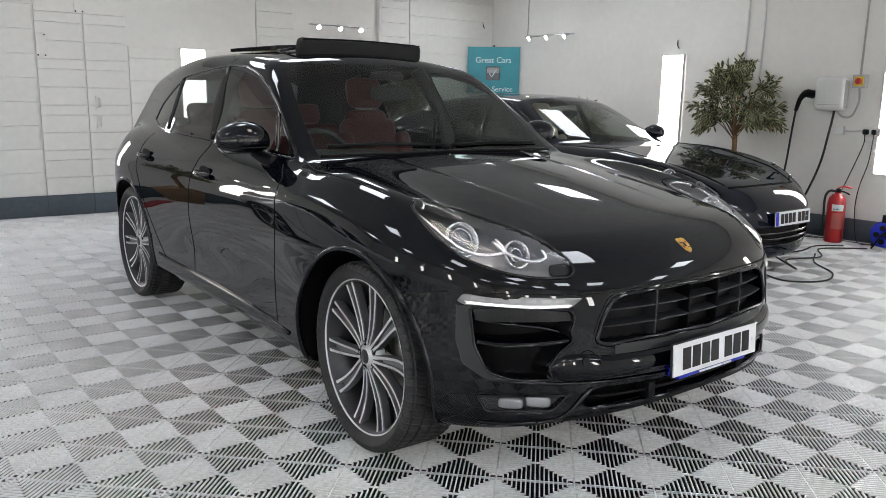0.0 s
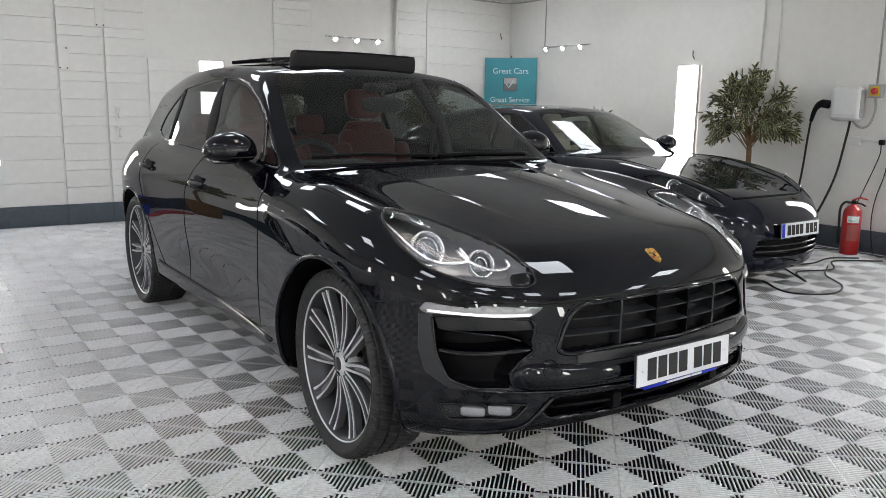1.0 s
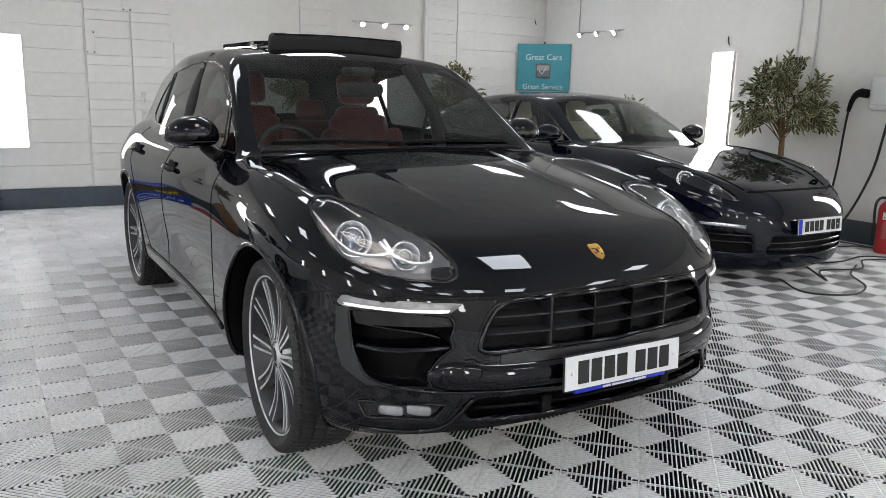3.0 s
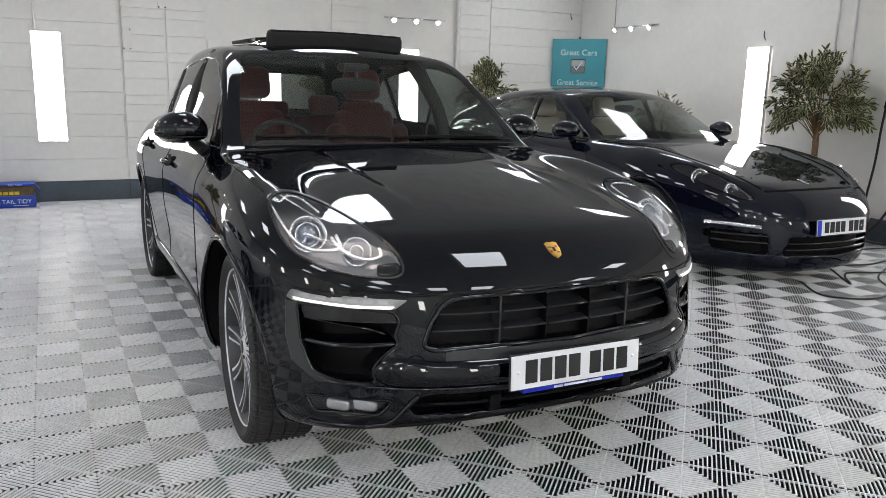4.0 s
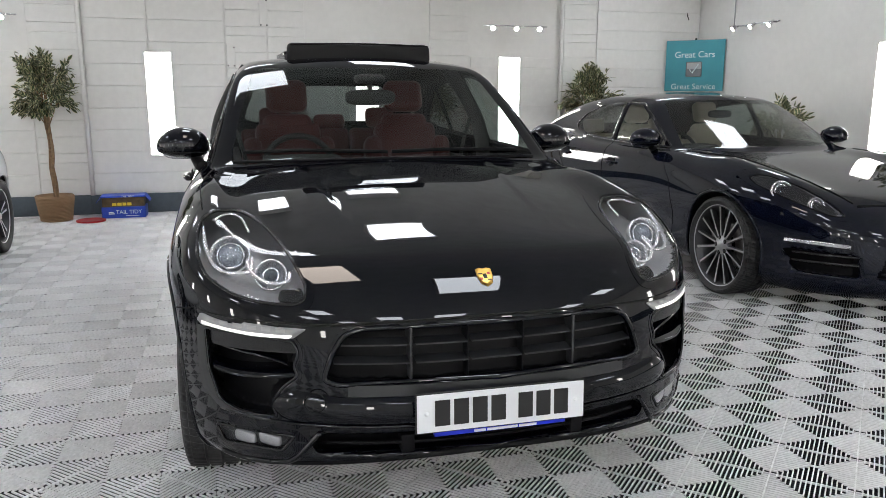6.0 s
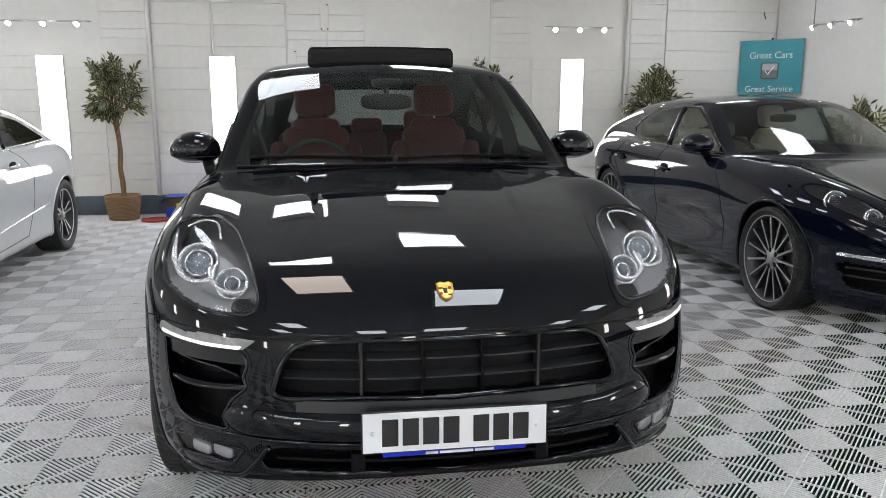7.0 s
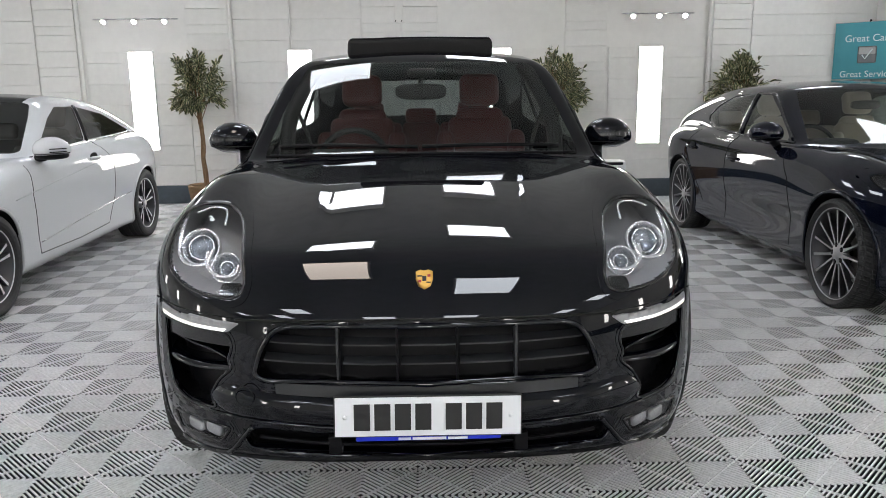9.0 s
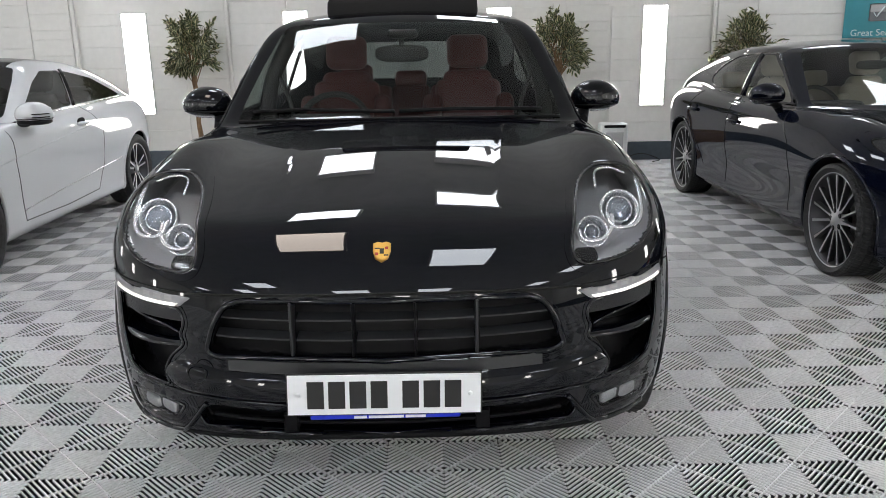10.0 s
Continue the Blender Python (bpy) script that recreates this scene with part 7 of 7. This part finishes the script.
    for z in (0.36, 0.315):
        q = line_on(f, [(a, -1.8, z) for a in np.linspace(-0.42, 0.42, 20)], fwd, -0.012)
        mesh("intake_slat", *tube(q, 0.010, 6), GLOSS_PLASTIC, car)
    yp = march(f, (0, -1.8, 0.48), fwd, 2.5, 400)[0][0, 1]
    number_plate(car, pose(0.015, yp - 0.018, 0.478, -4, 0, 0), 0.52, 0.111, True)
    patch("bonnet_badge", f, [(0.0, -0.03), (0.022, -0.01), (0.024, 0.024), (-0.024, 0.024), (-0.022, -0.01)], (0, -1.8, 0.755), (1, 0, 0), (0, 0, 0.6), fwd, CHROME, car, 0.003, 3, "small shield badge", 0.004)
    cabin(car, f, 0.80, 0.95, 0.64, ((-0.38, 1.75), (0.38, 1.75)), CREAM_LEATHER, 2.7, 0.36, -0.38)
    rv = mesh("rear_view_mirror", *blob(0.12, 0.02, 0.034, 0.6, 0.8, 12, 24), CABIN, car, "black rear view mirror")
    rv.matrix_basis = pose(0.0, 1.40, 1.22, 8)
    return car


def build_coupe():
    car = thing("car", -3.535, 1.80, 0, 0, "glossy white two-door coupe with dark windows", "car")
    car["style"] = "coupe"
    t = coupe_table()
    grid = (np.r_[-0.0125, np.arange(0.0125, 0.96, 0.025)], np.arange(-0.92, 3.8, 0.03), np.arange(0.08, 1.45, 0.022))
    screen = rounded([(-0.3, 0.985), (0.40, 0.98), (0.62, 0.965), (0.655, 0.98), (0.545, 1.22), (0.49, 1.30), (0.43, 1.315), (-0.3, 1.332)], 0.02)
    front = rounded([(0.92, 0.955), (1.80, 0.998), (1.97, 1.272), (1.66, 1.278), (1.42, 1.20), (1.15, 1.07)], 0.03)
    rear = rounded([(1.86, 1.0), (2.95, 1.015), (3.0, 1.025), (2.5, 1.195), (2.02, 1.268)], 0.02)
    panels = [
        ("bonnet", lambda c: (c[:, 1] < 0.65) & (np.abs(c[:, 0]) < 0.66) & (c[:, 2] > 0.7)),
        ("front_wing", lambda c: (c[:, 1] < 0.62) & (c[:, 2] < 1.0)),
        ("door", lambda c: (c[:, 1] >= 0.62) & (c[:, 1] < 1.95) & (c[:, 2] < 0.99) & (c[:, 2] > 0.27) & (np.abs(c[:, 0]) > 0.5)),
        ("roof_glass", lambda c: (c[:, 2] > 1.30) & (np.abs(c[:, 0]) < 0.43)),
        ("roof", lambda c: (c[:, 2] > 1.27)),
    ]
    f = skins("coupe", t, grid, screen, {"front_window": (front, SIDE_GLASS), "rear_window": (rear, PRIVACY_GLASS)}, dict(panels=panels, pairs=dict(front_wing=1, door=1), paints=dict(roof_glass=GLOSS_PLASTIC)), WHITE_PAINT, car, SCREEN_GLASS)
    for s in (-1, 1):
        for y in (0.0, 2.76):
            wheel(car, s * 0.76, y, 0.328, 0.328, 0.236, 0.24, "coupe", s)
        m = wing_mirror(car, f, s * 0.92, 0.80, 1.0, s, WHITE_PAINT, (s * 0.80, 0.84, 0.94))
        V, F = blob(0.112, 0.098, 0.024, 0.8, 0.9, 10, 28)
        mesh("underside", V + np.array((0, -0.004, -0.052)), F, BLACK_PLASTIC, m, "black lower half of the mirror")
        for dz in (0.004, -0.018):
            mesh("indicator_slot", *tube([(s * 0.035, -0.112, dz), (s * 0.085, -0.085, dz), (s * 0.118, -0.030, dz)], 0.004, 6), GAP, m)
        door_handle(car, f, 1.675, 0.862, s)
        side, X = (-s, 0, 0), s * 1.3
        dl = lambda pts: [(X, y, z) for y, z in pts]
        strip("shut_line", f, dl([(0.62, 0.28), (0.58, 0.5), (0.55, 0.7), (0.60, 0.9)]), side, 0.003, GAP, car)
        strip("shut_line", f, dl([(0.62, 0.28), (1.3, 0.27), (1.85, 0.29), (1.98, 0.5), (2.02, 0.8), (1.90, 0.985)]), side, 0.003, GAP, car)
        strip("waist_crease", f, dl([(0.30, 0.70), (0.9, 0.755), (1.5, 0.805), (2.0, 0.845)]), side, 0.004, WHITE_PAINT, car)
        strip("side_moulding", f, dl([(0.60, 0.355), (1.4, 0.42), (2.36, 0.495)]), side, 0.005, CHROME, car)
        strip("window_trim", f, dl([(0.84, 0.938), (1.4, 0.972), (1.85, 0.985), (2.5, 0.995), (3.03, 1.005)]), side, 0.008, CHROME, car)
        strip("window_pillar", f, dl([(1.83, 0.992), (1.995, 1.275)]), side, 0.02, GLOSS_PLASTIC, car)
    cabin(car, f, 0.78, 0.95, 0.60, ((-0.36, 1.6), (0.36, 1.6)), GREY_LEATHER, 2.35, 0.34, -0.36)
    return car


build_suv()
build_saloon()
build_coupe()
lay_floor()
